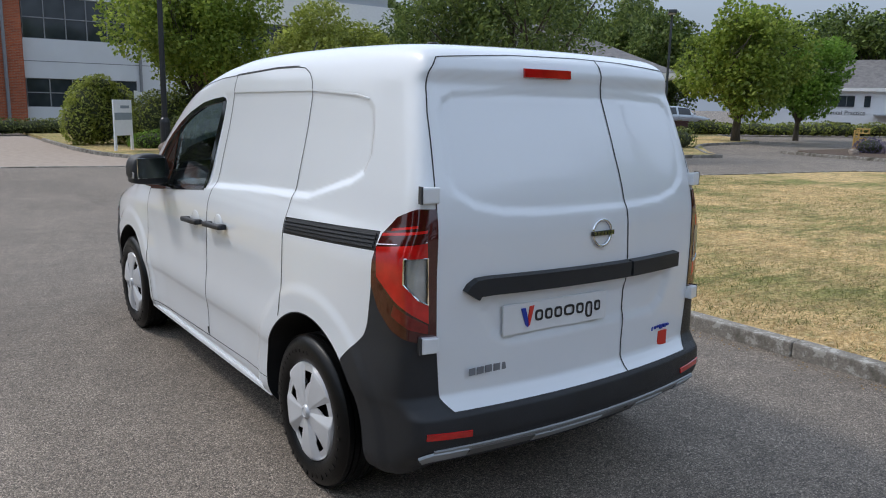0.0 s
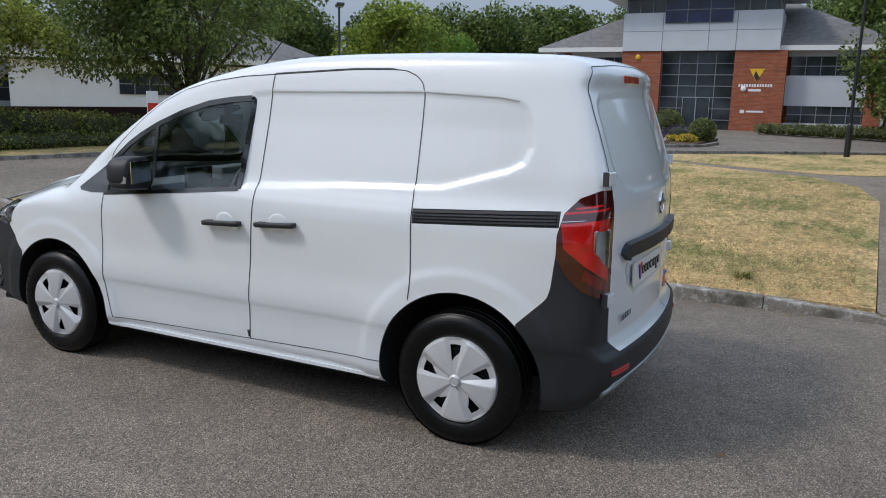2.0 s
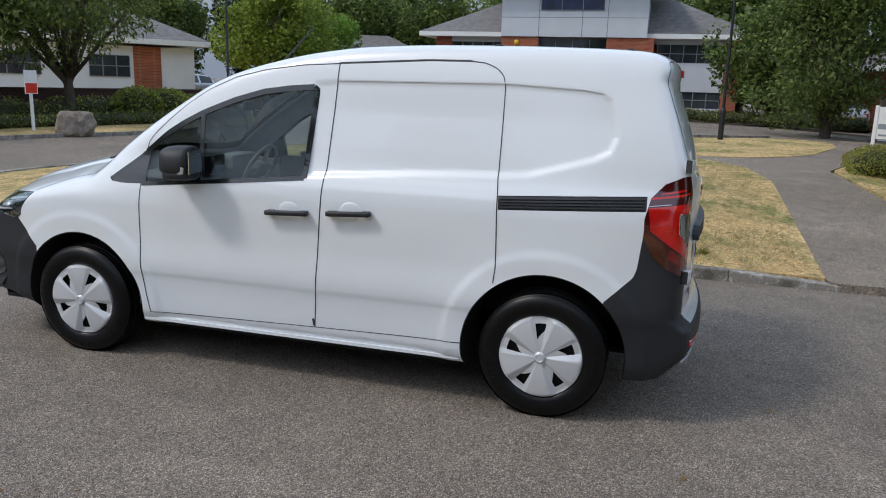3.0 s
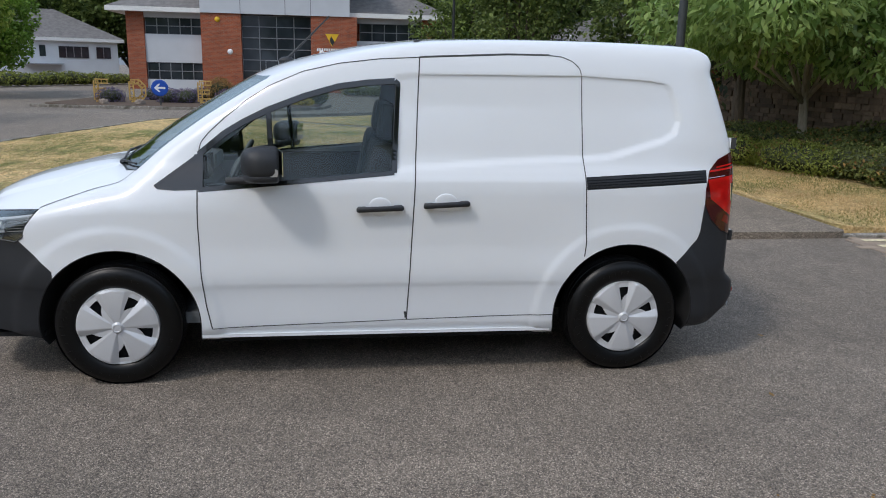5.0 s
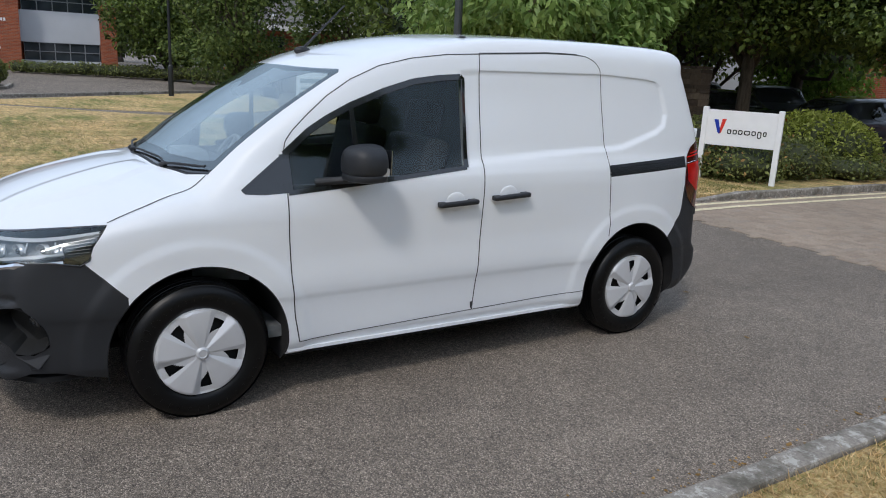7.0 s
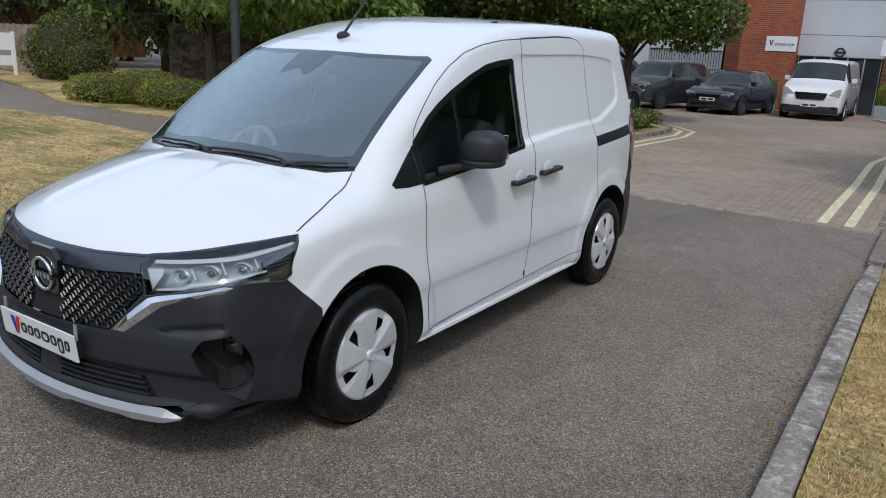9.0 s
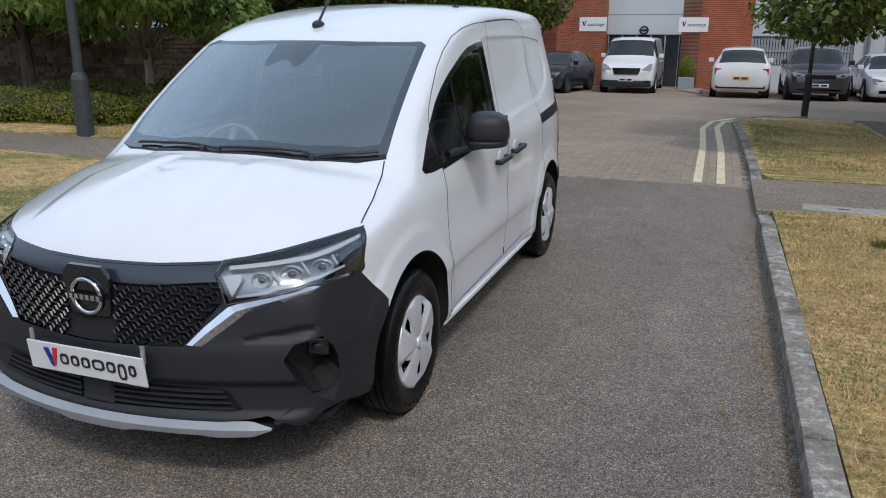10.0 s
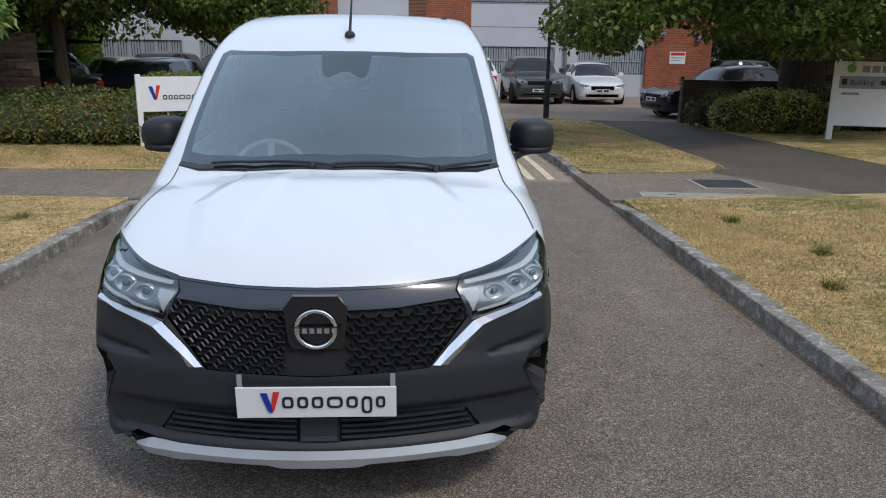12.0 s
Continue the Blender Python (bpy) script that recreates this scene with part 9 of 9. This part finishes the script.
def parked_car(label, kind, paint, x, y, turn, plate="white", group=""):
    """A parked vehicle; its nose points along its own -y, so turn 180 faces it along +y."""
    length, top, rows = SHAPES[kind]
    t = thing("parked_" + ("van" if kind == "van" else "car"), label, "van" if kind == "van" else "car", (x, y, rise(x, y) + 0.006), turn, group)
    L2 = length / 2
    # one smooth shell from many sections, split into painted skin and panes
    F = np.linspace(0.0, 1.0, 61)
    zs, zb, zt, wb, wt = (spline([r[0] for r in rows], [r[k] for r in rows])(F) for k in range(1, 6))
    c = np.clip((zt - zb) / 0.30, 0.0, 1.0)
    base, edge = np.stack([0.945 * wb, zb]), np.stack([wt * 1.02, zt - 0.075 * c])
    sec = [(0 * wb, zs), (0.88 * wb, zs), (0.975 * wb, zs + 0.10), (wb, zs + 0.42 * (zb - zs)), (0.998 * wb, zs + 0.66 * (zb - zs)), (0.975 * wb, zb - 0.045), tuple(base), tuple(base * 0.66 + edge * 0.34), tuple(base * 0.28 + edge * 0.72), tuple(edge),
           (0.93 * wt, zt - 0.020 * c), (0.55 * wt, zt + 0.010), (0 * wt, zt + 0.022)]
    m, n = len(F), len(sec)
    P = np.stack([np.stack([x, -L2 + F * length, z], 1) for x, z in sec], 1)
    V = np.concatenate([P.reshape(-1, 3), (P * np.array([-1.0, 1, 1])).reshape(-1, 3)])
    fw0, fw1, fr0, fr1, fs0, fs1 = PANES[kind]
    groups = {"body": [], "windscreen": [], "rear_window": []}
    for i in range(m - 1):
        fm = (F[i] + F[i + 1]) / 2
        for q in range(n - 1):
            key = "body"
            if q >= 9 and fw0 < fm < fw1:
                key = "windscreen"
            elif q >= 9 and fr0 < fm < fr1:
                key = "rear_window"
            elif 6 <= q < 9 and fs0 < fm < fs1 and abs(fm - 0.585) > 0.014 and c[i] > 0.45:
                key = "side_window"
            a = (i * n + q, i * n + q + 1, (i + 1) * n + q + 1, (i + 1) * n + q)
            b = tuple(k + m * n for k in a[::-1])
            if key == "side_window":
                for side, f in (("l", a), ("r", b)):
                    groups.setdefault(key + side + ("f" if fm < 0.585 else "b"), []).append(f)
            else:
                groups[key] += [a, b]
    for i in (0, m - 1):
        groups["body"] += [tuple(i * n + q for q in range(n)) + tuple(m * n + i * n + q for q in range(n - 2, 0, -1))]
    for key, faces in groups.items():
        if not faces:
            continue
        used = sorted({k for f in faces for k in f})
        index = {k: i for i, k in enumerate(used)}
        me = mesh_np(key, V[used], [tuple(index[k] for k in f) for f in faces], paint if key == "body" else CAR_GLASS, True)
        bm = bmesh.new()
        bm.from_mesh(me)
        bmesh.ops.remove_doubles(bm, verts=bm.verts, dist=0.0005)
        bmesh.ops.recalc_face_normals(bm, faces=bm.faces)
        bm.to_mesh(me)
        bm.free()
        ob = new("side_window" if key.startswith("side") else key, me)
        ob.parent = t
    # wheels
    wr = 0.33 if kind in ("hatch", "saloon") else 0.35
    for s in (-1, 1):
        for f in (0.19, 0.80):
            w = new("wheel")
            w.parent = t
            w.matrix_basis = pose(s * (rows[3][4] - 0.10), -L2 + f * length, wr, 0, 90 * s, 0)
            bm = bmesh.new()
            lathe(bm, [(0.20, 0.105), (wr - 0.03, 0.11), (wr, 0.08), (wr, -0.1), (0.2, -0.1)], 24)
            part("tyre", bm, M["rubber_near"], w)
            bm = bmesh.new()
            lathe(bm, [(0.0, 0.09), (0.05, 0.095), (0.20, 0.085), (0.21, 0.105)], 20)
            part("rim", bm, M["lamp_grey"] if paint is not car_paint("white", (0.78, 0.79, 0.80)) else M["silver"], w)
    # lamps, grille, plates, mirrors
    nose_w, z0 = rows[1][4], rows[1][2]
    yf, yb = -L2, L2
    for s in (-1, 1):
        if kind != "van":
            k = nose_w
            lamp = part("head_lamp", prismed([(s * k * 0.50, z0 - 0.17), (s * k * 0.86, z0 - 0.14), (s * k * 1.0, z0 - 0.03), (s * k * 0.96, z0 + 0.02), (s * k * 0.66, z0 - 0.03), (s * k * 0.50, z0 - 0.08)], -0.20, 0.0, pose(0, yf + 0.035, 0, 90, 0, 0)), M["lamp_inner"], t)
            part("lamp_eye", boxed(s * k * 0.74 - 0.06, s * k * 0.74 + 0.06, yf + 0.028, yf + 0.06, z0 - 0.13, z0 - 0.06, bevel=0.02), M["lamp_smoked"], lamp)
        part("tail_lamp", boxed(s * nose_w * 0.86 - 0.10, s * nose_w * 0.86 + 0.10, yb - 0.20, yb - 0.02, rows[-2][2] - 0.28, rows[-2][2] - 0.06, bevel=0.02), M["red_lens"], t)
        part("door_mirror", boxed(s * (rows[3][4] + 0.08) - 0.09, s * (rows[3][4] + 0.08) + 0.09, -L2 + 0.30 * length, -L2 + 0.30 * length + 0.10, rows[3][2] + 0.03, rows[3][2] + 0.18, bevel=0.03), paint, t)
        part("arch", boxed(s * (rows[3][4] - 0.02) - 0.012, s * (rows[3][4] - 0.02) + 0.012, -L2 + 0.26 * length, -L2 + 0.74 * length, 0.20, 0.30), M["plastic"], t)
    if kind == "van":
        part("front_bumper", boxed(-nose_w * 0.96, nose_w * 0.96, yf - 0.02, yf + 0.25, 0.26, 0.50, bevel=0.05), M["plastic"], t, soft=True)
        part("upper_grille", prismed([(-0.42, 0.70), (-0.50, 0.92), (0.50, 0.92), (0.42, 0.70)], -0.03, 0.05, pose(0, yf + 0.02, 0, 90, 0, 0)), M["gloss_black"], t)
        for s in (-1, 1):
            lamp = part("head_lamp", prismed([(s * 0.52, 0.74), (s * 0.86, 0.86), (s * 0.88, 1.08), (s * 0.74, 1.04), (s * 0.54, 0.88)], -0.10, 0.03, pose(0, yf + 0.05, 0, 90, 0, 0)), M["lamp_inner"], t)
            part("fog_lamp", boxed(s * 0.72 - 0.09, s * 0.72 + 0.09, yf - 0.035, yf, 0.42, 0.50, bevel=0.02), M["well"], t)
    for s in (-1, 1):
        for f in (0.34, 0.57):
            part("door_gap", boxed(s * rows[4][4] * 0.995 - 0.004, s * rows[4][4] * 0.995 + 0.004, -L2 + f * length - 0.004, -L2 + f * length + 0.004, rows[4][1] + 0.08, rows[4][2] - 0.03), M["seam"], t)
            part("door_handle", boxed(s * (rows[4][4] + 0.004) - 0.012, s * (rows[4][4] + 0.004) + 0.012, -L2 + (f + 0.14) * length, -L2 + (f + 0.18) * length, rows[4][2] - 0.16, rows[4][2] - 0.13), paint, t)
        for f in (0.19, 0.80):
            bm = bmesh.new()
            lathe(bm, [(wr + 0.005, 0.0), (wr + 0.055, 0.0), (wr + 0.055, 0.02), (wr + 0.005, 0.02)], 24, pose(s * (rows[3][4] - 0.012), -L2 + f * length, wr, 0, 90 * s, 0))
            part("arch_lip", bm, M["well"] if kind != "suv" else M["plastic"], t)
    part("grille", boxed(-nose_w * 0.52, nose_w * 0.52, yf - 0.012, yf + 0.1, z0 - 0.20, z0 - 0.06, bevel=0.02), M["gloss_black"], t)
    part("lower_grille", boxed(-nose_w * 0.75, nose_w * 0.75, yf + 0.0, yf + 0.12, 0.28, 0.42, bevel=0.02), M["plastic"], t)
    pf = part("number_plate", boxed(-0.26, 0.26, yf - 0.025, yf - 0.013, 0.46, 0.57), M["plate"], t)
    bars(pf, "ink", [(-0.21, -0.02, 0.485, 0.545), (0.04, 0.21, 0.485, 0.545)], yf - 0.026)
    pb = part("number_plate", boxed(-0.26, 0.26, yb + 0.005, yb + 0.015, 0.62, 0.73), M["logo_yellow"], t, "yellow rear plate")
    bm = bmesh.new()
    for u0, u1 in ((-0.21, -0.02), (0.04, 0.21)):
        box(bm, u0, u1, yb + 0.015, yb + 0.018, 0.645, 0.705)
    part("print", bm, M["ink"], pb)
    part("bumper", boxed(-nose_w * 0.9, nose_w * 0.9, yb - 0.12, yb - 0.005, 0.34, 0.52, bevel=0.03), M["plastic"] if kind != "hatch" else paint, t)
    return t


WHITE, DARK, NAVY, SILVER, BLACK = car_paint("white", (0.78, 0.79, 0.80)), car_paint("slate", (0.045, 0.05, 0.058), 0.3), car_paint("navy", (0.012, 0.016, 0.032), 0.2), car_paint("silver", (0.40, 0.43, 0.46), 0.5), car_paint("black", (0.012, 0.012, 0.013), 0.1)
parked_car("white panel van parked facing out before the office door", "van", WHITE, 1.15, -25.1, 180)
parked_car("white estate car parked nose to the office wall", "suv", WHITE, -2.65, -23.6, 0)
parked_car("dark grey off-roader parked facing out by the offices", "suv", DARK, -4.95, -23.2, 180)
parked_car("white hatchback parked facing out by the offices", "hatch", WHITE, -7.2, -23.2, 180)
parked_car("black saloon car beside the low stone wall", "saloon", BLACK, -9.3, -15.4, 101)
parked_car("dark blue small hatchback parked facing out", "hatch", NAVY, 3.75, -23.2, 172)
parked_car("dark grey sports utility car under a tree", "suv", DARK, 6.2, -22.9, 165)
parked_car("dark grey estate car under the trees", "suv", BLACK, 8.6, -22.6, 170)
parked_car("black saloon car parked behind the hedge", "saloon", BLACK, 9.4, -13.4, 62)
parked_car("dark hatchback with red tail lamps behind the shrub", "hatch", NAVY, 6.1, -15.4, -12)
parked_car("white van parked beyond the stone wall", "suv", WHITE, 12.4, -15.6, 55)
parked_car("dark people carrier parked in the car park", "suv", DARK, 11.0, -17.6, 50)
parked_car("silver car parked in the car park", "hatch", SILVER, 8.8, -19.0, 40)
parked_car("silver estate car behind the clipped hedge", "hatch", SILVER, 38.5, -9.4, 80)
parked_car("white car parked by the far offices", "hatch", WHITE, 38.5, -12.6, 80)
parked_car("pale estate car in front of the low offices", "suv", SILVER, 42.0, 30.5, 70)
parked_car("pale van at the side of the offices", "suv", SILVER, -15.5, -30.5, 90)

# ---- planters by the office door ----
for x in (3.15, -0.75):
    tub = thing("planter", "grey square planter with a clipped green shrub beside the office door", "planter", (x, -26.4, rise(x, -26.4) + 0.05), 4, "planters by the door")
    part("tub", boxed(-0.30, 0.30, -0.30, 0.30, 0.0, 0.46, bevel=0.02), M["sign_grey"], tub)
    part("soil", boxed(-0.26, 0.26, -0.26, 0.26, 0.40, 0.465), M["soil"], tub)
    g_rng = np.random.default_rng(int(x * 10) + 60)
    pos, out = shell_points(g_rng, [(np.array((0.0, 0.0, 0.80)), np.array((0.30, 0.30, 0.42)))], 1500, 0.5)
    v, f = leaf_arrays(g_rng, pos, 0.085, 0.5, 0.0, out)
    sh = new("shrub", leaf_mesh("shrub", v, f, M["hedge_light"]))
    sh.parent = tub

# ---- block paving of the drive: herringbone, block by block ----
slab("paving_bed", [(-2.49, -3.45), (-2.49, -11.8), (-2.9, -13.1), (-4.2, -13.4), (-5.0, -13.4), (-40.0, -14.0), (-40.0, -29.0), (30.0, -29.0), (30.0, -15.0), (8.0, -15.0), (5.4, -14.9), (3.2, -14.2), (2.5, -12.6), (2.49, -3.85), (0.0, -3.62)], 0.004, M["paving_far"], "brown block-paved drive and car park", "paving")
bm = bmesh.new()
box(bm, -0.0485, 0.0485, -0.0985, 0.0985, -0.03, 0.0)
bmesh.ops.bevel(bm, geom=[e for e in bm.edges if all(v.co.z > -0.001 for v in e.verts)], offset=0.004, segments=1, affect="EDGES")
BLOCK = mesh_from(bm, "paving_block", M["blocks"])
drive = tagged(new("paving_drive"), "brown concrete paving blocks laid in herringbone", "paving", kind="structure")
rng = random.Random(5)
spots = []
for r in range(0, 101):
    for c in range(-26, 26):
        k = (c - r) % 4
        if k == 0:
            spots.append(((c + 1) * 0.1, -3.50 - r * 0.1 - 0.05, 90))
        elif k == 3:
            spots.append(((c + 0.5) * 0.1, -3.50 - r * 0.1 - 0.1, 0))
spots = [(x, y, a) for x, y, a in spots if -2.42 < x < 2.42 and y < -3.56 - 0.05 * x]
near = [s for s in spots if s[1] > -4.75 and s[0] < 0.9][:300]
near_set = set(near)
for x, y, a in near:
    ob = new("paving_block", BLOCK)
    ob.parent = drive
    ob.matrix_basis = pose(x, y, rise(x, y) + 0.0095 + rng.uniform(-0.0012, 0.0012), rng.uniform(-0.4, 0.4), rng.uniform(-0.4, 0.4), a + rng.uniform(-0.6, 0.6))
base_v = np.array([v.co[:] for v in BLOCK.vertices])
base_f = [tuple(p.vertices) for p in BLOCK.polygons]
vv, ff = [], []
for x, y, a in spots:
    if (x, y, a) in near_set:
        continue
    m = pose(x, y, rise(x, y) + 0.0095 + rng.uniform(-0.0012, 0.0012), rng.uniform(-0.4, 0.4), rng.uniform(-0.4, 0.4), a)
    o = len(vv) * len(base_v)
    vv.append(base_v @ np.array(m.to_3x3()).T + np.array(m.translation))
    ff += [tuple(i + o for i in f) for f in base_f]
rest = new("paving_blocks", mesh_np("paving_blocks", np.concatenate(vv), ff, M["blocks"]))
rest.parent = drive
rest["kind"] = "stuff"

# ---- grass blades on the nearer lawns ----
def blades(name, label, x0, x1, y0, y1, count, tall, seed, keep=None, straw=0.6):
    rng = np.random.default_rng(seed)
    for mat, n, sd in (("blade_straw", int(count * straw), 1), ("blade_green", int(count * (1 - straw)), 2)):
        p = np.stack([rng.uniform(x0, x1, n), rng.uniform(y0, y1, n)], 1)
        k = np.sin(p[:, 0] * 2.1 + seed) + np.sin(p[:, 1] * 1.7 + seed * 2) + np.sin(p[:, 0] * 5.3 + p[:, 1] * 4.1) * 0.8 + rng.normal(size=n) * 0.8
        p = p[(k > -0.3) if sd == 1 else (k < 0.6)]
        if keep is not None:
            p = p[keep(p)]
        n = len(p)
        z = np.array([rise(a, b) for a, b in p]) + LAWN - 0.004
        a = rng.uniform(0, 2 * np.pi, n)
        h = tall * rng.uniform(0.5, 1.3, n)
        w = rng.uniform(0.0022, 0.0045, n)
        lean = rng.normal(size=(n, 2)) * h[:, None] * 0.75
        b = np.stack([p[:, 0], p[:, 1], z], 1)
        s = np.stack([np.cos(a) * w, np.sin(a) * w, np.zeros(n)], 1)
        tip = b + np.concatenate([lean, h[:, None]], 1)
        v = np.stack([b - s, b + s, tip], 1).reshape(-1, 3)
        ob = new(name, leaf_mesh(name, v, np.arange(3 * n).reshape(n, 3), M[mat]))
        tagged(ob, label, "grass", kind="stuff")


lawn_in = lambda q: inside(ISLAND, q[:, 0], q[:, 1]) > 0.03
blades("dry_grass", "dry straw and green grass blades on the verge", -5.6, -2.63, -1.9, 4.6, 110000, 0.030, 1, None, 0.75)
blades("dry_grass", "dry mown grass blades on the lawn", 2.63, 6.5, -1.9, 5.5, 70000, 0.032, 2, lawn_in, 0.55)
blades("dry_grass", "dry mown grass blades on the wide lawn", 6.5, 13.0, -2.2, 8.0, 50000, 0.036, 3, lawn_in, 0.5)
blades("dry_grass", "dry grass blades on the narrow strip", -4.72, -2.64, -12.0, -4.0, 26000, 0.036, 4, None, 0.5)
blades("dry_grass", "dry grass blades beside the hedge", 2.66, 8.0, -6.3, -4.0, 30000, 0.036, 5, None, 0.55)
for i in range(10):
    g = random.Random(i)
    x, y = (-2.75 - g.random() * 1.8, g.uniform(-1.6, 3.6)) if i % 2 else (2.75 + g.random() * 2, g.uniform(-1.5, 4.0))
    blades("grass_tuft", "tuft of longer green grass in the lawn", x - 0.06, x + 0.06, y - 0.06, y + 0.06, 260, 0.07, 40 + i, None, 0.15)

# ---- fallen leaves and grit on the road ----
rng = np.random.default_rng(8)
for i, (x, y) in enumerate(((-2.31, -0.25), (-2.4, 1.55), (-1.95, -1.4), (-0.4, -1.15), (-2.35, 0.4), (-1.3, -0.7), (-2.2, 2.3))):
    bm = bmesh.new()
    pts = [(-0.025, 0.0), (-0.008, 0.012), (0.012, 0.010), (0.028, 0.0), (0.010, -0.011), (-0.010, -0.009)]
    vs_ = [bm.verts.new((a, b, 0.004 + 0.006 * abs(a) * 20 * (k % 2))) for k, (a, b) in enumerate(pts)]
    bm.faces.new(vs_)
    ob = part("fallen_leaf", bm, M["hedge_rust"])
    ob.matrix_world = pose(x, y, rise(x, y) + 0.001, 0, 0, i * 71)
    tagged(ob, "dry brown fallen leaf on the asphalt", "leaf", "fallen leaves")
vv, ff = [], []
for i in range(900):
    along = rng.uniform(-1.8, 4.5)
    x, y = (-2.47 + abs(rng.normal()) * 0.10, along) if i % 3 else (2.46 - abs(rng.normal()) * 0.09, along)
    s = rng.uniform(0.003, 0.011)
    c = np.array([x, y, 0.002])
    o = len(vv)
    vv += [c + np.array(d) * s for d in ((-1, 0, 0), (0, -0.7, 0), (1, 0.1, 0), (0.1, 0.8, 0), (0, 0, 0.6))]
    ff += [(o, o + 1, o + 4), (o + 1, o + 2, o + 4), (o + 2, o + 3, o + 4), (o + 3, o, o + 4)]
tagged(new("kerb_grit", mesh_np("kerb_grit", vv, ff, M["hedge_rust"])), "brown grit and dry litter along the kerb", "litter", kind="stuff")
